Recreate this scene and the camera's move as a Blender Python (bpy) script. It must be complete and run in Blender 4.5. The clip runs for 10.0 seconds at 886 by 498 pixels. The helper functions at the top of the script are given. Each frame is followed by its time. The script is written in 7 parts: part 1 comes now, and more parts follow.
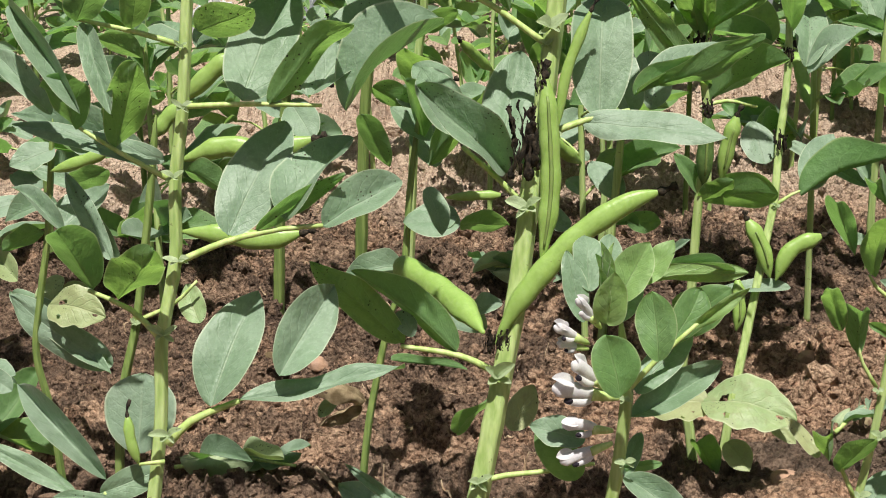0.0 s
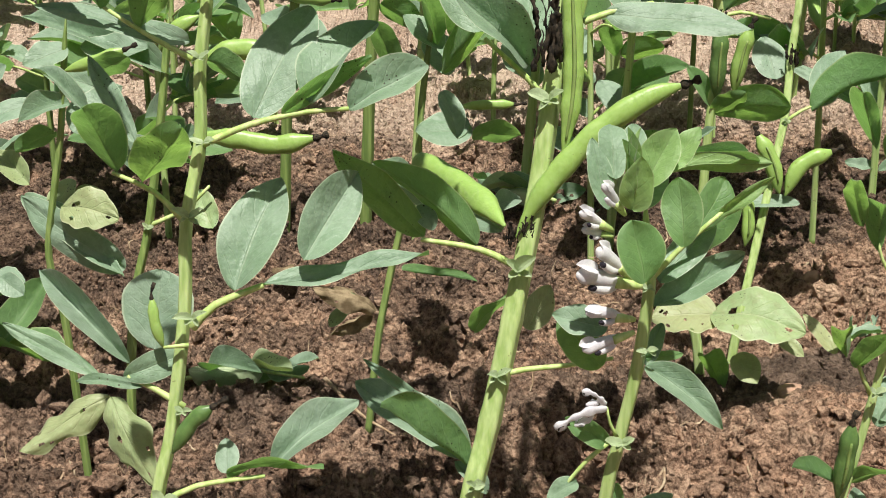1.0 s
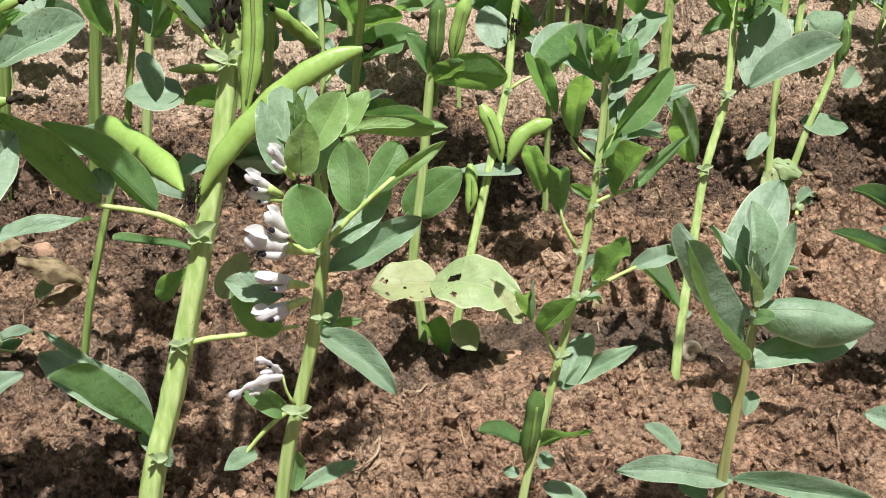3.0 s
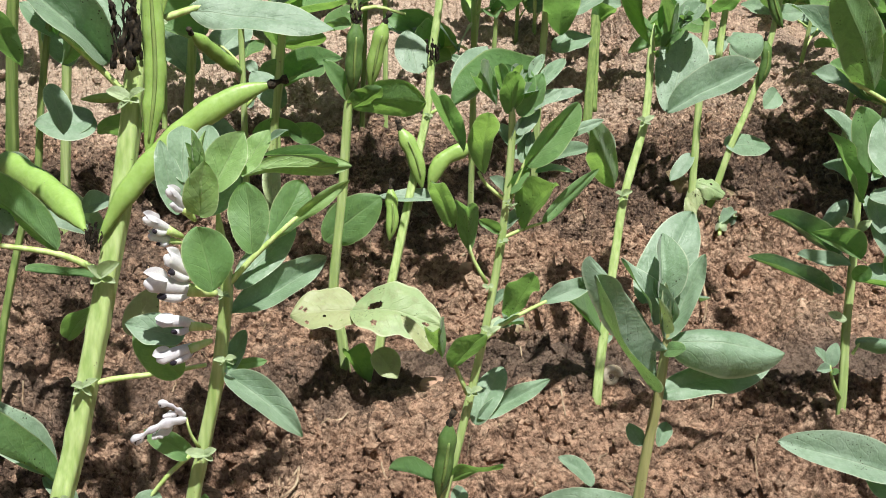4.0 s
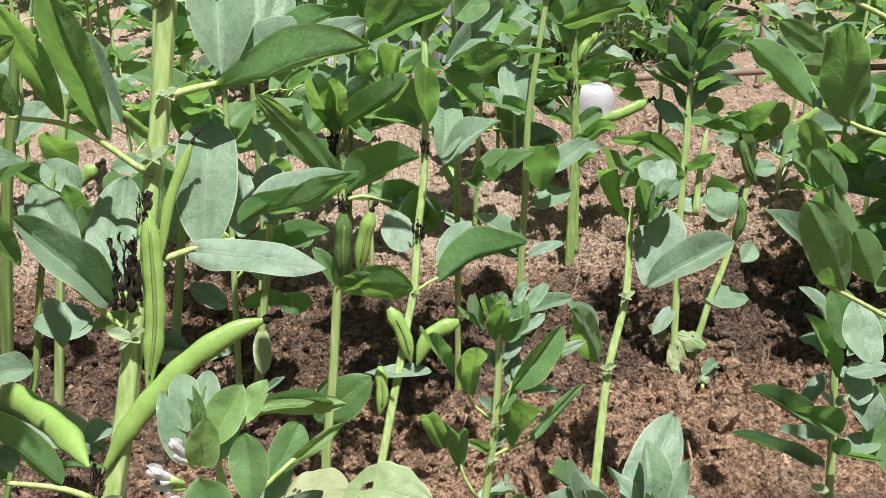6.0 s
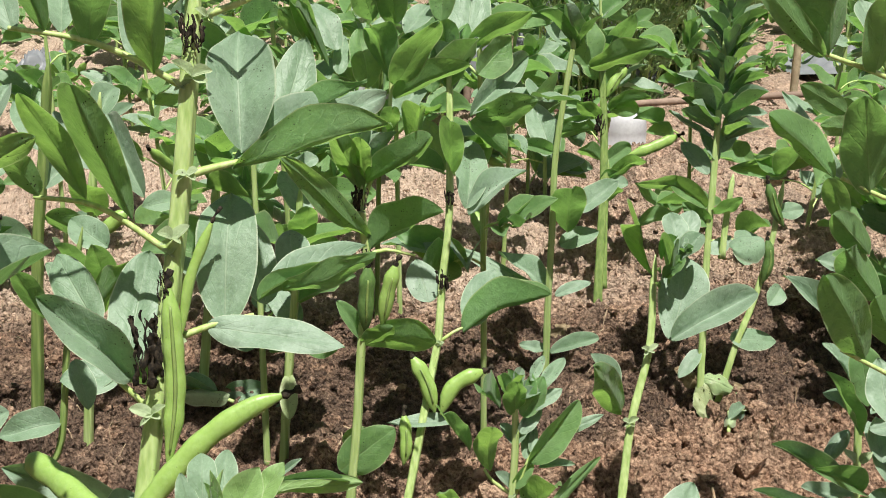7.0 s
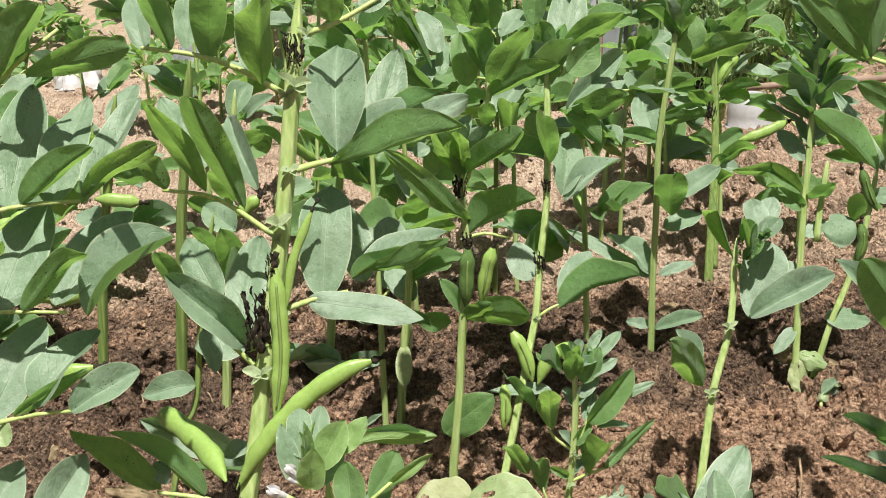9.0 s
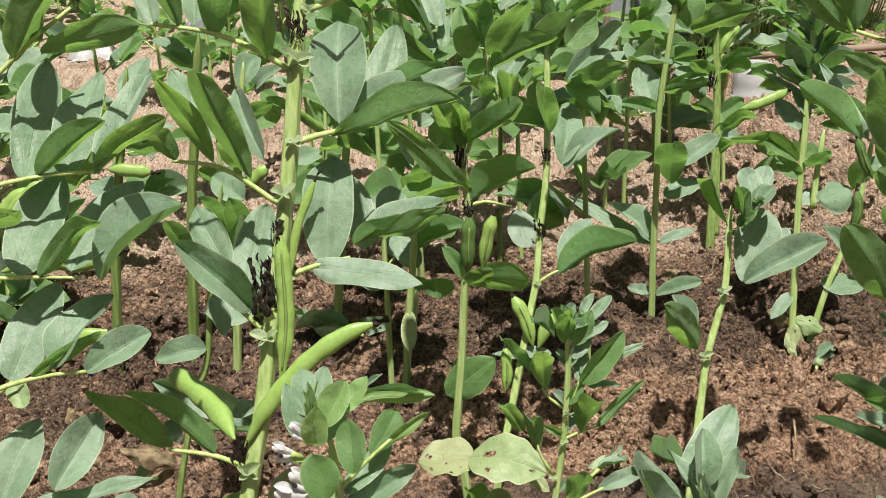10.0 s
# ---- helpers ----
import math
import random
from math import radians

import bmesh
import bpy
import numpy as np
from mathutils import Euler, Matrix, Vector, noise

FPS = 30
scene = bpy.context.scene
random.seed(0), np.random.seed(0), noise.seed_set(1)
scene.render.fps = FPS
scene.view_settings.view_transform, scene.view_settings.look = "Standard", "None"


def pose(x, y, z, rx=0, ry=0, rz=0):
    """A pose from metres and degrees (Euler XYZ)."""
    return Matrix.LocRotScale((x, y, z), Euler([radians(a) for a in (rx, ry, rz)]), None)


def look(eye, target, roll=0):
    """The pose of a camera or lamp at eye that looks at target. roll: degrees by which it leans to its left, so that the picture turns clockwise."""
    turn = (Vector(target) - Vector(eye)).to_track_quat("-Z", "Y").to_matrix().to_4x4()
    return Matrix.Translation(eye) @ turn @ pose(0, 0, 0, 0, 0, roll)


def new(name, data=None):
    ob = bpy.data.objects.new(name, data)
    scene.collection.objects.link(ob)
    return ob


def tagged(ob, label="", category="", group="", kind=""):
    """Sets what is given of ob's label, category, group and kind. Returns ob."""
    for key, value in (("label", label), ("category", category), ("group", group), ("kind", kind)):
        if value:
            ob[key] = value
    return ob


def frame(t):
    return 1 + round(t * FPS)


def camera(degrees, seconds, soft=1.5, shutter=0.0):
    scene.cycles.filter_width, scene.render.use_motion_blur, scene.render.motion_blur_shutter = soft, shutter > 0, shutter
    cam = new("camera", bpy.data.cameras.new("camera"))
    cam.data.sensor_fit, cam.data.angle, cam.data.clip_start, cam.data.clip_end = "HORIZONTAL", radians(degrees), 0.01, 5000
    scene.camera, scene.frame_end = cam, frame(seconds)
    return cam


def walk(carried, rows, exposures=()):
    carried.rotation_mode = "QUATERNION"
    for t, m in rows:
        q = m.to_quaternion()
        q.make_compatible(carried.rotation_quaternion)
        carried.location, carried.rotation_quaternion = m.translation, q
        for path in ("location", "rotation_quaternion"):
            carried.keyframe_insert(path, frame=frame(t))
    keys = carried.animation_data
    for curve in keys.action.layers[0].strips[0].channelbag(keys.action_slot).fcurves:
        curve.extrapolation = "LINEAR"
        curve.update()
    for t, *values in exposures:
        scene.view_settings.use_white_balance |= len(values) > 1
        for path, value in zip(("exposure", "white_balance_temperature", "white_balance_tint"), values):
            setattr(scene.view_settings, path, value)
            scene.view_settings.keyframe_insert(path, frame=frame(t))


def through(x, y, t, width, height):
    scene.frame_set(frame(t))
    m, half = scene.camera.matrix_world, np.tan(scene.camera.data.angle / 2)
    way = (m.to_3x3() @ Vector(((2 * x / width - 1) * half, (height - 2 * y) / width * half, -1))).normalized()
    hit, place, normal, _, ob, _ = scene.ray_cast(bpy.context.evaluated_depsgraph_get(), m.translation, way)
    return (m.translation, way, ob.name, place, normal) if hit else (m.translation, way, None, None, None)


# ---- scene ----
cam = camera(36, 10.0, soft=1.0)
PATH = [
    (0, (0.0112, 0.0003, 0.5210), (-0.0042, 1.8978, -0.1108), -2.17),
    (0.5, (0.0062, -0.0025, 0.4987), (-0.0015, 1.8819, -0.1713), -1.93),
    (1, (-0.0076, -0.0087, 0.4913), (-0.0086, 1.8645, -0.2097), -1.61),
    (1.5, (-0.0069, -0.0133, 0.4823), (0.0017, 1.8511, -0.2415), -1.37),
    (2, (0.0070, -0.0067, 0.4806), (0.0712, 1.8506, -0.2584), -0.63),
    (2.5, (0.0337, -0.0054, 0.4821), (0.2288, 1.8433, -0.2556), 0.67),
    (3, (0.0548, -0.0018, 0.4823), (0.3493, 1.8338, -0.2552), 1.52),
    (3.2, (0.0603, 0.0006, 0.4832), (0.3860, 1.8309, -0.2543), 1.68),
    (4.3, (0.0770, 0.0056, 0.4997), (0.4630, 1.8326, -0.2166), 1.78),
    (4.5, (0.0771, 0.0034, 0.5015), (0.4731, 1.8310, -0.2078), 1.55),
    (5, (0.0827, 0.0017, 0.5165), (0.4977, 1.8344, -0.1682), 1.43),
    (5.5, (0.0683, 0.0016, 0.5511), (0.4898, 1.8497, -0.0869), 1.35),
    (6, (0.0701, 0.0045, 0.5779), (0.4748, 1.8672, -0.0274), 0.84),
    (6.2, (0.0711, 0.0094, 0.5844), (0.4600, 1.8763, -0.0186), 0.72),
    (7.3, (0.0856, 0.0072, 0.6273), (0.4262, 1.8868, 0.0348), 0.30),
    (7.5, (0.0886, 0.0007, 0.6308), (0.4182, 1.8840, 0.0438), 0.07),
    (8, (0.1012, -0.0229, 0.6363), (0.3867, 1.8656, 0.0432), -0.14),
    (8.5, (0.1132, -0.0610, 0.6479), (0.2827, 1.8346, 0.0332), -1.11),
    (9, (0.1170, -0.1021, 0.6561), (0.2425, 1.7923, 0.0275), -1.38),
    (9.5, (0.1238, -0.1282, 0.6606), (0.2342, 1.7589, 0.0072), -1.52),
    (10, (0.1248, -0.1383, 0.6670), (0.2289, 1.7426, -0.0048), -1.72),
]
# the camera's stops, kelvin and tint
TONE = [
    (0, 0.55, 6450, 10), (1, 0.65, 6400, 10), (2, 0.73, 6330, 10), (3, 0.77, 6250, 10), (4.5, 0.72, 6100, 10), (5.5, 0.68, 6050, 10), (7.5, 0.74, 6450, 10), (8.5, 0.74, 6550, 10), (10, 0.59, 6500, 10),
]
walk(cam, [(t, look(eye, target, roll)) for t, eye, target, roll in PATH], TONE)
# END PATH
# ---- light ----
SUN_ELEVATION, SUN_FROM = radians(69), radians(172)   # SUN_FROM: compass angle the light comes from, clockwise from +y
world = bpy.data.worlds.new("sky")
scene.world = world
world.use_nodes = True
wn = world.node_tree.nodes
sky = wn.new("ShaderNodeTexSky")
sky.sky_type = "NISHITA"
sky.sun_disc = False
sky.sun_elevation, sky.sun_rotation = SUN_ELEVATION, SUN_FROM
sky.air_density, sky.dust_density, sky.ozone_density = 1.0, 5.0, 0.6
wn["Background"].inputs["Strength"].default_value = 0.031
world.node_tree.links.new(sky.outputs[0], wn["Background"].inputs["Color"])
sun_data = bpy.data.lights.new("sun", "SUN")
sun_data.energy, sun_data.angle, sun_data.color = 4.8, radians(0.9), (1.0, 0.955, 0.875)
sun = new("sun", sun_data)
toward = Vector((math.sin(SUN_FROM) * math.cos(SUN_ELEVATION), math.cos(SUN_FROM) * math.cos(SUN_ELEVATION), math.sin(SUN_ELEVATION)))
sun.matrix_world = look(toward * 10, (0, 0, 0))


# ---- materials ----
class Nodes:
    """A small wrapper to write node materials briefly."""

    def __init__(self, name):
        self.mat = bpy.data.materials.new(name)
        self.mat.use_nodes = True
        self.tree = self.mat.node_tree
        self.tree.nodes.clear()
        self.out = self.tree.nodes.new("ShaderNodeOutputMaterial")

    def put(self, socket, value):
        if isinstance(value, bpy.types.NodeSocket):
            self.tree.links.new(value, socket)
        elif value is not None:
            if isinstance(value, (tuple, list)) and len(value) == 3 and socket.type == "RGBA":
                value = (*value, 1)
            socket.default_value = value

    def add(self, kind, ins=None, out=0, operation=None, interpolation_type=None):
        node = self.tree.nodes.new(kind)
        if operation:
            node.operation = operation
        if interpolation_type:
            node.interpolation_type = interpolation_type
        for key, value in (ins or {}).items():
            self.put(node.inputs[key], value)
        return node.outputs[out]

    def math(self, op, a, b=None, c=None):
        return self.add("ShaderNodeMath", {i: v for i, v in enumerate((a, b, c)) if v is not None}, operation=op)

    def ramp(self, value, low, high, to0=0.0, to1=1.0):
        return self.add("ShaderNodeMapRange", {0: value, 1: low, 2: high, 3: to0, 4: to1}, interpolation_type="SMOOTHSTEP")

    def mix(self, fac, a, b, blend="MIX"):
        node = self.tree.nodes.new("ShaderNodeMix")
        node.data_type, node.blend_type = "RGBA", blend
        self.put(node.inputs[0], fac), self.put(node.inputs[6], a), self.put(node.inputs[7], b)
        return node.outputs[2]

    def noise(self, vector, scale, detail=3.0, rough=0.55, out=0):
        return self.add("ShaderNodeTexNoise", {"Vector": vector, "Scale": scale, "Detail": detail, "Roughness": rough}, out)

    def bump(self, height, strength, distance):
        return self.add("ShaderNodeBump", {"Height": height, "Strength": strength, "Distance": distance})

    def coords(self, which="Object"):
        return self.add("ShaderNodeTexCoord", out=["Generated", "Normal", "UV", "Object"].index(which))

    def position(self):
        return self.add("ShaderNodeNewGeometry")

    def random(self):
        return self.tree.nodes.new("ShaderNodeObjectInfo").outputs["Random"]

    def surface(self, shader):
        self.tree.links.new(shader, self.out.inputs["Surface"])
        return self.mat

    def plain(self, colour, rough=0.6, normal=None, metallic=0.0, specular=0.5, **more):
        ins = {"Base Color": colour, "Roughness": rough, "Metallic": metallic, "Specular IOR Level": specular, "Normal": normal}
        ins.update({k.replace("_", " ").title(): v for k, v in more.items()})
        return self.add("ShaderNodeBsdfPrincipled", ins)


def leaf_material(name, tone, tone2, through, blotch, speck=0.5, translucent=0.34, edge=(0.42, 0.5, 0.3), veins=0.12):
    """A waxy bean leaf: uneven bloom, faint slanting veins, a pale rim, and light that comes through the blade."""
    n = Nodes(name)
    uv = n.add("ShaderNodeSeparateXYZ", {0: n.coords("UV")})
    u, v = uv, uv.node.outputs[1]
    off = n.math("ABSOLUTE", n.math("MULTIPLY", n.math("SUBTRACT", v, 0.5), 2.0))
    here = n.position()
    rnd = n.random()
    other = n.math("FRACT", n.math("MULTIPLY", rnd, 13.7))
    large, mid, fine = n.noise(here, 38, 3), n.noise(here, 140, 3, 0.6), n.noise(here, 620, 4, 0.65)
    colour = n.mix(n.ramp(large, 0.35, 0.65), tone, tone2)
    colour = n.mix(n.math("MULTIPLY", rnd, 0.55), colour, blotch)
    # the wax is rubbed off in streaks and clouds
    colour = n.mix(n.ramp(mid, 0.46, 0.68, 0, 0.30), colour, tuple(c * 0.62 for c in blotch))
    colour = n.mix(n.ramp(fine, 0.48, 0.72, 0, 0.28), colour, tuple(min(1, c * 1.45) for c in tone2))
    slant = n.math("SUBTRACT", n.math("MULTIPLY", u, 6.5), n.math("MULTIPLY", off, 2.4))
    wobble = n.math("ADD", slant, n.math("MULTIPLY", n.math("SUBTRACT", large, 0.5), 2.2))
    vein = n.math("ABSOLUTE", n.math("SUBTRACT", n.math("FRACT", wobble), 0.5))
    veinmask = n.math("MULTIPLY", n.ramp(vein, 0.0, 0.10, 1, 0), n.ramp(off, 0.55, 0.95, 1, 0))
    rib = n.math("MULTIPLY", n.ramp(off, 0.01, 0.06, 1, 0), n.ramp(u, 0.35, 1.0, 1, 0.25))
    lines = n.math("MAXIMUM", n.math("MULTIPLY", veinmask, veins * 2), n.math("MULTIPLY", rib, 0.75))
    colour = n.mix(n.math("MULTIPLY", lines, 0.30), colour, edge)
    rim = n.ramp(off, 0.925, 0.985)
    colour = n.mix(n.math("MULTIPLY", rim, 0.65), colour, edge)
    # brown insect specks on some of the leaves
    dots = n.add("ShaderNodeTexVoronoi", {"Vector": here, "Scale": 420.0, "Randomness": 1.0})
    patch = n.ramp(n.noise(here, 60, 2), 0.5, 0.66)
    some = n.math("GREATER_THAN", n.math("FRACT", n.math("MULTIPLY", rnd, 7.3)), 1 - speck)
    dot = n.math("MULTIPLY", n.math("MULTIPLY", n.ramp(dots, 0.14, 0.26, 1, 0), patch), some)
    colour = n.mix(dot, colour, (0.05, 0.04, 0.018))
    height = n.math("ADD", n.math("MULTIPLY", lines, -0.7), n.math("MULTIPLY", fine, 0.25))
    height = n.math("ADD", height, n.math("MULTIPLY", mid, 1.3))
    bump = n.bump(height, 0.55, 0.0013)
    front = n.plain(colour, n.ramp(large, 0.3, 0.7, 0.40, 0.58), bump, specular=0.42, sheen_weight=0.15, sheen_roughness=0.4)
    glow = n.mix(n.math("MULTIPLY", other, 0.7), through, tuple(min(1.0, c * k) for c, k in zip(through, (1.55, 1.25, 0.9))))
    glow = n.mix(n.ramp(large, 0.40, 0.68, 0, 0.5), glow, tuple(c * 0.55 for c in through))
    glow = n.mix(n.ramp(mid, 0.45, 0.7, 0, 0.35), glow, tuple(c * 0.6 for c in through))
    glow = n.mix(n.math("MULTIPLY", lines, 0.35), glow, tuple(c * 0.7 for c in through))
    glow = n.mix(n.math("MULTIPLY", rim, 0.55), glow, edge)
    glow = n.mix(dot, glow, (0.01, 0.008, 0.004))
    back = n.add("ShaderNodeBsdfTranslucent", {"Color": glow, "Normal": bump})
    return n.surface(n.add("ShaderNodeMixShader", {0: translucent, 1: front, 2: back}))


LEAF = leaf_material("glaucous bean leaf", (0.236, 0.335, 0.236), (0.306, 0.405, 0.302), (0.14, 0.33, 0.06), (0.165, 0.28, 0.14), 0.3, 0.36, (0.52, 0.60, 0.42))
LEAF_GREEN = leaf_material("fresh green bean leaf", (0.168, 0.312, 0.115), (0.222, 0.380, 0.155), (0.245, 0.48, 0.105), (0.145, 0.28, 0.108), 0.42, 0.54, (0.50, 0.60, 0.30))
LEAF_YOUNG = leaf_material("young bean leaf", (0.27, 0.43, 0.145), (0.33, 0.49, 0.20), (0.30, 0.52, 0.11), (0.23, 0.38, 0.14), 0.0, 0.45, (0.55, 0.64, 0.36))
LEAF_YELLOW = leaf_material("yellowing bean leaf", (0.31, 0.425, 0.20), (0.25, 0.375, 0.165), (0.23, 0.33, 0.09), (0.40, 0.36, 0.19), 0.9, 0.3, (0.52, 0.56, 0.34), 0.2)
LEAF_PALE = leaf_material("pale stipule", (0.40, 0.49, 0.28), (0.46, 0.55, 0.34), (0.26, 0.40, 0.12), (0.32, 0.42, 0.22), 0.3, 0.34, (0.5, 0.56, 0.36))


def stem_material(name, low, high, rough=0.42, grain=0.025):
    n = Nodes(name)
    here = n.position()
    stretched = n.add("ShaderNodeVectorMath", {0: here, 1: (1.0, 1.0, grain)}, operation="MULTIPLY")
    streak = n.noise(stretched, 300, 2)
    large = n.noise(here, 26, 3)
    colour = n.mix(n.ramp(streak, 0.22, 0.80), low, high)
    colour = n.mix(n.ramp(large, 0.5, 0.75, 0, 0.14), colour, tuple(c * 0.8 for c in low))
    spots = n.ramp(n.noise(here, 240, 2), 0.71, 0.76, 0, 0.5)
    colour = n.mix(spots, colour, (0.09, 0.06, 0.02))
    return n.surface(n.plain(colour, rough, n.bump(streak, 0.4, 0.0008), specular=0.4, subsurface_weight=0.12, subsurface_radius=(0.004, 0.006, 0.001)))


STEM = stem_material("pale green stem", (0.25, 0.36, 0.105), (0.45, 0.555, 0.24))
# darker copy of STEM: paints the shade on stems further back; also pod seams
STEM_DARK = stem_material("dark and shaded green stem", (0.12, 0.19, 0.05), (0.24, 0.32, 0.10))
STEM_BROWN = stem_material("brownish green stem", (0.20, 0.21, 0.08), (0.36, 0.36, 0.15))
STALK = stem_material("leaf stalk", (0.30, 0.42, 0.11), (0.50, 0.60, 0.25), 0.5)
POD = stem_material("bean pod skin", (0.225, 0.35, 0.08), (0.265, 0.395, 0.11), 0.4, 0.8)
# deeper pod skin, also used to paint a pod that stands in shade
POD_DARK = stem_material("dark and shaded bean pod skin", (0.07, 0.135, 0.035), (0.11, 0.19, 0.055), 0.4, 0.8)


def rough_material(name, a, b, scale, rough=0.85, bump=0.5, distance=0.002, translucent=0.0):
    n = Nodes(name)
    here = n.position()
    large, fine = n.noise(here, scale, 4), n.noise(here, scale * 9, 4)
    colour = n.mix(n.ramp(large, 0.35, 0.65), a, b)
    colour = n.mix(n.ramp(fine, 0.4, 0.7, 0, 0.35), colour, tuple(c * 0.55 for c in a))
    shader = n.plain(colour, rough, n.bump(fine, bump, distance), specular=0.25)
    if translucent:
        shader = n.add("ShaderNodeMixShader", {0: translucent, 1: shader, 2: n.add("ShaderNodeBsdfTranslucent", {"Color": a})})
    return n.surface(shader)


DRY = rough_material("dried black blossom", (0.010, 0.009, 0.007), (0.060, 0.046, 0.030), 420)
STRAW = rough_material("dry straw", (0.42, 0.33, 0.22), (0.26, 0.17, 0.10), 90)
PETAL = rough_material("white petal", (0.80, 0.79, 0.79), (0.62, 0.60, 0.64), 160, 0.55, 0.3, 0.0006, 0.25)
SPOT = rough_material("black petal spot", (0.010, 0.008, 0.014), (0.022, 0.016, 0.028), 300, 0.5)
DEAD = rough_material("dead leaf", (0.36, 0.28, 0.17), (0.12, 0.085, 0.045), 120, 0.8, 0.6, 0.0012, 0.2)
STONE = rough_material("sandy stone", (0.42, 0.26, 0.17), (0.34, 0.22, 0.16), 60)
SHELL = rough_material("snail shell", (0.62, 0.55, 0.42), (0.45, 0.36, 0.24), 150, 0.4)
WOOD = rough_material("weathered wood", (0.30, 0.22, 0.17), (0.21, 0.15, 0.115), 30)
CANE = rough_material("cane stake", (0.46, 0.38, 0.25), (0.33, 0.26, 0.17), 40)
SHEET = rough_material("grey plastic sheet", (0.22, 0.23, 0.24), (0.15, 0.16, 0.17), 8, 0.45)
SHEET_WHITE = rough_material("white plastic sheet", (0.50, 0.49, 0.49), (0.40, 0.40, 0.41), 9, 0.4)
TUB = rough_material("milky plastic", (0.66, 0.66, 0.67), (0.58, 0.58, 0.6), 20, 0.3, 0.2, 0.001, 0.35)
NEEDLE = leaf_material("narrow herb leaf", (0.27, 0.39, 0.18), (0.34, 0.46, 0.22), (0.30, 0.48, 0.12), (0.22, 0.33, 0.14), 0.0, 0.3)


def soil_material(name):
    """Garden soil: red-brown crumbs, tan crusts, wet dark mud and painted plant shade along the furrows, and a dry
    sandy strip behind the bed.
    """
    n = Nodes(name)
    here = n.position()
    where = n.add("ShaderNodeSeparateXYZ", {0: here})
    y = where.node.outputs[1]
    large, fine, grit = n.noise(here, 3.2, 4), n.noise(here, 120, 6, 0.68), n.noise(here, 480, 4, 0.7)
    blotch, streak = n.noise(here, 16, 5, 0.62), n.noise(here, 24, 5, 0.66)
    # fine also raises the bump: lit tops and shaded hollows are painted in
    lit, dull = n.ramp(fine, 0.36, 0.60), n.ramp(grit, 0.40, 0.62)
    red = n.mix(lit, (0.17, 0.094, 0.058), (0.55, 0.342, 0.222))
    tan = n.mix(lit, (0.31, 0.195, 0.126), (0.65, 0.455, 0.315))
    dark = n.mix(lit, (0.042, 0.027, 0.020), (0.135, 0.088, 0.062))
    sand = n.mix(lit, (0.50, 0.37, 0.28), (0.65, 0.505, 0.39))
    cell = n.add("ShaderNodeTexVoronoi", {"Vector": here, "Scale": 165.0, "Randomness": 1.0}, 1)
    tone = n.add("ShaderNodeSeparateXYZ", {0: cell})
    wobble = n.add("ShaderNodeVectorMath", {0: n.noise(here, 70, 4, 0.7, 1), 1: (0.016, 0.016, 0.016), 2: here}, operation="MULTIPLY_ADD")
    lump = n.add("ShaderNodeSeparateXYZ", {0: n.add("ShaderNodeTexVoronoi", {"Vector": wobble, "Scale": 62.0, "Randomness": 1.0}, 1)})
    wave = n.math("ADD", y, n.math("MULTIPLY", n.math("SUBTRACT", large, 0.5), 0.34))
    def band(a, b, c, d):
        return n.math("MULTIPLY", n.ramp(wave, a, b), n.ramp(wave, c, d, 1, 0))
    # tan crust lies in blotches, most of all on the flat west of the furrow
    crust = n.math("MULTIPLY", band(1.08, 1.12, 1.20, 1.28), n.ramp(where, 0.05, 0.25, 0.5, 0.25))
    crust = n.math("MAXIMUM", n.ramp(blotch, 0.47, 0.60, 0.0, 0.65), n.math("MULTIPLY", crust, n.ramp(streak, 0.47, 0.54)))
    crust = n.math("ADD", crust, n.ramp(tone, 0.7, 1.0, 0, 0.4))
    colour = n.mix(n.math("MINIMUM", crust, 1.0), red, tan)
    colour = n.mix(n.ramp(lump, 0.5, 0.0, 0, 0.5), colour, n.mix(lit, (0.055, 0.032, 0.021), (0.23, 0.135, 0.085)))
    colour = n.mix(n.ramp(lump, 0.75, 1.0, 0, 0.4), colour, tan)
    # dark flakes of crust, fewer on the crumbly ridge east of the furrow
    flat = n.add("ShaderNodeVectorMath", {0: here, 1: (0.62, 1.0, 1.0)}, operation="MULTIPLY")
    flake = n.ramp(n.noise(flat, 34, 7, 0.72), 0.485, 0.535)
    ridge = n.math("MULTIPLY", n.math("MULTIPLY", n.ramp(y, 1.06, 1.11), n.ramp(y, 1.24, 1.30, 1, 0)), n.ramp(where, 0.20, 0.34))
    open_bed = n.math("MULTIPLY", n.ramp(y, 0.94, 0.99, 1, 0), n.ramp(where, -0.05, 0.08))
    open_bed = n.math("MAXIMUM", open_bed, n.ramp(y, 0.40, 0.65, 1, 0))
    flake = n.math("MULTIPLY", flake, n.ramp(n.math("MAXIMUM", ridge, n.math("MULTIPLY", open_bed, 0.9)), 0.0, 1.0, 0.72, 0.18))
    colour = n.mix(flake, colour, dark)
    # mud furrow before the bed; behind it and near, damp plus painted plant shade
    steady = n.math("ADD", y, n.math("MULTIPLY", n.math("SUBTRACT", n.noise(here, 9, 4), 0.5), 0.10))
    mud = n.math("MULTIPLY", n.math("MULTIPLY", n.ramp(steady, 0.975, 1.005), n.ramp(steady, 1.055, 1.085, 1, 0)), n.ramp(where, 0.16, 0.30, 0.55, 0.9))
    furrow_shade = n.math("MULTIPLY", band(1.25, 1.31, 1.54, 1.66), n.ramp(where, 0.1, 0.3, 0.6, 0.92))
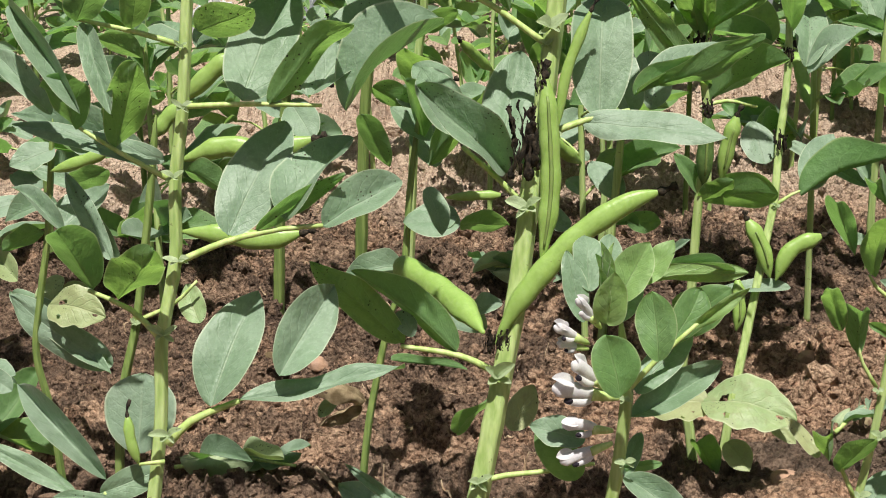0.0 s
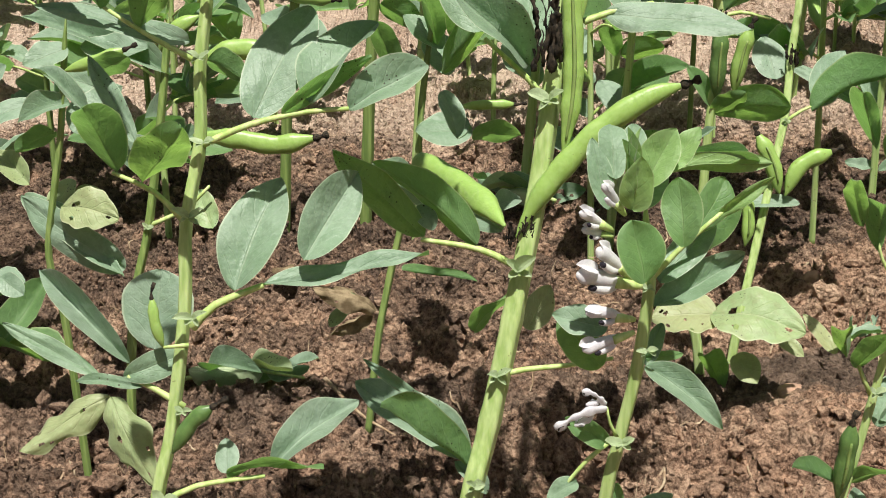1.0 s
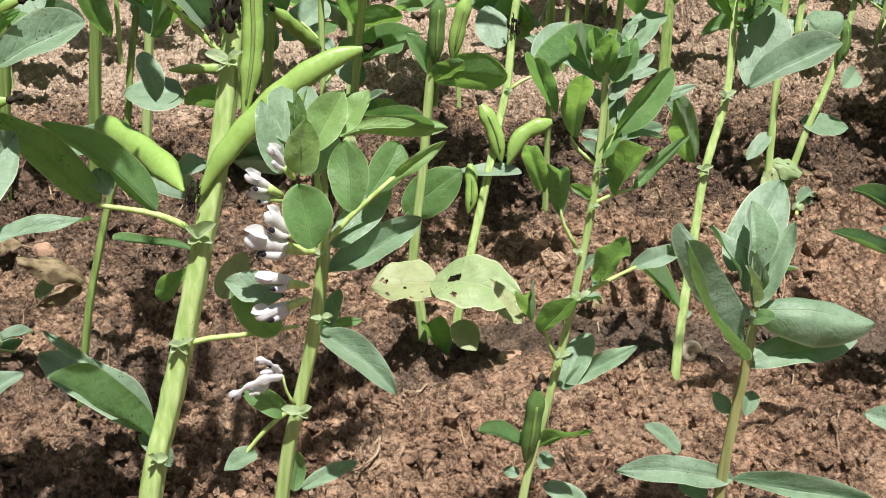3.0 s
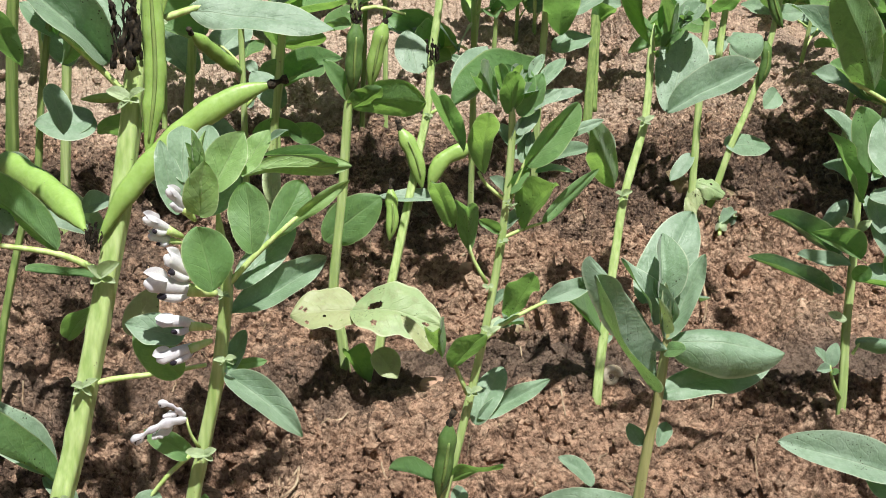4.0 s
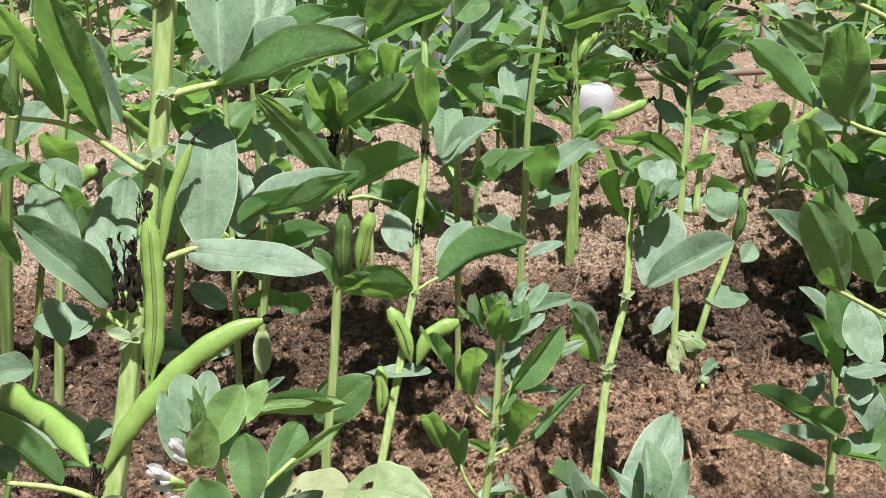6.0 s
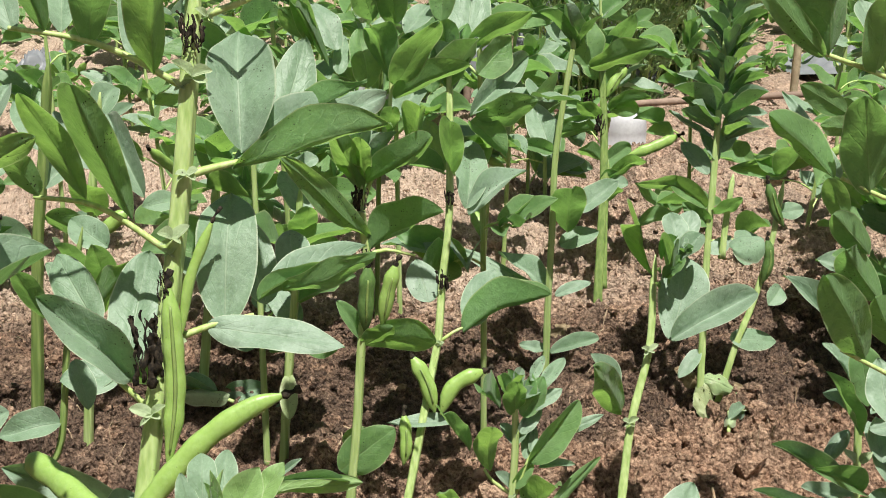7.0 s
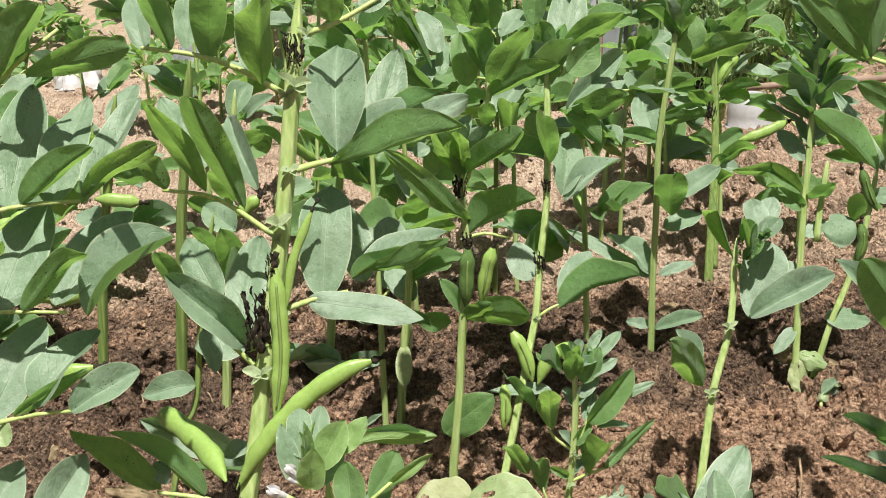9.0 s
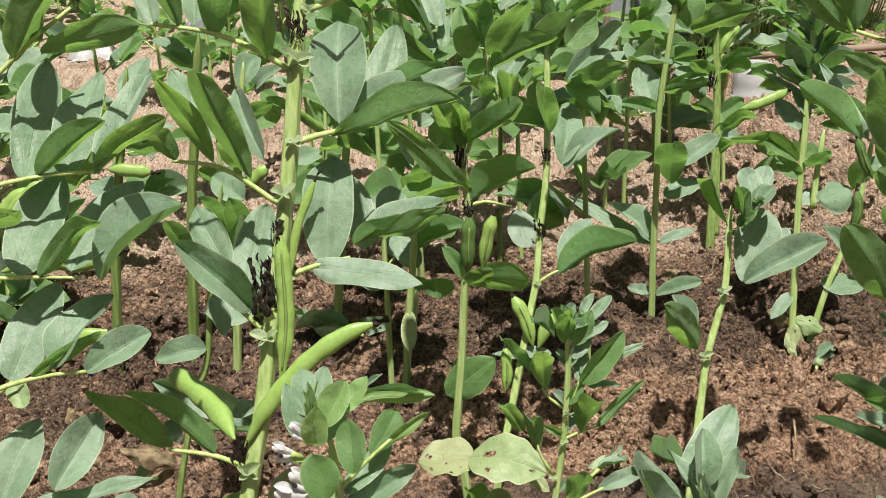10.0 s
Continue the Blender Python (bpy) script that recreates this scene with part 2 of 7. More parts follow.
    # west band: mostly the shade of the plants there, painted as dark ground
    furrow_shade = n.math("MAXIMUM", furrow_shade, n.math("MULTIPLY", band(1.15, 1.24, 1.50, 1.66), n.ramp(where, 0.08, 0.24, 0.85, 0)))
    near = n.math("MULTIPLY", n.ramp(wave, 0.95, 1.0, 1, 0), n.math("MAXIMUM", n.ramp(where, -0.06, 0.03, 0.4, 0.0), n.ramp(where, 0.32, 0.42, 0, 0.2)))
    # damp holds real wet ground together with that painted shade
    damp = n.math("MAXIMUM", furrow_shade, n.math("MULTIPLY", near, n.ramp(y, 0.40, 0.65)))
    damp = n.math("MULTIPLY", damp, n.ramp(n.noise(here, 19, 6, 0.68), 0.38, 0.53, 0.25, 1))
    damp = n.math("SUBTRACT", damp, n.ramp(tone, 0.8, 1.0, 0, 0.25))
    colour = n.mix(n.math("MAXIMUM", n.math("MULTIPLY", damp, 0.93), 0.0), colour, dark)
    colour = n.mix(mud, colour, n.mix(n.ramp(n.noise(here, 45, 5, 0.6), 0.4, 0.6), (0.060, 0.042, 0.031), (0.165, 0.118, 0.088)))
    dry = n.math("MULTIPLY", n.ramp(wave, 1.58, 1.76), n.ramp(n.noise(here, 7.5, 4, 0.6), 0.34, 0.50, 0.5, 0.97))
    dry = n.math("MULTIPLY", dry, n.ramp(n.math("ADD", where, n.math("MULTIPLY", n.math("SUBTRACT", blotch, 0.5), 0.5)), 0.45, 0.72, 1, 0.55))
    colour = n.mix(dry, colour, sand)
    colour = n.mix(n.math("MULTIPLY", dull, 0.22), colour, n.mix(0.5, colour, (0.62, 0.45, 0.33)))
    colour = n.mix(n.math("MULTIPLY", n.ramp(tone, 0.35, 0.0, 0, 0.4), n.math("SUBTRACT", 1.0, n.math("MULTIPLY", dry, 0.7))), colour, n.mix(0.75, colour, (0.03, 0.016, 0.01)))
    crumb = n.add("ShaderNodeTexVoronoi", {"Vector": n.add("ShaderNodeVectorMath", {0: n.noise(here, 110, 4, 0.7, 1), 1: (0.0055, 0.0055, 0.0055), 2: here}, operation="MULTIPLY_ADD"), "Scale": 190.0, "Randomness": 1.0})
    height = n.math("SUBTRACT", n.math("ADD", n.math("MULTIPLY", fine, 1.7), n.math("MULTIPLY", grit, 0.3)), n.math("MULTIPLY", crumb, 1.15))
    return n.surface(n.plain(colour, n.math("SUBTRACT", 0.95, n.math("MULTIPLY", n.math("MAXIMUM", damp, mud), 0.38)), n.bump(height, 1.0, 0.006), specular=0.25))


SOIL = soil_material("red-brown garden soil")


# ---- mesh helpers ----
def part(name, mesh, material, parent, label="", m=None):
    """Links a mesh (or bmesh) as one object under a thing; m is its pose in the world."""
    if isinstance(mesh, bmesh.types.BMesh):
        data = bpy.data.meshes.new(name)
        mesh.to_mesh(data)
        mesh.free()
        for p in data.polygons:
            p.use_smooth = True
    else:
        data = mesh
    if not data.materials:
        data.materials.append(material)
    ob = new(name, data)
    ob.parent = parent
    if parent is not None:
        up = parent
        base = Vector(parent.location)
        while up.parent is not None:
            up = up.parent
            base += Vector(up.location)
        ob.matrix_basis = Matrix.Translation(-base) @ (m or Matrix())
    elif m:
        ob.matrix_basis = m
    if ob.material_slots[0].material is not material:
        ob.material_slots[0].link = "OBJECT"
        ob.material_slots[0].material = material
    if label:
        ob["label"] = label
    return ob


def plant(x, y, label):
    ob = new("bean_plant")
    ob.location = (x, y, ground_height(x, y))
    return tagged(ob, label, "bean plant", "rows of broad beans")


def smooth_line(points, step):
    """Catmull-Rom through points, as a list of Vectors."""
    p = [Vector(q) for q in points]
    if len(p) == 2:
        n = max(2, int((p[1] - p[0]).length / step))
        return [p[0].lerp(p[1], i / n) for i in range(n + 1)]
    p = [2 * p[0] - p[1]] + p + [2 * p[-1] - p[-2]]
    out = []
    for i in range(1, len(p) - 2):
        n = max(2, int((p[i + 1] - p[i]).length / step))
        for k in range(n):
            t = k / n
            a, b, c, d = p[i - 1], p[i], p[i + 1], p[i + 2]
            out.append(0.5 * ((2 * b) + (c - a) * t + (2 * a - 5 * b + 4 * c - d) * t * t + (3 * b - a - 3 * c + d) * t**3))
    out.append(p[-2])
    return out


def sweep(line, radius, sides=8, shape=None, flat=1.0, up=(0, -1, 0.2), ends=0.15):
    """A tube along a line. radius(t) gives its radius, shape(angle) its section."""
    bm = bmesh.new()
    rings = []
    count = len(line)
    for i, p in enumerate(line):
        along = (line[min(i + 1, count - 1)] - line[max(i - 1, 0)]).normalized()
        side = along.cross(Vector(up))
        side = side.normalized() if side.length > 1e-4 else Vector((1, 0, 0))
        other = side.cross(along)
        r = radius(i / (count - 1))
        ring = []
        for k in range(sides):
            a = 2 * math.pi * k / sides
            s = shape(a) if shape else 1.0
            ring.append(bm.verts.new(p + r * s * (math.cos(a) * side + flat * math.sin(a) * other)))
        rings.append(ring)
    for a, b in zip(rings, rings[1:]):
        for k in range(sides):
            bm.faces.new((a[k], a[(k + 1) % sides], b[(k + 1) % sides], b[k]))
    for ring, p, out in ((rings[0], line[0], line[0] - line[1]), (rings[-1], line[-1], line[-1] - line[-2])):
        tip = bm.verts.new(p + out.normalized() * radius(0.5) * ends)
        for k in range(sides):
            face = (ring[k], ring[(k + 1) % sides], tip)
            bm.faces.new(face if ring is rings[-1] else face[::-1])
    bm.normal_update()
    return bm


def ridged(a):
    """The four-ridged section of a bean stem."""
    return 0.73 + 0.21 * abs(math.cos(2 * (a - 0.4))) + 0.07 * abs(math.cos(2 * (a - 0.4))) ** 14


def stem(owner, points, r0, r1, material=None, label="", sides=24):
    """A ridged stem from top (r0) to foot (r1), thickened where leaves leave it."""
    line = smooth_line(points, 0.008)
    def radius(t):
        joint = 0.10 * max(0.0, math.cos(t * math.pi * 2 * max(3, len(points)))) ** 16
        return (r0 + (r1 - r0) * t) * (1 + joint) * min(1.0, 0.22 + 14 * t)
    return part("stem", sweep(line, radius, sides, ridged, 1.0), material or STEM, owner, label)


def stalk(owner, points, r, material=None):
    line = smooth_line(points, 0.008)
    ob = part("leaf_stalk", sweep(line, lambda t: r * (1.15 - 0.45 * t), 6), material or STALK, owner)
    return ob


def leaf_mesh(seed, fold=0.10, bend=0.10, curl=0.05, holes=0, rolled=0.0, ragged=0.30, long=20, wide=10, broad=0.0):
    """A leaflet one unit long and one wide: x along, y across, z up, with a blunt tip, a groove for its midrib and a wavy rim."""
    rng = random.Random(seed)
    long, wide = (70, 44) if holes else (long, wide)
    blunt, lean, sharp = rng.uniform(0.48, 0.62), rng.uniform(-0.06, 0.16) - broad, rng.uniform(0.05, 0.75) * (1 - 2 * broad)
    phase, waves, wave = rng.uniform(0, 6), rng.uniform(0.8, 2.2), rng.uniform(0.012, 0.042)
    skew, twist, sway = rng.uniform(-0.05, 0.05), rng.uniform(-0.32, 0.32), rng.uniform(-0.035, 0.035)
    one_side = rng.uniform(0.6, 1.4)
    bend *= rng.choice((-1.5, -0.9, -0.5, 0.7, 1.2))
    spots = [(rng.uniform(0.2, 0.9), rng.uniform(-0.8, 0.8), rng.uniform(0.016, 0.045)) for _ in range(holes)]
    bm = bmesh.new()
    layer = bm.loops.layers.uv.new("UVMap")
    grid, at = [], {}
    for i in range(long + 1):
        u = i / long if holes else 0.5 - 0.5 * math.cos(math.pi * i / long)
        half = 0.5 * max(0.0, 4 * u * (1 - u)) ** (blunt + sharp * max(0.0, u - 0.55)) * (1 - lean * (2 * u - 1)) + 0.012 * (1 - u) + 0.004
        row = []
        for j in range(wide + 1):
            v = 2 * j / wide - 1
            nick = 1 + (ragged if holes else 0.07) * noise.noise(Vector((u * 5, v * 1.5, seed * 1.7))) * abs(v)
            lift = fold * (one_side if v > 0 else 2 - one_side)
            z = bend * (0.25 - (u - 0.5) ** 2) * -1.0 + lift * abs(v) ** 1.15 * (half / 0.5) - rolled * abs(v) ** 3 * half
            z += wave * abs(v) ** 1.5 * math.sin(phase + u * waves * 6.28 + (0 if v > 0 else 1.7)) + curl * (u**3) * -0.6
            z += twist * v * half * (u - 0.3) + sway * math.sin(u * 7 + phase) - 0.05 * abs(v) ** 4 * half
            z += 0.022 * noise.noise(Vector((u * 4.5, v * 2.2, seed * 2.3))) * min(1.0, 4 * u)
            z -= 0.012 * max(0.0, 1 - abs(v) * 5)
            vert = bm.verts.new((u, v * half * nick + skew * math.sin(u * 3.14), z))
            at[vert] = (u, (v + 1) / 2)
            row.append(vert)
        grid.append(row)
    for i in range(long):
        for j in range(wide):
            u, v = (i + 0.5) / long, 2 * (j + 0.5) / wide - 1
            if any((u - a) ** 2 + ((v - b) * 0.35) ** 2 < r * r * (1 + noise.noise(Vector((u * 22, v * 9, seed)))) for a, b, r in spots):
                continue
            face = bm.faces.new((grid[i][j], grid[i + 1][j], grid[i + 1][j + 1], grid[i][j + 1]))
            face.smooth = True
            for loop in face.loops:
                loop[layer].uv = at[loop.vert]
    data = bpy.data.meshes.new("leaflet")
    bm.to_mesh(data)
    bm.free()
    data.materials.append(LEAF)
    return data


FOLDS = (0.03, 0.07, 0.12, 0.17, 0.06, 0.22)
FLAT = [leaf_mesh(s, FOLDS[s % 6], 0.05 + 0.06 * (s % 4), 0.09 * (s % 3)) for s in range(36)]
FOLDED = [leaf_mesh(40 + s, 0.19 + 0.03 * s, 0.08 + 0.03 * s, 0.05) for s in range(8)]
BROAD = [leaf_mesh(140 + s, 0.05 + 0.04 * (s % 3), 0.08, 0.08, broad=0.26) for s in range(6)]
ROLLED = [leaf_mesh(160 + s, 0.02, 0.16, 0.12, rolled=0.45) for s in range(4)]
FAR = [leaf_mesh(100 + s, FOLDS[s % 6] * 1.3 + 0.06, 0.06 + 0.07 * (s % 4), 0.10 * (s % 3), long=10, wide=6) for s in range(24)]
HOLED = [leaf_mesh(60 + s, 0.05, 0.14, 0.12, 5 + s) for s in range(4)]
RAGGED = [leaf_mesh(80 + s, -0.04, 0.22, 0.35, 4 + s, 0.12, 0.6) for s in range(3)]
SKINS = {"W": PETAL, "D": DEAD, "P": LEAF_PALE, "L": LEAF, "G": LEAF_GREEN, "N": LEAF_YOUNG, "Y": LEAF_YELLOW}
counter = iter(range(1000000))


def leaflet(owner, base, tip, width, normal, skin="L", shape="", name="leaflet"):
    """A leaflet from base to tip whose upper face looks along normal."""
    k = next(counter)
    along = Vector(tip) - Vector(base)
    size = along.length
    x = along.normalized()
    z = Vector(normal)
    if z.z < 0:
        # the underside is in view: the blade folds upward, away from it
        z = -z
    if shape in ("", "f") and name == "leaflet":
        width *= 0.92
    z = (z - x * z.dot(x)).normalized()
    y = z.cross(x)
    meshes = FOLDED if shape == "f" else HOLED if shape == "h" else RAGGED if shape == "r" else FAR if shape == "d" else BROAD if shape == "b" else ROLLED if shape == "o" else FLAT
    turn = Matrix((x, y, z)).transposed().to_4x4()
    flip = -1 if k % 2 else 1
    m = Matrix.Translation(base) @ turn @ Matrix.Diagonal((size, width * flip, size, 1))
    return part(name, meshes[(k * 7) % len(meshes)], SKINS[skin], owner, {"Y": "yellowing insect-eaten leaflet", "D": "dead brown leaflet"}.get(skin, ""), m)


def pod(owner, points, r, finish=""):
    """A bean pod from its stalk to its beak, swollen over the seeds; finish: dry (black withered tip), dark, bare."""
    line = smooth_line(points, 0.003)
    size = sum((b - a).length for a, b in zip(line, line[1:]))
    seeds = max(3, round(size / 0.022))
    def radius(t):
        ends = min(1.0, (t / 0.26) ** 0.75 if t > 0 else 0.0, ((1 - t) / (0.07 if finish == "bare" else 0.2)) ** 0.6 if t < 1 else 0.0)
        return r * max(0.16, ends) * (0.95 + 0.05 * math.sin(t * seeds * 2 * math.pi))
    ob = part("pod", sweep(line, radius, 24, lambda a: 1 + 0.10 * max(0.0, math.cos(a + 0.7)) ** 24 + 0.10 * max(0.0, -math.cos(a + 0.7)) ** 24, 0.85), POD_DARK if finish == "dark" else POD, owner,
              "plump green bean pod" if finish != "dark" else "dark green bean pod")
    if r > 0.005 and abs(line[-1].z - line[0].z) > 0.75 * size:
        seam = [p + Vector((0.0, -1.0, 0.25)).normalized() * radius(i / (len(line) - 1)) * 0.90 for i, p in enumerate(line)][3:-4]
        part("pod_seam", sweep(seam, lambda t: 0.0007 + 0.0005 * math.sin(t * 3.14), 6), STEM_DARK, ob, "dark green seam")
    if finish != "bare":
        end = line[-1]
        way = (line[-1] - line[-3]).normalized()
        beak = [end - way * 0.003, end + way * 0.002, end + way * 0.006 + Vector((0.002, 0, 0.001))]
        part("pod_tip", sweep(smooth_line(beak, 0.002), lambda t: r * 0.30 * (1.0 + 0.5 * math.sin(t * 9)), 7), DRY, ob, "black dried pod tip")
    return ob


def flower(owner, base, tip):
    """A bean blossom: a pale calyx, a white banner rolled into a slipper with an upturned lip, and a wing pair with a black blotch."""
    base, tip = Vector(base), Vector(tip)
    rng = random.Random(round(base.x * 1e4) + round(base.z * 1e4))
    tip += Vector((rng.uniform(-0.05, 0.05), rng.uniform(-0.25, 0.1), rng.uniform(-0.05, 0.05))) * (tip - base).length
    way = tip - base
    size = way.length
    x = way.normalized()
    front = Vector((0, -1, 0.3)).normalized()
    top = (Vector((0, 0, 1)) - x * x.z).normalized()
    side = x.cross(front).normalized()
    ob = part("flower", sweep(smooth_line([base, base + way * 0.2, base + way * 0.42], 0.002), lambda t: size * (0.04 + 0.055 * t ** 0.6), 10), STALK, owner, "white bean blossom with a black spot")
    bow = rng.uniform(0.02, 0.07) * size
    line = smooth_line([base + way * 0.30, base + way * 0.5 + top * bow, base + way * 0.78 + top * bow, tip + top * bow * 0.4], 0.0012)
    fat = size * rng.uniform(0.078, 0.098)
    part("banner_petal", sweep(line, lambda t: fat * (0.72 + 0.42 * math.sin(1.2 * t + 0.9 * t * t)) * min(1.0, 0.35 + 6 * (1 - t)), 14,
         lambda a: 1 + 0.10 * math.cos(2 * a + 0.6) + 0.05 * math.cos(5 * a), 0.85), PETAL, ob)
    lip = base + way * rng.uniform(0.66, 0.74) + top * (bow + fat * 0.7)
    leaflet(ob, lip, tip + top * size * rng.uniform(0.08, 0.16) + x * size * 0.04, size * 0.20, front + top * 0.6, "W", "d", "petal_lip")
    low = -top * fat * 1.25 + front * fat * 0.3
    wing = smooth_line([base + way * 0.34, base + way * 0.5 + low, base + way * rng.uniform(0.66, 0.78) + low * 1.1], 0.0012)
    part("wing_petal", sweep(wing, lambda t: fat * (0.42 + 0.30 * math.sin(2.6 * t)), 10, None, 0.75), PETAL, ob)
    if rng.random() < 0.75:
        bm = bmesh.new()
        bmesh.ops.create_icosphere(bm, subdivisions=2, radius=fat * 0.55)
        for v in bm.verts:
            v.co *= 1 + 0.25 * noise.noise(v.co / fat * 1.6 + base * 90)
        at = wing[-1] + front * fat * 0.25 - x * fat * 0.3
        part("petal_spot", bm, SPOT, ob, "black spot", Matrix.Translation(at) @ Matrix((x, front, side)).transposed().to_4x4() @ Matrix.Diagonal((1.25, 0.8, 0.95, 1)))
    return ob


def withered(owner, base, tip):
    """A limp, crumpled blossom: two folded tubes and a torn petal, dark at the tip."""
    base, tip = Vector(base), Vector(tip)
    way = tip - base
    size = way.length
    rng = random.Random(round(base.x * 1e4))
    tip += Vector((0, rng.uniform(-0.3, 0.2), rng.uniform(-0.15, 0.15))) * size
    way = tip - base
    phase = rng.uniform(0, 6)
    bow = Vector((0, -0.1, rng.uniform(0.1, 0.25))) * size
    line = smooth_line([base, base + way * 0.35 + bow, base + way * 0.7 + bow * 0.8, tip - bow * 0.5], 0.001)
    tube = sweep(line, lambda t: size * 0.085 * (0.8 + 0.3 * math.sin(9 * t + phase) + 0.2 * math.sin(23 * t)), 10, lambda a: 1 + 0.35 * math.cos(2 * a + phase) + 0.15 * math.cos(5 * a), 0.6)
    ob = part("withered_flower", tube, PETAL, owner, "limp withered white blossom")
    for n in range(1):
        end = base + way * rng.uniform(0.6, 1.0) + Vector((0, rng.uniform(-0.2, 0.1), rng.uniform(-0.45, 0.1))) * size
        leaflet(ob, base + way * rng.uniform(0.2, 0.4), end, size * rng.uniform(0.15, 0.28), (rng.uniform(-0.5, 0.5), -0.8, 0.4), "W", "r", "limp_petal")
    dark = [tip - way * 0.25, tip - way * 0.05, tip + Vector((0.001, 0, -0.002))]
    part("dark_tip", sweep(smooth_line(dark, 0.002), lambda t: size * 0.05 * (1.2 - t), 6), DRY, ob, "black withered tip")
    return ob


def stipule(owner, at, size):
    """The small pale leaf pair, torn at its edge, that clasps a joint of the stem."""
    rng = random.Random(round((at[0] + 3 * at[2]) * 1e4))
    for s in (-1, 1):
        tip = Vector(at) + Vector((s * size * rng.uniform(0.6, 1.15), -size * rng.uniform(0.1, 0.4), size * rng.uniform(0.1, 0.9)))
        leaflet(owner, at, tip, size * rng.uniform(0.45, 0.75), (0.1 * s, -0.6, 0.8), "P", "d", "stipule")
        tip = Vector(at) + Vector((s * size * rng.uniform(0.3, 0.8), -size * rng.uniform(0.3, 0.6), -size * rng.uniform(0.0, 0.4)))
        leaflet(owner, at, tip, size * rng.uniform(0.25, 0.45), (0.1 * s, -0.75, 0.65), "P", "d", "stipule")


def dry_blossom(owner, at, size, seed):
    """A tuft of black, crumpled, withered blossoms that stands at a joint."""
    rng = random.Random(seed)
    bm = bmesh.new()
    for n in range(14):
        p = Vector(at) + Vector((rng.uniform(-0.36, 0.36), rng.uniform(-0.3, 0.1), rng.uniform(-0.5, 0.1))) * size
        d = Vector((rng.uniform(-0.22, 0.22), rng.uniform(-0.2, 0.1), rng.uniform(0.7, 1.2))) * size
        phase, fat = rng.uniform(0, 6), (0.07 if n < 6 else 0.028)
        bow = Vector((rng.uniform(-0.1, 0.1), rng.uniform(-0.1, 0.0), 0)) * size
        tube = sweep(smooth_line([p, p + d * 0.4 + bow, p + d * 0.8, p + d + bow], size / 14), lambda t: size * fat * (0.75 + 0.35 * math.sin(8 * t + phase) + 0.25 * math.sin(19 * t + seed)), 7,
                     lambda a: 1 + 0.45 * math.cos(2 * a + phase) + 0.2 * math.cos(5 * a), 0.55)
        data = bpy.data.meshes.new("tuft")
        tube.to_mesh(data)
        tube.free()
        bm.from_mesh(data)
        bpy.data.meshes.remove(data)
    return part("dried_blossom", bm, DRY, owner, "black withered blossoms")


# ---- ground ----
def lattice(x, y, cell, seed):
    """Smooth value noise from 0 to 1."""
    x, y = np.asarray(x, float) / cell, np.asarray(y, float) / cell
    i, j = np.floor(x).astype(np.int64), np.floor(y).astype(np.int64)
    fx, fy = x - i, y - j
    fx, fy = fx * fx * (3 - 2 * fx), fy * fy * (3 - 2 * fy)
    def h(a, b):
        v = np.sin(a * 127.1 + b * 311.7 + seed * 74.7) * 43758.5453
        return v - np.floor(v)
    return (h(i, j) * (1 - fx) + h(i + 1, j) * fx) * (1 - fy) + (h(i, j + 1) * (1 - fx) + h(i + 1, j + 1) * fx) * fy


def crumbs(x, y, cell, seed):
    """Distance to the nearest of scattered points, in cells."""
    x, y = np.asarray(x, float) / cell, np.asarray(y, float) / cell
    i, j = np.floor(x), np.floor(y)
    best = np.full(np.shape(x), 9.0)
    for a in (-1, 0, 1):
        for b in (-1, 0, 1):
            p, q = i + a, j + b
            u = np.sin(p * 127.1 + q * 311.7 + seed) * 43758.5453
            v = np.sin(p * 269.5 + q * 183.3 + seed) * 43758.5453
            best = np.minimum(best, np.hypot(p + u - np.floor(u) - x, q + v - np.floor(v) - y))
    return best


def ground_base(x, y):
    return np.interp(y, (0.0, 0.6, 0.87, 1.02, 1.3, 2.5, 6.0), (-0.05, -0.042, -0.034, -0.024, 0.004, 0.01, 0.02))


def ground_height(x, y):
    return float(ground_base(x, y))


def clods(x, y, cell, seed, crack=0.22):
    """Broken clods of uneven height, from 0 to 1, parted by crevices."""
    x, y = np.asarray(x, float) / cell, np.asarray(y, float) / cell
    i, j = np.floor(x), np.floor(y)
    first, second, tall = np.full(np.shape(x), 9.0), np.full(np.shape(x), 9.0), np.zeros(np.shape(x))
    for a in (-1, 0, 1):
        for b in (-1, 0, 1):
            p, q = i + a, j + b
            u = np.sin(p * 127.1 + q * 311.7 + seed) * 43758.5453
            v = np.sin(p * 269.5 + q * 183.3 + seed) * 43758.5453
            w = np.sin(p * 419.2 + q * 371.9 + seed) * 43758.5453
            u, v, w = u - np.floor(u), v - np.floor(v), w - np.floor(w)
            d = np.hypot(p + u - x, q + v - y)
            nearer = d < first
            second = np.where(nearer, first, np.minimum(second, d))
            tall = np.where(nearer, w, tall)
            first = np.where(nearer, d, first)
    return np.clip((second - first) / crack, 0, 1) ** 0.5 * (0.15 + 0.85 * tall**1.5) * (1.1 - 0.5 * first)


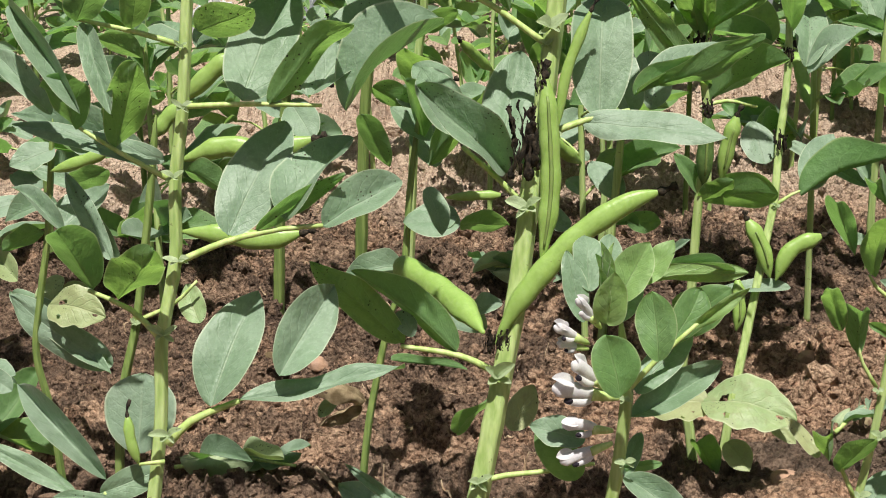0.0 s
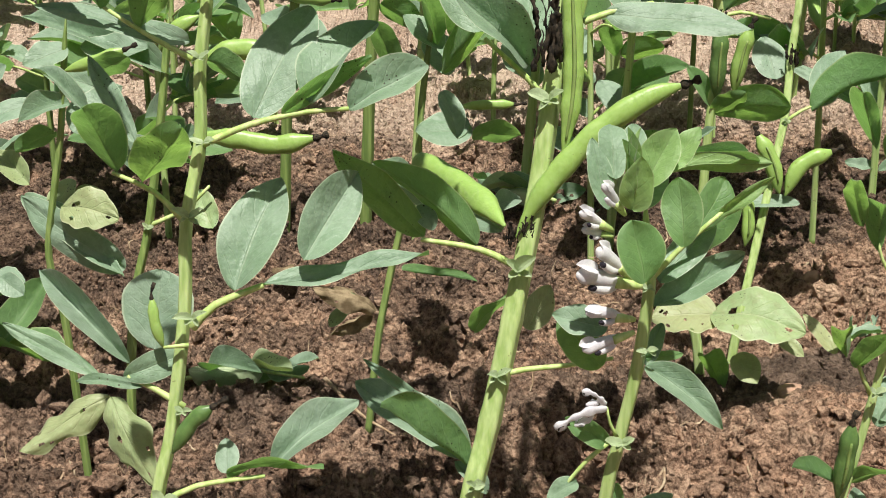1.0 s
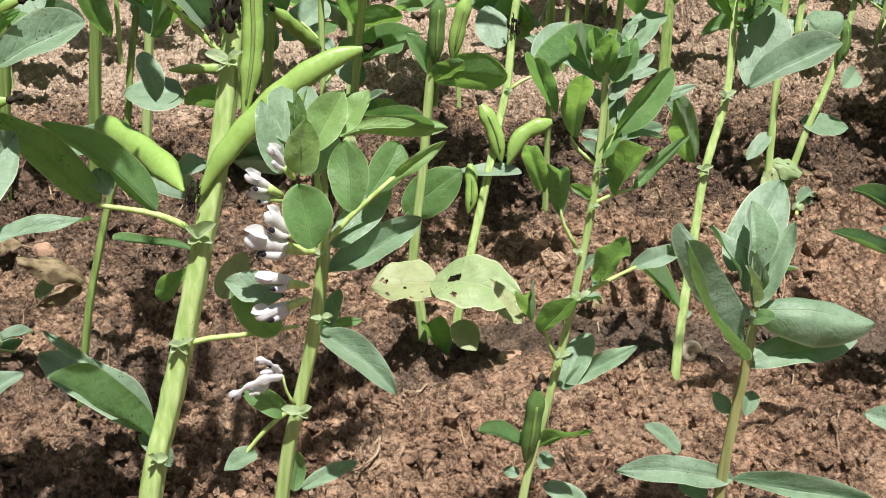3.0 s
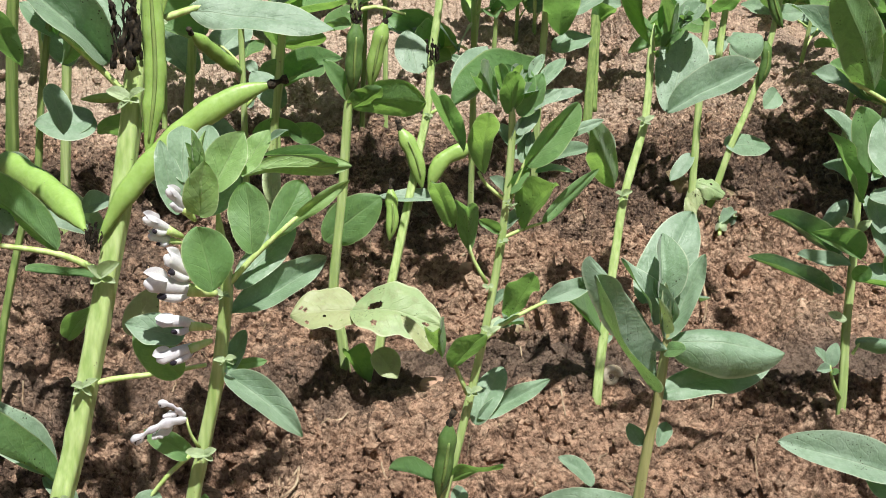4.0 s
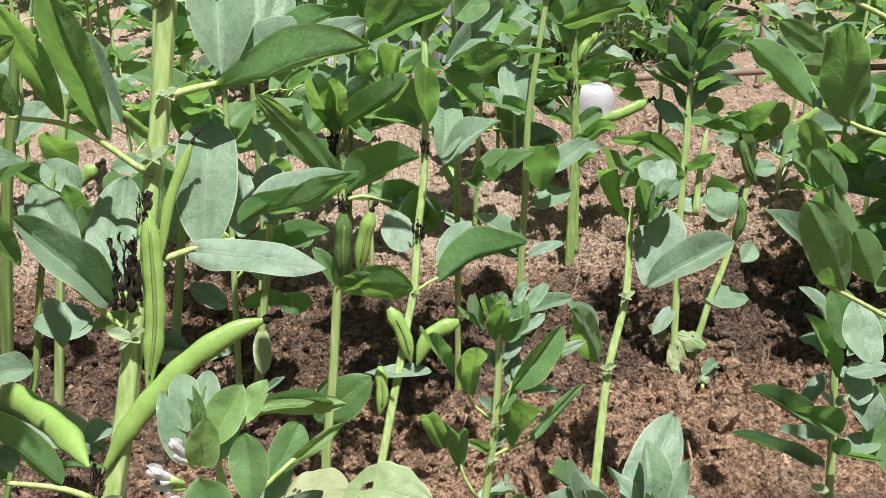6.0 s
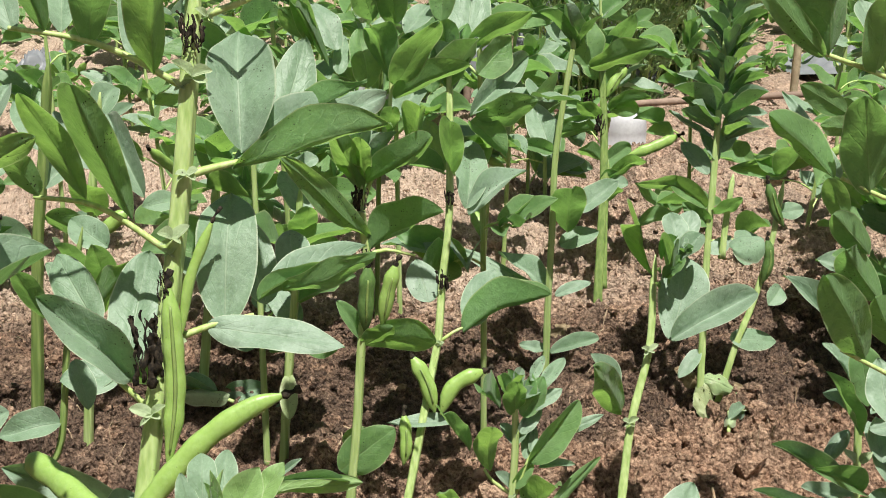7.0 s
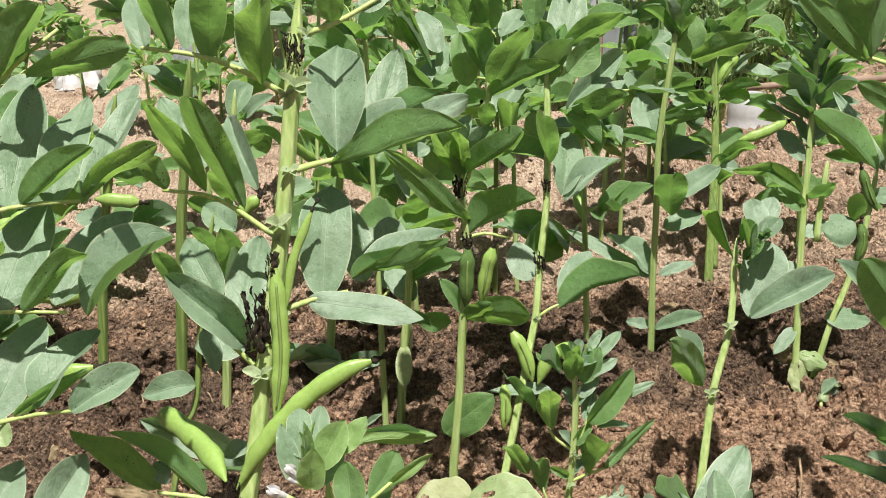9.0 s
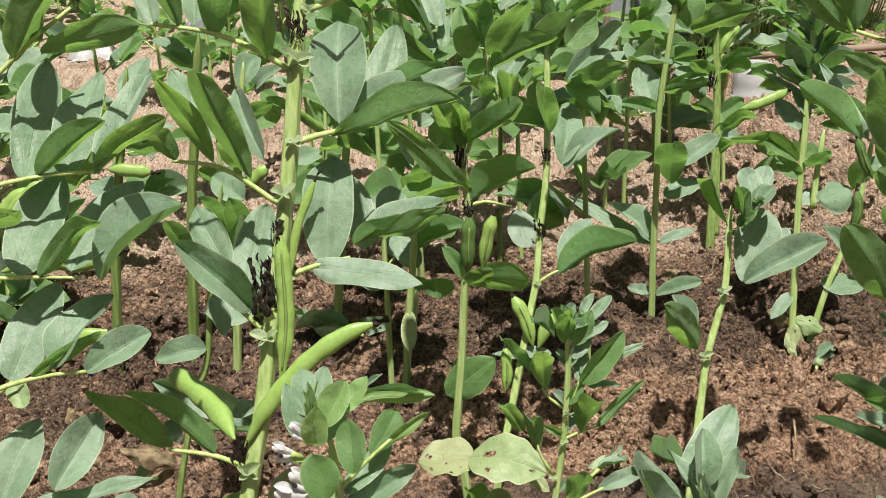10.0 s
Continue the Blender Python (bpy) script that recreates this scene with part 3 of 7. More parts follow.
def ground_relief(x, y):
    z = ground_base(x, y) + 0.026 * (lattice(x, y, 0.17, 1) - 0.5) + 0.030 * (lattice(x, y, 0.06, 2) - 0.5)
    near = np.clip(1.5 - y * 0.3, 0.45, 1.0)
    wx = x + 0.016 * lattice(x, y, 0.02, 4) + 0.007 * lattice(x, y, 0.008, 14)
    wy = y + 0.016 * lattice(x, y, 0.02, 6) + 0.007 * lattice(x, y, 0.008, 16)
    lumpy = 0.45 + 0.9 * lattice(x, y, 0.14, 9)
    # trodden mud in the furrow before the bed
    lumpy = lumpy * (1 - 0.72 * np.exp(-((y - 1.03 + 0.05 * (lattice(x, y, 0.11, 41) - 0.5)) / 0.034) ** 2) * np.clip((x - 0.24) / 0.12, 0, 1))
    rough = 0.019 * clods(wx, wy, 0.040, 3.0, 0.16) + 0.0145 * clods(wx, wy, 0.019, 7.0) + 0.0095 * clods(wx, wy, 0.0105, 11.0, 0.3)
    for turn, cell, tall in ((0.4, 0.047, 0.008), (1.1, 0.023, 0.0085), (2.0, 0.0115, 0.0065), (2.7, 0.006, 0.0038)):
        u, v = wx * math.cos(turn) - wy * math.sin(turn), wx * math.sin(turn) + wy * math.cos(turn)
        rough = rough + tall * (np.abs(2 * lattice(u, v, cell, cell * 900) - 1) - 0.3)
    # deep, narrow cracks between the larger clods
    for cell, seed, deep in ((0.034, 5.0, 0.021), (0.0165, 13.0, 0.014)):
        rough = rough - deep * (1 - np.clip(clods(wx + 0.01 * lattice(x, y, 0.03, 31), wy, cell, seed, 0.22) * 3.0, 0, 1)) * np.clip(2.2 * lattice(x, y, 0.05, seed) - 0.7, 0, 1)
    return z + near * lumpy * rough + near * 0.0030 * (lattice(x, y, 0.005, 21) - 0.5) - 0.011


def axis(low, high, step, far):
    inner = np.arange(low, high, step)
    grow, out = step, []
    at = high
    while at < far:
        out.append(at)
        grow *= 1.035
        at += grow
    out.append(far)
    return inner, np.array(out)


def build_ground():
    inner, right = axis(-0.40, 0.88, 0.0027, 60)
    left = -0.40 - (right - 0.88) - 0.003
    xs = np.concatenate([left[::-1], inner, right])
    inner, back = axis(0.70, 1.70, 0.0028, 80)
    front = 0.70 - (back[::5] - back[0]) - 0.02
    ys = np.concatenate([front[::-1], inner, back])
    gx, gy = np.meshgrid(xs, ys)
    gz = ground_relief(gx, gy)
    nx, ny = len(xs), len(ys)
    verts = np.stack([gx, gy, gz], -1).reshape(-1, 3)
    k = np.arange(nx * ny).reshape(ny, nx)
    faces = np.stack([k[:-1, :-1], k[:-1, 1:], k[1:, 1:], k[1:, :-1]], -1).reshape(-1, 4)
    data = bpy.data.meshes.new("ground")
    data.from_pydata(verts.tolist(), [], faces.tolist())
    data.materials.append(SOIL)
    return tagged(new("ground", data), "cloddy red-brown garden soil, damp in patches, with some plant shade painted in", "soil", kind="structure")


build_ground()


def build_crumbs():
    """Loose angular crumbs and clods that lie on the soil, thickest nearest the beans."""
    rng = np.random.RandomState(5)
    bm = bmesh.new()
    bmesh.ops.create_icosphere(bm, subdivisions=1, radius=1.0)
    ball = np.array([v.co[:] for v in bm.verts])
    tris = np.array([[v.index for v in f.verts] for f in bm.faces])
    bm.free()
    verts, faces, start = [], [], 0
    for count, low, deep, power, size, spread, most in ((36000, 0.66, 1.1, 1.35, 0.0017, 0.5, 0.006), (4800, 0.68, 1.0, 1.3, 0.0052, 0.4, 0.016), (5200, 1.6, 1.7, 1.2, 0.0036, 0.6, 0.018)):
        y = low + deep * rng.rand(count) ** power
        x = -0.36 + rng.rand(count) * (1.2 + 0.7 * (y - 0.66)) - 0.5 * np.clip(y - 1.2, 0, 2)
        # few lie on the smooth mud of the furrow and at the near east edge
        smooth = np.where((y > 0.97) & (y < 1.09), 0.4, np.where((y < 0.97) & (x > 0.33), 0.3, 0.0))
        thick = lattice(x, y, 0.09, 12) + 0.5 * rng.rand(count) > 0.46 + smooth
        x, y = x[thick], y[thick]
        r = np.clip(size * np.exp(spread * rng.randn(len(x))), 0.0008, most)
        z = ground_relief(x, y) + r * 0.25
        shape = ball[None] * r[:, None, None] * (0.55 + 0.8 * rng.rand(len(x), 1, 3)) * (0.6 + 0.65 * rng.rand(len(x), len(ball), 1))
        verts.append((shape + np.stack([x, y, z], -1)[:, None]).reshape(-1, 3))
        faces.append((tris[None] + (np.arange(len(x)) * len(ball))[:, None, None] + start).reshape(-1, 3))
        start += len(x) * len(ball)
    data = bpy.data.meshes.new("soil_crumbs")
    data.from_pydata(np.concatenate(verts).tolist(), [], np.concatenate(faces).tolist())
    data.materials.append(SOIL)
    return tagged(new("soil_crumbs", data), "loose crumbs of red-brown soil lying on the bed", "soil crumbs", kind="stuff")


build_crumbs()


def build_litter():
    """Bits of straw and dead roots strewn over the soil."""
    rng = random.Random(8)
    verts, faces = [], []
    for _ in range(700):
        y = 0.7 + 1.7 * rng.random() ** 1.5
        x = -0.35 + rng.random() * (1.2 + 0.4 * (y - 0.7))
        a, size, r = rng.uniform(0, 6.28), rng.uniform(0.006, 0.028), rng.uniform(0.0003, 0.0009)
        bend = rng.uniform(-0.7, 0.7)
        k = len(verts)
        for n in range(5):
            t = n / 4 - 0.5
            px, py = x + math.cos(a + bend * t) * size * t, y + math.sin(a + bend * t) * size * t
            pz = float(ground_relief(px, py)) + 0.0015 + 0.003 * rng.random()
            for q in range(3):
                w = a + 1.57
                verts.append((px + math.cos(w) * r * math.cos(q * 2.1), py + math.sin(w) * r * math.cos(q * 2.1), pz + r * math.sin(q * 2.1)))
        for n in range(4):
            for q in range(3):
                faces.append((k + n * 3 + q, k + n * 3 + (q + 1) % 3, k + n * 3 + 3 + (q + 1) % 3, k + n * 3 + 3 + q))
    data = bpy.data.meshes.new("straw_litter")
    data.from_pydata(verts, [], faces)
    data.materials.append(STRAW)
    return tagged(new("straw_litter", data), "short bits of straw and dead roots on the soil", "litter", kind="stuff")


build_litter()


def tip_leaves(owner, at, size, seed, count=8, spread=0.55):
    """The whorl of young folded leaves that closes a stem's top."""
    rng = random.Random(seed)
    at = Vector(at)
    for n in range(count):
        yaw = n * 2.4 + rng.uniform(-0.4, 0.4) + seed
        out = spread * (1.1 - 0.8 * n / count)
        d = Vector((math.cos(yaw) * out, math.sin(yaw) * out, 1.0)).normalized()
        start = at + Vector((0, 0, -size * 0.5 + size * 0.5 * n / count))
        long = size * rng.uniform(0.75, 1.15) * (1.1 - 0.45 * n / count)
        leaflet(owner, start, start + d * long, long * rng.uniform(0.38, 0.55), (-math.cos(yaw), -math.sin(yaw), 0.5), rng.choice("LG"), "d")


# ---- the broad beans that stand nearest ----
owner = plant(-0.181, 0.566, "tall flowering-age broad bean plant with paired grey-green leaflets in bare soil")
stem(owner, [(-0.101, 0.663, 0.517), (-0.107, 0.650, 0.452), (-0.110, 0.647, 0.434), (-0.115, 0.637, 0.385), (-0.121, 0.630, 0.348), (-0.123, 0.623, 0.313), (-0.132, 0.615, 0.274), (-0.135, 0.607, 0.234), (-0.145, 0.595, 0.174), (-0.158, 0.584, 0.118), (-0.181, 0.566, -0.054)], 0.0028, 0.0040)
stalk(owner, [(-0.115, 0.637, 0.385), (-0.084, 0.637, 0.385), (-0.049, 0.637, 0.383)], 0.0013)
leaflet(owner, (-0.087, 0.637, 0.387), (-0.065, 0.688, 0.436), 0.037, (0.03, -0.71, 0.71))
leaflet(owner, (-0.074, 0.637, 0.385), (-0.031, 0.621, 0.427), 0.018, (0.14, -0.87, -0.48), "G")
leaflet(owner, (-0.055, 0.637, 0.387), (-0.016, 0.682, 0.432), 0.030, (-0.14, -0.64, 0.75))
leaflet(owner, (-0.038, 0.636, 0.381), (0.010, 0.668, 0.417), 0.032, (-0.22, -0.56, 0.80), "L", "f")
stalk(owner, [(-0.122, 0.622, 0.312), (-0.098, 0.624, 0.321), (-0.071, 0.625, 0.326), (-0.051, 0.625, 0.327)], 0.0016)
leaflet(owner, (-0.097, 0.625, 0.324), (-0.071, 0.667, 0.371), 0.033, (-0.04, -0.74, 0.68))
leaflet(owner, (-0.070, 0.626, 0.331), (-0.038, 0.661, 0.365), 0.033, (-0.15, -0.63, 0.77))
leaflet(owner, (-0.083, 0.625, 0.326), (-0.039, 0.626, 0.352), 0.017, (0.31, -0.81, -0.50), "G")
leaflet(owner, (-0.051, 0.625, 0.327), (-0.013, 0.643, 0.344), 0.023, (0.06, -0.75, 0.66), "L", "f")
stalk(owner, [(-0.132, 0.605, 0.224), (-0.120, 0.607, 0.235), (-0.096, 0.609, 0.244)], 0.0021)
leaflet(owner, (-0.110, 0.608, 0.242), (-0.089, 0.645, 0.290), 0.033, (-0.07, -0.77, 0.63))
leaflet(owner, (-0.076, 0.611, 0.255), (-0.050, 0.649, 0.287), 0.027, (0.26, -0.72, 0.64))
leaflet(owner, (-0.096, 0.609, 0.244), (-0.015, 0.623, 0.256), 0.016, (-0.03, -0.53, 0.85))
stalk(owner, [(-0.152, 0.587, 0.137), (-0.134, 0.589, 0.145), (-0.100, 0.590, 0.149)], 0.0015)
leaflet(owner, (-0.096, 0.591, 0.154), (-0.053, 0.627, 0.174), 0.022, (0.13, -0.60, 0.79))
leaflet(owner, (-0.119, 0.590, 0.151), (-0.120, 0.603, 0.164), 0.013, (-0.18, -0.70, 0.69))
leaflet(owner, (-0.119, 0.590, 0.151), (-0.070, 0.588, 0.157), 0.021, (0.06, -0.75, -0.66), "G")
stalk(owner, [(-0.114, 0.643, 0.413), (-0.135, 0.644, 0.420), (-0.163, 0.645, 0.427)], 0.0013)
stalk(owner, [(-0.133, 0.598, 0.218), (-0.145, 0.596, 0.218)], 0.0011)
pod(owner, [(-0.145, 0.596, 0.218), (-0.148, 0.597, 0.230), (-0.149, 0.600, 0.243)], 0.0027, "dry")
stipule(owner, (-0.114, 0.639, 0.413), 0.004)
leaflet(owner, (-0.137, 0.644, 0.422), (-0.126, 0.625, 0.448), 0.015, (0.14, -0.76, -0.64), "G")
leaflet(owner, (-0.163, 0.645, 0.426), (-0.148, 0.628, 0.451), 0.020, (0.02, -0.81, -0.59), "G")
leaflet(owner, (-0.159, 0.645, 0.425), (-0.144, 0.612, 0.391), 0.012, (0.01, -0.71, 0.70))
leaflet(owner, (-0.194, 0.647, 0.434), (-0.153, 0.598, 0.391), 0.012, (-0.20, -0.73, 0.65))
stalk(owner, [(-0.123, 0.630, 0.351), (-0.147, 0.633, 0.365), (-0.165, 0.635, 0.377)], 0.0013)
leaflet(owner, (-0.148, 0.633, 0.367), (-0.126, 0.601, 0.415), 0.021, (0.02, -0.83, -0.56), "G")
leaflet(owner, (-0.166, 0.635, 0.377), (-0.170, 0.615, 0.409), 0.021, (-0.06, -0.84, -0.55), "G")
leaflet(owner, (-0.125, 0.632, 0.360), (-0.203, 0.655, 0.375), 0.016, (-0.05, -0.67, 0.74))
leaflet(owner, (-0.178, 0.637, 0.383), (-0.209, 0.661, 0.411), 0.013, (0.14, -0.66, 0.74))
stalk(owner, [(-0.133, 0.615, 0.276), (-0.146, 0.618, 0.290), (-0.166, 0.620, 0.300)], 0.0015)
leaflet(owner, (-0.152, 0.619, 0.295), (-0.122, 0.581, 0.337), 0.027, (-0.07, -0.77, -0.64), "G")
leaflet(owner, (-0.163, 0.620, 0.301), (-0.169, 0.592, 0.340), 0.024, (0.12, -0.81, -0.57), "G")
leaflet(owner, (-0.154, 0.623, 0.314), (-0.181, 0.656, 0.351), 0.011, (0.03, -0.74, 0.68))
leaflet(owner, (-0.176, 0.626, 0.328), (-0.204, 0.643, 0.350), 0.010, (0.20, -0.64, 0.74))
stalk(owner, [(-0.138, 0.597, 0.185), (-0.153, 0.599, 0.195), (-0.165, 0.600, 0.201)], 0.0017)
stipule(owner, (-0.138, 0.593, 0.185), 0.005)
leaflet(owner, (-0.167, 0.600, 0.201), (-0.136, 0.606, 0.210), 0.016, (0.10, -0.97, 0.21))
leaflet(owner, (-0.164, 0.602, 0.208), (-0.215, 0.637, 0.248), 0.015, (-0.00, -0.75, 0.66))
leaflet(owner, (-0.179, 0.600, 0.202), (-0.226, 0.609, 0.228), 0.011, (0.24, -0.71, 0.66))
leaflet(owner, (-0.158, 0.599, 0.196), (-0.190, 0.597, 0.202), 0.007, (0.18, -0.68, 0.71))
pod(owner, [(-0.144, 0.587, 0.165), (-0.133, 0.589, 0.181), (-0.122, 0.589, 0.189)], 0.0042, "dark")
stipule(owner, (-0.114, 0.629, 0.386), 0.006)
stipule(owner, (-0.120, 0.615, 0.315), 0.007)
stipule(owner, (-0.129, 0.608, 0.280), 0.007)
stipule(owner, (-0.130, 0.598, 0.232), 0.008)
stipule(owner, (-0.149, 0.580, 0.142), 0.008)
stipule(owner, (-0.120, 0.623, 0.354), 0.006)
stalk(owner, [(-0.119, 0.647, 0.435), (-0.092, 0.648, 0.440), (-0.066, 0.649, 0.444), (-0.037, 0.649, 0.445)], 0.0015)
stipule(owner, (-0.119, 0.643, 0.435), 0.005)
leaflet(owner, (-0.078, 0.649, 0.444), (-0.070, 0.712, 0.502), 0.030, (0.22, -0.68, 0.71))
leaflet(owner, (-0.055, 0.649, 0.445), (-0.038, 0.700, 0.498), 0.029, (-0.09, -0.71, 0.70))
leaflet(owner, (-0.070, 0.649, 0.445), (-0.025, 0.634, 0.485), 0.019, (0.22, -0.80, -0.56), "G")
leaflet(owner, (-0.035, 0.649, 0.446), (-0.007, 0.705, 0.490), 0.024, (0.05, -0.63, 0.78))
leaflet(owner, (-0.037, 0.649, 0.444), (0.013, 0.615, 0.487), 0.017, (0.06, -0.75, -0.65), "G")
stalk(owner, [(-0.108, 0.657, 0.485), (-0.087, 0.661, 0.504), (-0.066, 0.664, 0.522), (-0.043, 0.668, 0.539)], 0.0016)
stipule(owner, (-0.108, 0.653, 0.485), 0.005)
leaflet(owner, (-0.078, 0.662, 0.511), (-0.043, 0.630, 0.559), 0.025, (0.14, -0.77, -0.62), "G")
leaflet(owner, (-0.062, 0.663, 0.514), (-0.002, 0.653, 0.532), 0.023, (0.01, -0.87, -0.49), "G")
leaflet(owner, (-0.062, 0.664, 0.522), (-0.068, 0.695, 0.553), 0.021, (-0.25, -0.71, 0.66))
leaflet(owner, (-0.089, 0.659, 0.497), (-0.106, 0.704, 0.533), 0.024, (-0.19, -0.66, 0.73))
leaflet(owner, (-0.103, 0.630, 0.422), (-0.075, 0.619, 0.434), 0.025, (-0.09, -0.83, -0.55), "G")
leaflet(owner, (-0.141, 0.680, 0.401), (-0.162, 0.679, 0.414), 0.019, (-0.29, -0.80, -0.52), "G")
leaflet(owner, (-0.163, 0.680, 0.426), (-0.177, 0.666, 0.440), 0.019, (0.11, -0.75, -0.65), "G")
leaflet(owner, (-0.171, 0.700, 0.339), (-0.194, 0.706, 0.329), 0.020, (0.05, -0.82, -0.57), "G")
leaflet(owner, (-0.133, 0.720, 0.332), (-0.113, 0.727, 0.320), 0.019, (-0.01, -0.86, -0.50), "G")

owner = plant(-0.250, 0.902, "broad bean plant with broad round lower leaves in soil")
stem(owner, [(-0.196, 0.947, 0.313), (-0.206, 0.937, 0.247), (-0.221, 0.925, 0.166), (-0.234, 0.917, 0.117), (-0.241, 0.910, 0.066), (-0.250, 0.902, -0.043)], 0.0028, 0.0039, STEM_DARK)
stalk(owner, [(-0.221, 0.925, 0.166), (-0.193, 0.927, 0.178), (-0.175, 0.929, 0.194)], 0.0016)
stipule(owner, (-0.221, 0.921, 0.166), 0.005)
leaflet(owner, (-0.183, 0.740, 0.152), (-0.179, 0.757, 0.197), 0.043, (0.01, -0.85, 0.50), "L", "b")
leaflet(owner, (-0.208, 0.720, 0.132), (-0.259, 0.694, 0.115), 0.020, (0.09, -0.66, 0.74), "Y", "r")
leaflet(owner, (-0.202, 0.700, 0.141), (-0.177, 0.667, 0.101), 0.019, (-0.08, -0.79, 0.60), "Y", "r")
leaflet(owner, (-0.310, 0.929, 0.191), (-0.231, 0.871, 0.152), 0.024, (-0.07, -0.62, 0.78))
leaflet(owner, (-0.332, 0.920, 0.132), (-0.314, 0.910, 0.122), 0.018, (-0.02, -0.75, 0.66))
leaflet(owner, (-0.273, 0.929, 0.192), (-0.246, 0.919, 0.178), 0.021, (0.07, -0.76, 0.65), "Y")
leaflet(owner, (-0.175, 0.924, 0.163), (-0.187, 0.947, 0.186), 0.021, (-0.14, -0.74, 0.66), "Y")
leaflet(owner, (-0.305, 0.930, 0.199), (-0.333, 0.951, 0.221), 0.020, (-0.05, -0.76, 0.65), "Y")
pod(owner, [(-0.180, 0.936, 0.282), (-0.148, 0.937, 0.291), (-0.116, 0.935, 0.287), (-0.083, 0.935, 0.295)], 0.0080)
pod(owner, [(-0.183, 0.929, 0.232), (-0.152, 0.927, 0.229), (-0.124, 0.926, 0.224), (-0.095, 0.925, 0.229)], 0.0073)
pod(owner, [(-0.174, 0.943, 0.324), (-0.156, 0.944, 0.341), (-0.136, 0.945, 0.356)], 0.0068)
leaflet(owner, (-0.234, 0.947, 0.314), (-0.210, 0.951, 0.323), 0.020, (0.31, -0.81, -0.49), "G")
leaflet(owner, (-0.272, 0.930, 0.201), (-0.287, 0.917, 0.182), 0.021, (-0.23, -0.69, 0.69), "Y")
leaflet(owner, (-0.212, 0.944, 0.292), (-0.260, 0.944, 0.297), 0.024, (0.09, -0.65, 0.76))
leaflet(owner, (-0.198, 0.941, 0.274), (-0.313, 0.995, 0.308), 0.032, (-0.07, -0.63, 0.77))
leaflet(owner, (-0.239, 0.939, 0.260), (-0.292, 0.951, 0.279), 0.017, (0.07, -0.77, 0.64))
leaflet(owner, (-0.260, 0.937, 0.248), (-0.223, 0.913, 0.213), 0.016, (0.15, -0.74, 0.65))
leaflet(owner, (-0.296, 0.939, 0.259), (-0.334, 0.925, 0.246), 0.021, (-0.04, -0.64, 0.77))

owner = plant(-0.015, 0.654, "sturdy podding broad bean plant with thick square green stem")
stem(owner, [(0.088, 0.772, 0.544), (0.079, 0.755, 0.469), (0.070, 0.740, 0.399), (0.055, 0.721, 0.313), (0.045, 0.708, 0.254), (0.035, 0.698, 0.209), (0.026, 0.689, 0.170), (0.014, 0.679, 0.121), (0.002, 0.668, 0.074), (-0.015, 0.654, -0.052)], 0.0053, 0.0074)
pod(owner, [(0.032, 0.697, 0.233), (0.049, 0.702, 0.259), (0.077, 0.708, 0.288), (0.105, 0.711, 0.306), (0.126, 0.712, 0.313)], 0.0067, "dry")
pod(owner, [(0.026, 0.694, 0.241), (0.014, 0.721, 0.247), (-0.004, 0.747, 0.253), (-0.024, 0.774, 0.256)], 0.0076, "bare")
pod(owner, [(0.059, 0.706, 0.275), (0.065, 0.714, 0.315), (0.065, 0.721, 0.351), (0.064, 0.726, 0.377)], 0.0059, "dry")
pod(owner, [(0.070, 0.722, 0.347), (0.075, 0.727, 0.375), (0.083, 0.731, 0.395), (0.090, 0.733, 0.410)], 0.0031, "dry")
stalk(owner, [(0.034, 0.699, 0.214), (0.012, 0.701, 0.225), (-0.020, 0.703, 0.231)], 0.0019)
leaflet(owner, (-0.019, 0.708, 0.232), (-0.066, 0.677, 0.295), 0.021, (0.33, -0.92, -0.21), "G")
leaflet(owner, (0.011, 0.702, 0.228), (-0.042, 0.704, 0.281), 0.024, (-0.24, -0.95, -0.21), "G")
leaflet(owner, (0.029, 0.800, 0.200), (-0.043, 0.794, 0.241), 0.026, (0.30, -0.86, 0.41))
leaflet(owner, (-0.013, 0.704, 0.236), (-0.021, 0.714, 0.248), 0.013, (0.14, -0.69, 0.71))
leaflet(owner, (0.021, 0.740, 0.235), (0.039, 0.752, 0.239), 0.014, (0.23, -0.61, 0.76))
leaflet(owner, (0.084, 0.729, 0.349), (0.157, 0.697, 0.345), 0.025, (-0.21, -0.57, 0.79))
leaflet(owner, (0.094, 0.729, 0.350), (0.102, 0.782, 0.414), 0.038, (0.03, -0.77, 0.63))
leaflet(owner, (0.121, 0.800, 0.335), (0.108, 0.839, 0.384), 0.029, (0.09, -0.77, 0.64))
leaflet(owner, (0.139, 0.840, 0.329), (0.141, 0.873, 0.360), 0.026, (0.09, -0.68, 0.73))
stalk(owner, [(0.066, 0.728, 0.343), (0.087, 0.729, 0.350), (0.110, 0.730, 0.354)], 0.0019)
stipule(owner, (0.066, 0.724, 0.343), 0.006)
leaflet(owner, (0.114, 0.732, 0.364), (0.179, 0.771, 0.385), 0.022, (-0.02, -0.44, 0.90))
leaflet(owner, (0.113, 0.732, 0.361), (0.169, 0.739, 0.377), 0.026, (0.27, -0.74, -0.62), "G")
leaflet(owner, (0.126, 0.733, 0.367), (0.174, 0.691, 0.401), 0.016, (-0.31, -0.79, -0.53), "G")
stalk(owner, [(0.076, 0.747, 0.431), (0.092, 0.748, 0.435), (0.107, 0.748, 0.438)], 0.0023)
leaflet(owner, (0.107, 0.749, 0.443), (0.111, 0.804, 0.506), 0.041, (0.08, -0.76, 0.65))
leaflet(owner, (0.127, 0.800, 0.434), (0.152, 0.850, 0.489), 0.031, (-0.05, -0.73, 0.68))
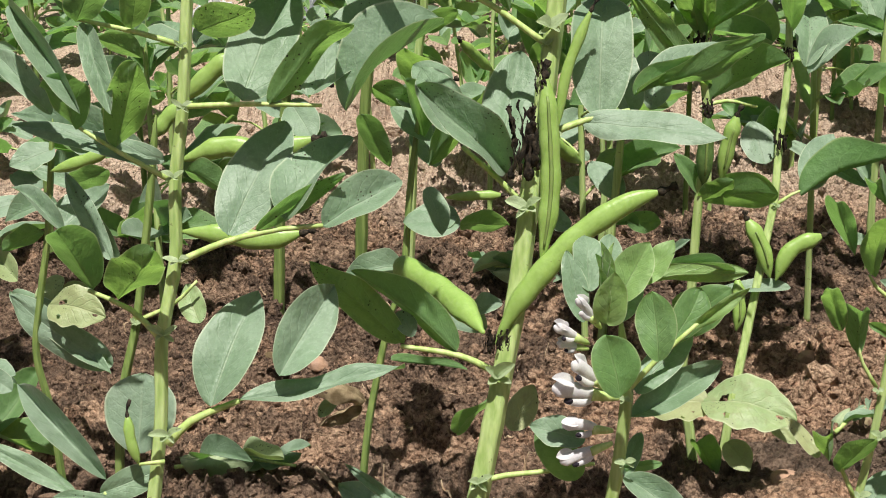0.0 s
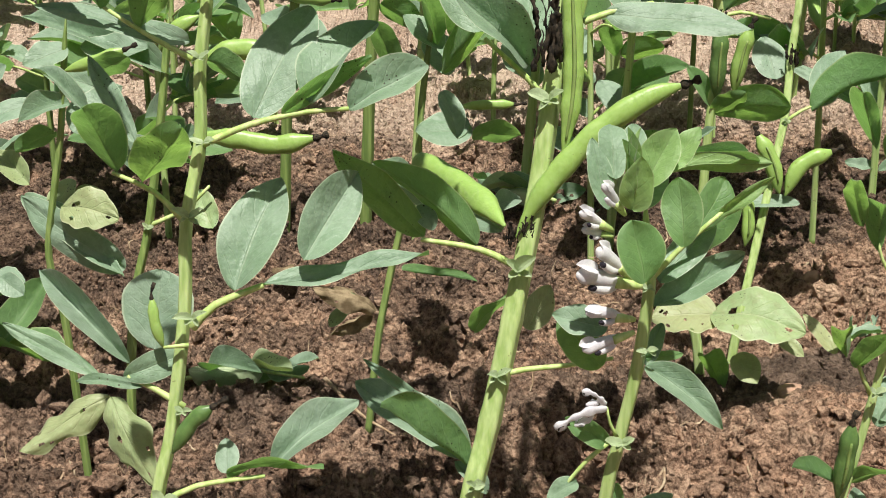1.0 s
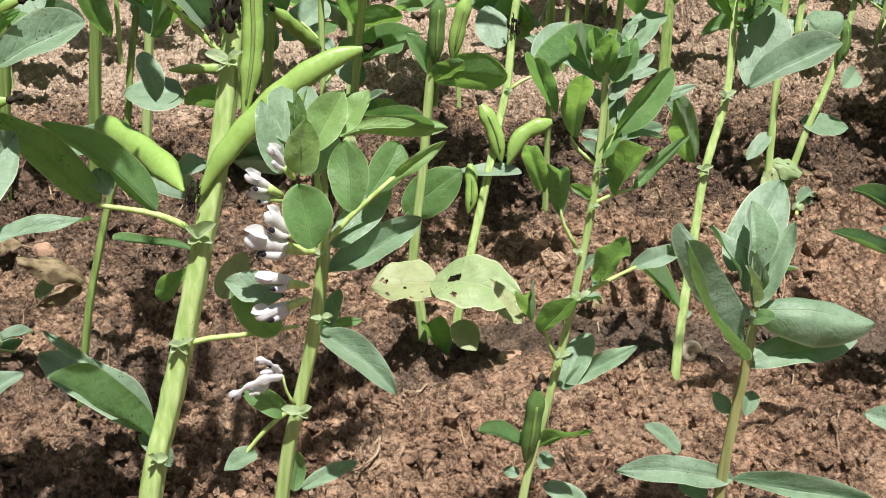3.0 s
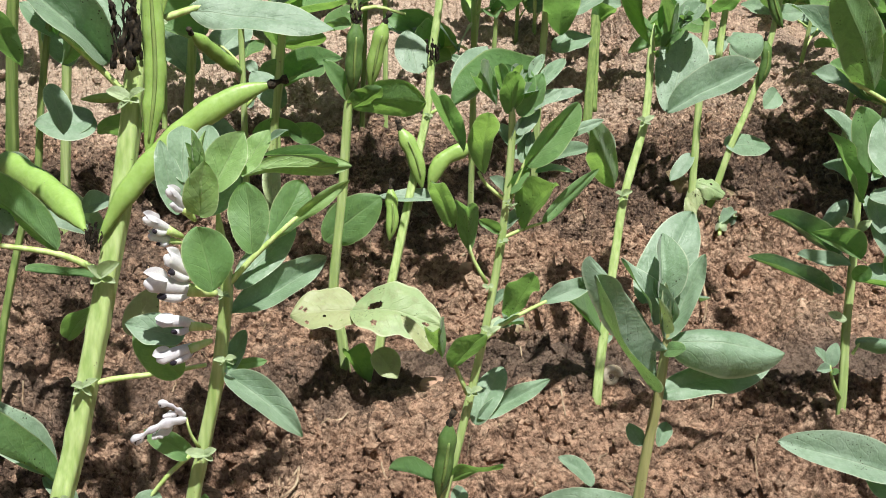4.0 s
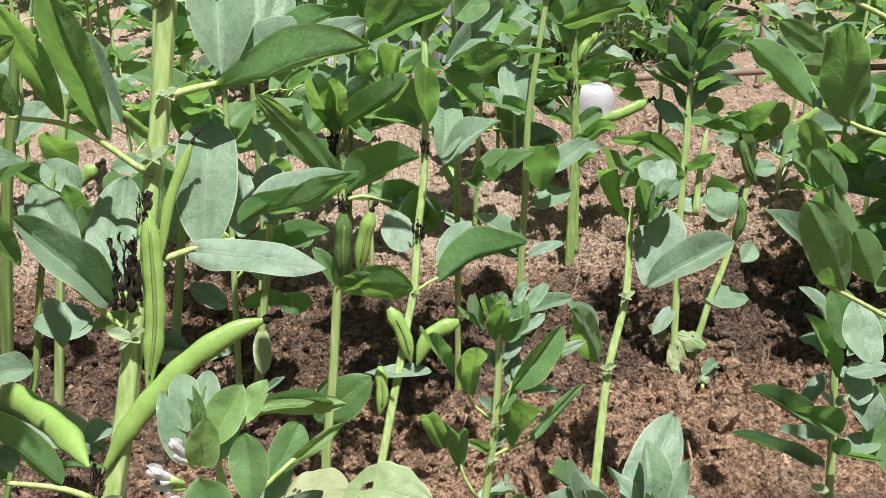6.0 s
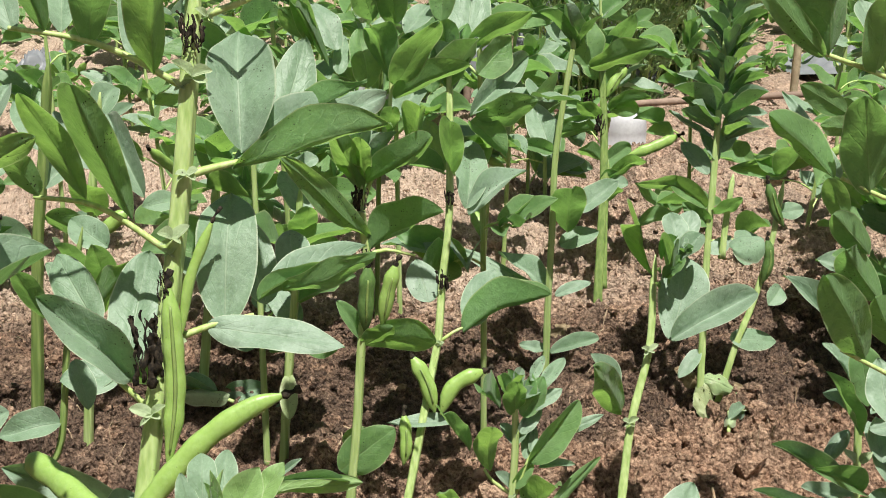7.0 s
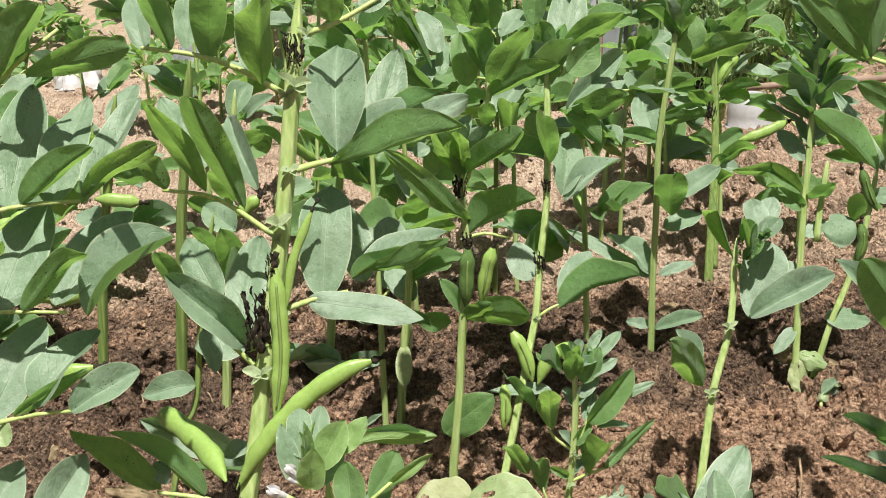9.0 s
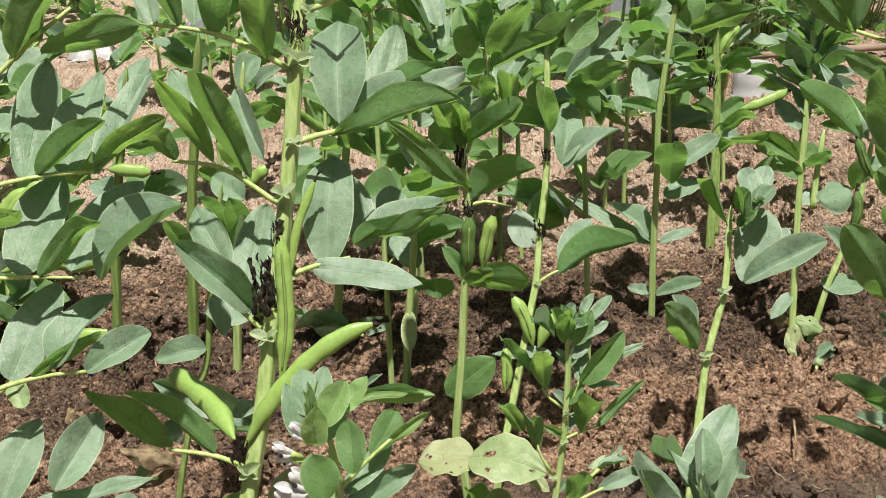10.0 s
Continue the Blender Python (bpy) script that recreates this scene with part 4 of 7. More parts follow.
leaflet(owner, (0.103, 0.749, 0.439), (0.199, 0.823, 0.462), 0.025, (0.09, -0.40, 0.91))
leaflet(owner, (0.101, 0.748, 0.435), (0.187, 0.753, 0.464), 0.028, (0.26, -0.76, -0.60), "G")
leaflet(owner, (0.131, 0.800, 0.448), (0.182, 0.787, 0.473), 0.018, (0.03, -0.85, -0.53), "G")
leaflet(owner, (0.039, 0.724, 0.326), (0.053, 0.772, 0.382), 0.033, (-0.05, -0.75, 0.66))
leaflet(owner, (0.042, 0.723, 0.323), (-0.005, 0.722, 0.374), 0.026, (0.35, -0.89, 0.30), "L", "f")
leaflet(owner, (0.019, 0.800, 0.327), (-0.005, 0.837, 0.362), 0.027, (-0.21, -0.74, 0.64))
stalk(owner, [(0.054, 0.719, 0.302), (0.039, 0.722, 0.318), (0.018, 0.726, 0.338)], 0.0017)
stalk(owner, [(0.076, 0.757, 0.479), (0.049, 0.761, 0.495), (0.022, 0.763, 0.505), (-0.013, 0.764, 0.511)], 0.0018)
stipule(owner, (0.076, 0.753, 0.479), 0.006)
leaflet(owner, (0.061, 0.759, 0.487), (0.065, 0.716, 0.557), 0.026, (0.22, -0.82, -0.52), "G")
leaflet(owner, (0.050, 0.800, 0.488), (0.049, 0.848, 0.544), 0.020, (0.19, -0.74, 0.65))
leaflet(owner, (0.029, 0.762, 0.502), (0.035, 0.731, 0.556), 0.025, (0.12, -0.85, -0.51), "G")
leaflet(owner, (0.011, 0.800, 0.502), (0.011, 0.841, 0.545), 0.018, (-0.03, -0.72, 0.69))
leaflet(owner, (0.006, 0.764, 0.509), (-0.003, 0.726, 0.554), 0.018, (0.21, -0.77, -0.60), "G")
leaflet(owner, (-0.011, 0.764, 0.510), (-0.023, 0.796, 0.541), 0.018, (-0.10, -0.72, 0.69))
stalk(owner, [(0.065, 0.738, 0.391), (0.029, 0.744, 0.416), (-0.005, 0.745, 0.423)], 0.0017)
stipule(owner, (0.065, 0.734, 0.391), 0.005)
leaflet(owner, (0.047, 0.742, 0.407), (0.024, 0.684, 0.493), 0.024, (0.28, -0.83, -0.48), "G")
leaflet(owner, (0.022, 0.745, 0.421), (-0.003, 0.700, 0.490), 0.019, (0.21, -0.85, -0.48), "G")
leaflet(owner, (0.051, 0.800, 0.406), (0.028, 0.848, 0.451), 0.020, (-0.24, -0.73, 0.65))
leaflet(owner, (0.022, 0.800, 0.423), (0.001, 0.827, 0.453), 0.017, (0.18, -0.66, 0.73))
leaflet(owner, (-0.002, 0.745, 0.424), (-0.018, 0.729, 0.450), 0.017, (0.09, -0.86, -0.49), "G")
stalk(owner, [(0.091, 0.765, 0.516), (0.114, 0.767, 0.524), (0.139, 0.770, 0.537)], 0.0019)
stipule(owner, (0.091, 0.761, 0.516), 0.006)
leaflet(owner, (0.108, 0.767, 0.522), (0.105, 0.748, 0.556), 0.019, (-0.23, -0.85, -0.48), "G")
leaflet(owner, (0.127, 0.768, 0.529), (0.154, 0.786, 0.552), 0.021, (-0.10, -0.74, 0.67))
stalk(owner, [(0.020, 0.686, 0.154), (0.036, 0.687, 0.157), (0.061, 0.687, 0.159), (0.086, 0.688, 0.162)], 0.0016)
leaflet(owner, (0.004, 0.676, 0.109), (-0.065, 0.742, 0.132), 0.031, (-0.08, -0.40, 0.91))
leaflet(owner, (0.003, 0.674, 0.101), (-0.044, 0.642, 0.158), 0.017, (-0.23, -0.76, -0.61), "G")
leaflet(owner, (-0.020, 0.683, 0.140), (-0.057, 0.713, 0.155), 0.007, (-0.25, -0.67, 0.70))
leaflet(owner, (0.013, 0.671, 0.087), (-0.004, 0.683, 0.103), 0.012, (0.23, -0.65, 0.73))
leaflet(owner, (0.042, 0.760, 0.149), (0.058, 0.780, 0.170), 0.020, (0.07, -0.75, 0.66), "Y")
leaflet(owner, (0.009, 0.740, 0.158), (0.027, 0.725, 0.188), 0.021, (0.27, -0.79, -0.55), "G")
leaflet(owner, (-0.005, 0.900, 0.267), (0.005, 0.874, 0.243), 0.018, (0.16, -0.63, 0.76))
stipule(owner, (0.033, 0.691, 0.215), 0.011)
stipule(owner, (0.052, 0.711, 0.306), 0.011)
stipule(owner, (0.067, 0.732, 0.400), 0.011)
stipule(owner, (0.082, 0.751, 0.485), 0.011)
stipule(owner, (0.077, 0.740, 0.434), 0.009)
dry_blossom(owner, (0.051, 0.717, 0.330), 0.023, 55)
dry_blossom(owner, (0.051, 0.720, 0.346), 0.017, 56)
dry_blossom(owner, (0.062, 0.727, 0.378), 0.006, 57)
dry_blossom(owner, (0.030, 0.695, 0.233), 0.010, 58)
dry_blossom(owner, (0.083, 0.755, 0.503), 0.015, 59)
dry_blossom(owner, (0.062, 0.725, 0.369), 0.009, 60)
stipule(owner, (0.020, 0.679, 0.157), 0.008)
stipule(owner, (0.006, 0.665, 0.095), 0.008)

owner = plant(0.058, 0.621, "young flowering broad bean plant with white black-spotted blossoms")
stem(owner, [(0.093, 0.631, 0.272), (0.094, 0.630, 0.255), (0.096, 0.629, 0.231), (0.090, 0.627, 0.183), (0.082, 0.626, 0.145), (0.073, 0.624, 0.096), (0.058, 0.621, -0.053)], 0.0034, 0.0048)
stalk(owner, [(0.094, 0.629, 0.230), (0.109, 0.630, 0.247), (0.132, 0.631, 0.268)], 0.0015)
stipule(owner, (0.094, 0.625, 0.230), 0.005)
leaflet(owner, (0.107, 0.600, 0.261), (0.105, 0.610, 0.293), 0.019, (-0.12, -0.95, 0.30), "G", "b")
leaflet(owner, (0.118, 0.630, 0.257), (0.136, 0.644, 0.281), 0.018, (0.26, -0.91, 0.33), "G", "b")
leaflet(owner, (0.129, 0.631, 0.265), (0.156, 0.628, 0.286), 0.008, (-0.20, -0.97, 0.16), "N")
leaflet(owner, (0.089, 0.600, 0.243), (0.083, 0.603, 0.274), 0.023, (0.27, -0.95, 0.13), "G", "b")
leaflet(owner, (0.098, 0.629, 0.218), (0.147, 0.645, 0.239), 0.019, (-0.06, -0.72, 0.69))
leaflet(owner, (0.101, 0.629, 0.231), (0.131, 0.647, 0.258), 0.019, (-0.21, -0.70, 0.68))
leaflet(owner, (0.095, 0.627, 0.186), (0.130, 0.599, 0.165), 0.018, (-0.14, -0.69, 0.71))
leaflet(owner, (0.072, 0.627, 0.186), (0.051, 0.639, 0.210), 0.021, (-0.22, -0.94, 0.26), "G")
leaflet(owner, (0.075, 0.628, 0.208), (0.047, 0.628, 0.217), 0.018, (0.23, -0.65, 0.72))
leaflet(owner, (0.076, 0.626, 0.141), (0.054, 0.622, 0.159), 0.013, (0.33, -0.92, 0.21), "G")
leaflet(owner, (0.095, 0.627, 0.186), (0.105, 0.642, 0.203), 0.010, (0.03, -0.77, 0.64))
leaflet(owner, (0.092, 0.628, 0.190), (0.116, 0.636, 0.188), 0.006, (0.33, -0.90, 0.27), "G")
stalk(owner, [(0.078, 0.626, 0.144), (0.065, 0.625, 0.133), (0.050, 0.625, 0.114)], 0.0013)
leaflet(owner, (0.060, 0.625, 0.120), (0.043, 0.618, 0.115), 0.012, (0.01, -0.62, 0.79))
leaflet(owner, (0.079, 0.624, 0.096), (0.082, 0.632, 0.115), 0.011, (0.34, -0.89, 0.30), "G")
leaflet(owner, (0.083, 0.624, 0.097), (0.114, 0.641, 0.102), 0.010, (0.22, -0.61, 0.76))
stipule(owner, (0.082, 0.618, 0.146), 0.008)
stipule(owner, (0.094, 0.620, 0.198), 0.006)
dry_blossom(owner, (0.034, 0.623, 0.263), 0.007, 13)
leaflet(owner, (0.105, 0.640, 0.286), (0.160, 0.655, 0.286), 0.012, (0.00, -0.90, -0.30), "N")
leaflet(owner, (0.116, 0.642, 0.296), (0.158, 0.655, 0.286), 0.005, (0.00, -0.75, 0.65))
leaflet(owner, (0.074, 0.626, 0.272), (0.067, 0.640, 0.305), 0.014, (0.30, -0.75, 0.60), "L", "")
leaflet(owner, (0.078, 0.632, 0.286), (0.078, 0.655, 0.309), 0.017, (0.10, -0.72, 0.68), "L", "")
leaflet(owner, (0.087, 0.634, 0.287), (0.091, 0.660, 0.308), 0.015, (-0.08, -0.72, 0.68), "L", "")
leaflet(owner, (0.082, 0.617, 0.289), (0.079, 0.615, 0.311), 0.007, (0.40, -0.80, 0.45), "N", "f")
leaflet(owner, (0.082, 0.616, 0.290), (0.082, 0.618, 0.316), 0.006, (0.25, -0.85, 0.45), "N", "f")
leaflet(owner, (0.083, 0.616, 0.290), (0.084, 0.616, 0.314), 0.005, (-0.15, -0.85, 0.45), "N", "f")
leaflet(owner, (0.083, 0.617, 0.289), (0.088, 0.620, 0.315), 0.006, (-0.30, -0.82, 0.45), "N", "f")
leaflet(owner, (0.081, 0.613, 0.284), (0.080, 0.608, 0.306), 0.006, (0.30, -0.85, 0.40), "N", "f")
leaflet(owner, (0.084, 0.612, 0.276), (0.087, 0.604, 0.304), 0.018, (0.10, -0.85, 0.50), "N", "")
leaflet(owner, (0.090, 0.616, 0.286), (0.106, 0.624, 0.313), 0.020, (-0.20, -0.80, 0.55), "N", "")
leaflet(owner, (0.102, 0.620, 0.293), (0.118, 0.628, 0.313), 0.014, (-0.30, -0.78, 0.55), "N", "")
leaflet(owner, (0.114, 0.626, 0.304), (0.128, 0.636, 0.311), 0.004, (0.00, -0.75, 0.65), "L", "")
leaflet(owner, (0.087, 0.620, 0.273), (0.104, 0.632, 0.289), 0.011, (-0.15, -0.70, 0.70), "L", "")
flower(owner, (0.082, 0.623, 0.270), (0.070, 0.615, 0.288))
flower(owner, (0.076, 0.623, 0.262), (0.059, 0.615, 0.275))
flower(owner, (0.076, 0.623, 0.259), (0.060, 0.615, 0.265))
flower(owner, (0.087, 0.623, 0.236), (0.066, 0.615, 0.256))
flower(owner, (0.091, 0.623, 0.232), (0.056, 0.615, 0.243))
flower(owner, (0.088, 0.623, 0.214), (0.062, 0.615, 0.223))
flower(owner, (0.088, 0.623, 0.207), (0.060, 0.615, 0.198))
stalk(owner, [(0.080, 0.622, 0.148), (0.076, 0.620, 0.157), (0.074, 0.619, 0.167)], 0.0009)
withered(owner, (0.074, 0.619, 0.166), (0.048, 0.615, 0.162))
withered(owner, (0.073, 0.619, 0.168), (0.061, 0.617, 0.178))

owner = plant(0.205, 0.680, "slender young broad bean plant with small folded leaves")
stem(owner, [(0.252, 0.696, 0.314), (0.253, 0.694, 0.280), (0.250, 0.692, 0.232), (0.244, 0.689, 0.188), (0.238, 0.688, 0.151), (0.228, 0.685, 0.102), (0.218, 0.683, 0.054), (0.205, 0.680, -0.052)], 0.0024, 0.0034)
leaflet(owner, (0.252, 0.695, 0.298), (0.249, 0.678, 0.327), 0.014, (0.06, -0.87, -0.50), "G")
leaflet(owner, (0.243, 0.695, 0.305), (0.224, 0.660, 0.336), 0.012, (0.22, -0.71, -0.67), "G")
leaflet(owner, (0.257, 0.695, 0.297), (0.269, 0.697, 0.320), 0.014, (-0.25, -0.95, 0.21), "G")
leaflet(owner, (0.264, 0.696, 0.310), (0.285, 0.711, 0.325), 0.009, (0.05, -0.72, 0.69))
leaflet(owner, (0.261, 0.696, 0.318), (0.272, 0.707, 0.329), 0.007, (0.08, -0.77, 0.64))
leaflet(owner, (0.249, 0.695, 0.308), (0.241, 0.683, 0.329), 0.008, (-0.17, -0.82, -0.55), "G")
leaflet(owner, (0.262, 0.695, 0.301), (0.281, 0.700, 0.311), 0.009, (-0.16, -0.69, 0.71))
stalk(owner, [(0.251, 0.693, 0.250), (0.240, 0.693, 0.259), (0.235, 0.693, 0.267)], 0.0011)
stipule(owner, (0.251, 0.689, 0.250), 0.003)
leaflet(owner, (0.227, 0.694, 0.277), (0.204, 0.654, 0.319), 0.014, (0.05, -0.75, -0.67), "G")
leaflet(owner, (0.238, 0.693, 0.266), (0.230, 0.657, 0.312), 0.017, (0.21, -0.78, -0.58), "G")
stalk(owner, [(0.253, 0.692, 0.248), (0.260, 0.693, 0.270), (0.266, 0.694, 0.279)], 0.0009)
stipule(owner, (0.253, 0.688, 0.248), 0.003)
leaflet(owner, (0.261, 0.693, 0.269), (0.291, 0.698, 0.303), 0.017, (-0.04, -0.98, 0.17), "G", "f")
leaflet(owner, (0.259, 0.694, 0.271), (0.266, 0.711, 0.287), 0.008, (-0.22, -0.63, 0.75))
leaflet(owner, (0.267, 0.693, 0.266), (0.290, 0.696, 0.265), 0.007, (0.10, -0.71, 0.69))
leaflet(owner, (0.279, 0.694, 0.285), (0.306, 0.699, 0.293), 0.007, (-0.08, -0.73, 0.67))
stalk(owner, [(0.249, 0.691, 0.228), (0.259, 0.692, 0.232), (0.275, 0.692, 0.237)], 0.0011)
stipule(owner, (0.249, 0.687, 0.228), 0.004)
leaflet(owner, (0.262, 0.692, 0.233), (0.269, 0.664, 0.274), 0.020, (-0.06, -0.83, -0.56), "G")
leaflet(owner, (0.272, 0.692, 0.237), (0.308, 0.710, 0.261), 0.010, (0.26, -0.91, 0.33), "G")
stalk(owner, [(0.242, 0.690, 0.202), (0.234, 0.691, 0.216), (0.231, 0.691, 0.226)], 0.0011)
stipule(owner, (0.242, 0.686, 0.202), 0.004)
leaflet(owner, (0.231, 0.691, 0.221), (0.224, 0.668, 0.260), 0.014, (-0.05, -0.86, -0.50), "G")
leaflet(owner, (0.222, 0.692, 0.236), (0.202, 0.656, 0.276), 0.012, (0.08, -0.77, -0.63), "G")
stalk(owner, [(0.243, 0.689, 0.171), (0.259, 0.689, 0.181), (0.277, 0.689, 0.190)], 0.0014)
leaflet(owner, (0.255, 0.689, 0.182), (0.260, 0.660, 0.222), 0.018, (0.00, -0.81, -0.59), "G")
leaflet(owner, (0.274, 0.689, 0.189), (0.310, 0.708, 0.194), 0.013, (0.22, -0.63, 0.74))
leaflet(owner, (0.253, 0.689, 0.180), (0.259, 0.699, 0.189), 0.006, (-0.18, -0.61, 0.77))
stalk(owner, [(0.233, 0.687, 0.135), (0.226, 0.688, 0.151), (0.222, 0.688, 0.162)], 0.0013)
leaflet(owner, (0.223, 0.688, 0.152), (0.237, 0.674, 0.180), 0.019, (0.12, -0.86, -0.49), "G", "b")
leaflet(owner, (0.217, 0.688, 0.160), (0.208, 0.659, 0.196), 0.013, (0.14, -0.78, -0.61), "G")
leaflet(owner, (0.212, 0.688, 0.161), (0.196, 0.704, 0.179), 0.010, (0.04, -0.75, 0.66), "Y")
leaflet(owner, (0.238, 0.686, 0.115), (0.258, 0.708, 0.141), 0.019, (-0.18, -0.66, 0.73))
leaflet(owner, (0.239, 0.686, 0.119), (0.286, 0.700, 0.136), 0.013, (-0.04, -0.72, 0.70))
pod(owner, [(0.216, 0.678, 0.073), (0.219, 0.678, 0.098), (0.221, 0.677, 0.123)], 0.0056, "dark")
leaflet(owner, (0.219, 0.684, 0.078), (0.184, 0.662, 0.105), 0.011, (0.15, -0.85, -0.50), "G")
leaflet(owner, (0.222, 0.684, 0.080), (0.251, 0.668, 0.100), 0.017, (-0.01, -0.79, -0.61), "G")
leaflet(owner, (0.226, 0.683, 0.065), (0.235, 0.693, 0.070), 0.011, (0.17, -0.59, 0.79))
leaflet(owner, (0.257, 0.682, 0.040), (0.231, 0.692, 0.049), 0.014, (-0.06, -0.73, 0.68))
leaflet(owner, (0.214, 0.683, 0.062), (0.205, 0.688, 0.063), 0.008, (-0.20, -0.65, 0.73))
stipule(owner, (0.243, 0.681, 0.176), 0.006)
stipule(owner, (0.233, 0.679, 0.140), 0.006)
leaflet(owner, (0.254, 0.695, 0.307), (0.251, 0.700, 0.322), 0.006, (-0.13, -0.94, 0.31), "G")
leaflet(owner, (0.258, 0.695, 0.307), (0.263, 0.698, 0.322), 0.007, (0.16, -0.98, 0.15), "G")
leaflet(owner, (0.256, 0.694, 0.287), (0.270, 0.702, 0.299), 0.009, (-0.25, -0.65, 0.72))
leaflet(owner, (0.262, 0.694, 0.275), (0.269, 0.707, 0.285), 0.006, (0.14, -0.67, 0.73))
leaflet(owner, (0.253, 0.696, 0.314), (0.252, 0.680, 0.331), 0.006, (0.09, -0.74, -0.66), "G")
leaflet(owner, (0.253, 0.694, 0.280), (0.264, 0.705, 0.292), 0.007, (-0.04, -0.74, 0.68), "L", "f")
leaflet(owner, (0.253, 0.694, 0.280), (0.246, 0.703, 0.290), 0.007, (0.02, -0.77, 0.64), "L", "f")
leaflet(owner, (0.252, 0.693, 0.254), (0.264, 0.696, 0.268), 0.008, (-0.14, -0.93, 0.34), "G", "f")
leaflet(owner, (0.251, 0.693, 0.253), (0.243, 0.699, 0.262), 0.007, (0.20, -0.74, 0.64), "L", "f")
leaflet(owner, (0.250, 0.692, 0.232), (0.264, 0.703, 0.241), 0.007, (-0.00, -0.61, 0.79), "L", "f")
leaflet(owner, (0.249, 0.692, 0.231), (0.236, 0.691, 0.240), 0.006, (0.29, -0.90, 0.34), "G", "f")
leaflet(owner, (0.252, 0.695, 0.304), (0.265, 0.709, 0.313), 0.008, (0.16, -0.63, 0.76), "L", "f")
leaflet(owner, (0.252, 0.695, 0.306), (0.246, 0.703, 0.317), 0.010, (0.20, -0.73, 0.66), "L", "f")
leaflet(owner, (0.252, 0.695, 0.309), (0.259, 0.707, 0.322), 0.007, (-0.12, -0.70, 0.70), "L", "f")
leaflet(owner, (0.252, 0.696, 0.311), (0.249, 0.699, 0.325), 0.008, (0.26, -0.93, 0.26), "G", "f")
leaflet(owner, (0.253, 0.695, 0.307), (0.267, 0.695, 0.312), 0.008, (-0.23, -0.67, 0.71), "L", "f")
leaflet(owner, (0.244, 0.689, 0.188), (0.256, 0.695, 0.196), 0.006, (-0.12, -0.72, 0.68), "L", "f")

owner = plant(0.338, 0.690, "young broad bean plant with upright blue-green leaf rosette")
stem(owner, [(0.352, 0.690, 0.169), (0.350, 0.690, 0.125), (0.344, 0.690, 0.061), (0.338, 0.690, -0.051)], 0.0034, 0.0047, STEM_BROWN)
leaflet(owner, (0.346, 0.692, 0.128), (0.298, 0.672, 0.212), 0.025, (0.55, -0.70, 0.45), "L", "")
leaflet(owner, (0.351, 0.686, 0.157), (0.307, 0.696, 0.215), 0.014, (0.30, -0.55, 0.78), "L", "o")
leaflet(owner, (0.345, 0.690, 0.171), (0.328, 0.704, 0.209), 0.016, (0.35, -0.80, 0.45), "L", "")
leaflet(owner, (0.339, 0.700, 0.180), (0.382, 0.745, 0.220), 0.034, (-0.25, -0.80, 0.55), "L", "")
leaflet(owner, (0.348, 0.694, 0.183), (0.352, 0.712, 0.220), 0.025, (0.05, -0.93, 0.36), "L", "f")
leaflet(owner, (0.351, 0.689, 0.162), (0.373, 0.698, 0.211), 0.017, (-0.35, -0.75, 0.52), "L", "")
leaflet(owner, (0.355, 0.690, 0.160), (0.424, 0.680, 0.155), 0.030, (0.02, -0.66, 0.75), "L", "o")
leaflet(owner, (0.350, 0.690, 0.126), (0.428, 0.705, 0.133), 0.024, (0.05, -0.66, 0.75), "L", "")
leaflet(owner, (0.369, 0.720, 0.174), (0.397, 0.745, 0.163), 0.014, (0.10, -0.60, 0.78), "L", "")
leaflet(owner, (0.348, 0.688, 0.167), (0.341, 0.690, 0.199), 0.008, (0.35, -0.90, 0.20), "L", "f")
leaflet(owner, (0.348, 0.687, 0.168), (0.347, 0.688, 0.198), 0.007, (-0.25, -0.93, 0.20), "P", "f")
leaflet(owner, (0.349, 0.686, 0.167), (0.351, 0.685, 0.194), 0.006, (-0.50, -0.85, 0.20), "L", "f")
leaflet(owner, (0.347, 0.685, 0.169), (0.342, 0.682, 0.191), 0.005, (0.30, -0.90, 0.20), "P", "f")
leaflet(owner, (0.351, 0.689, 0.154), (0.356, 0.672, 0.163), 0.011, (0.00, -0.80, 0.55), "G", "")
leaflet(owner, (0.353, 0.690, 0.090), (0.362, 0.701, 0.101), 0.010, (0.00, -0.68, 0.73))
leaflet(owner, (0.343, 0.690, 0.091), (0.337, 0.701, 0.101), 0.013, (0.20, -0.61, 0.77))
leaflet(owner, (0.350, 0.690, 0.046), (0.278, 0.690, 0.058), 0.020, (0.12, -0.71, 0.69))
leaflet(owner, (0.350, 0.690, 0.045), (0.441, 0.671, 0.036), 0.015, (-0.06, -0.66, 0.75))
leaflet(owner, (0.314, 0.690, 0.066), (0.295, 0.703, 0.080), 0.013, (0.10, -0.63, 0.77))
leaflet(owner, (0.335, 0.690, 0.035), (0.318, 0.698, 0.043), 0.015, (0.04, -0.70, 0.72))

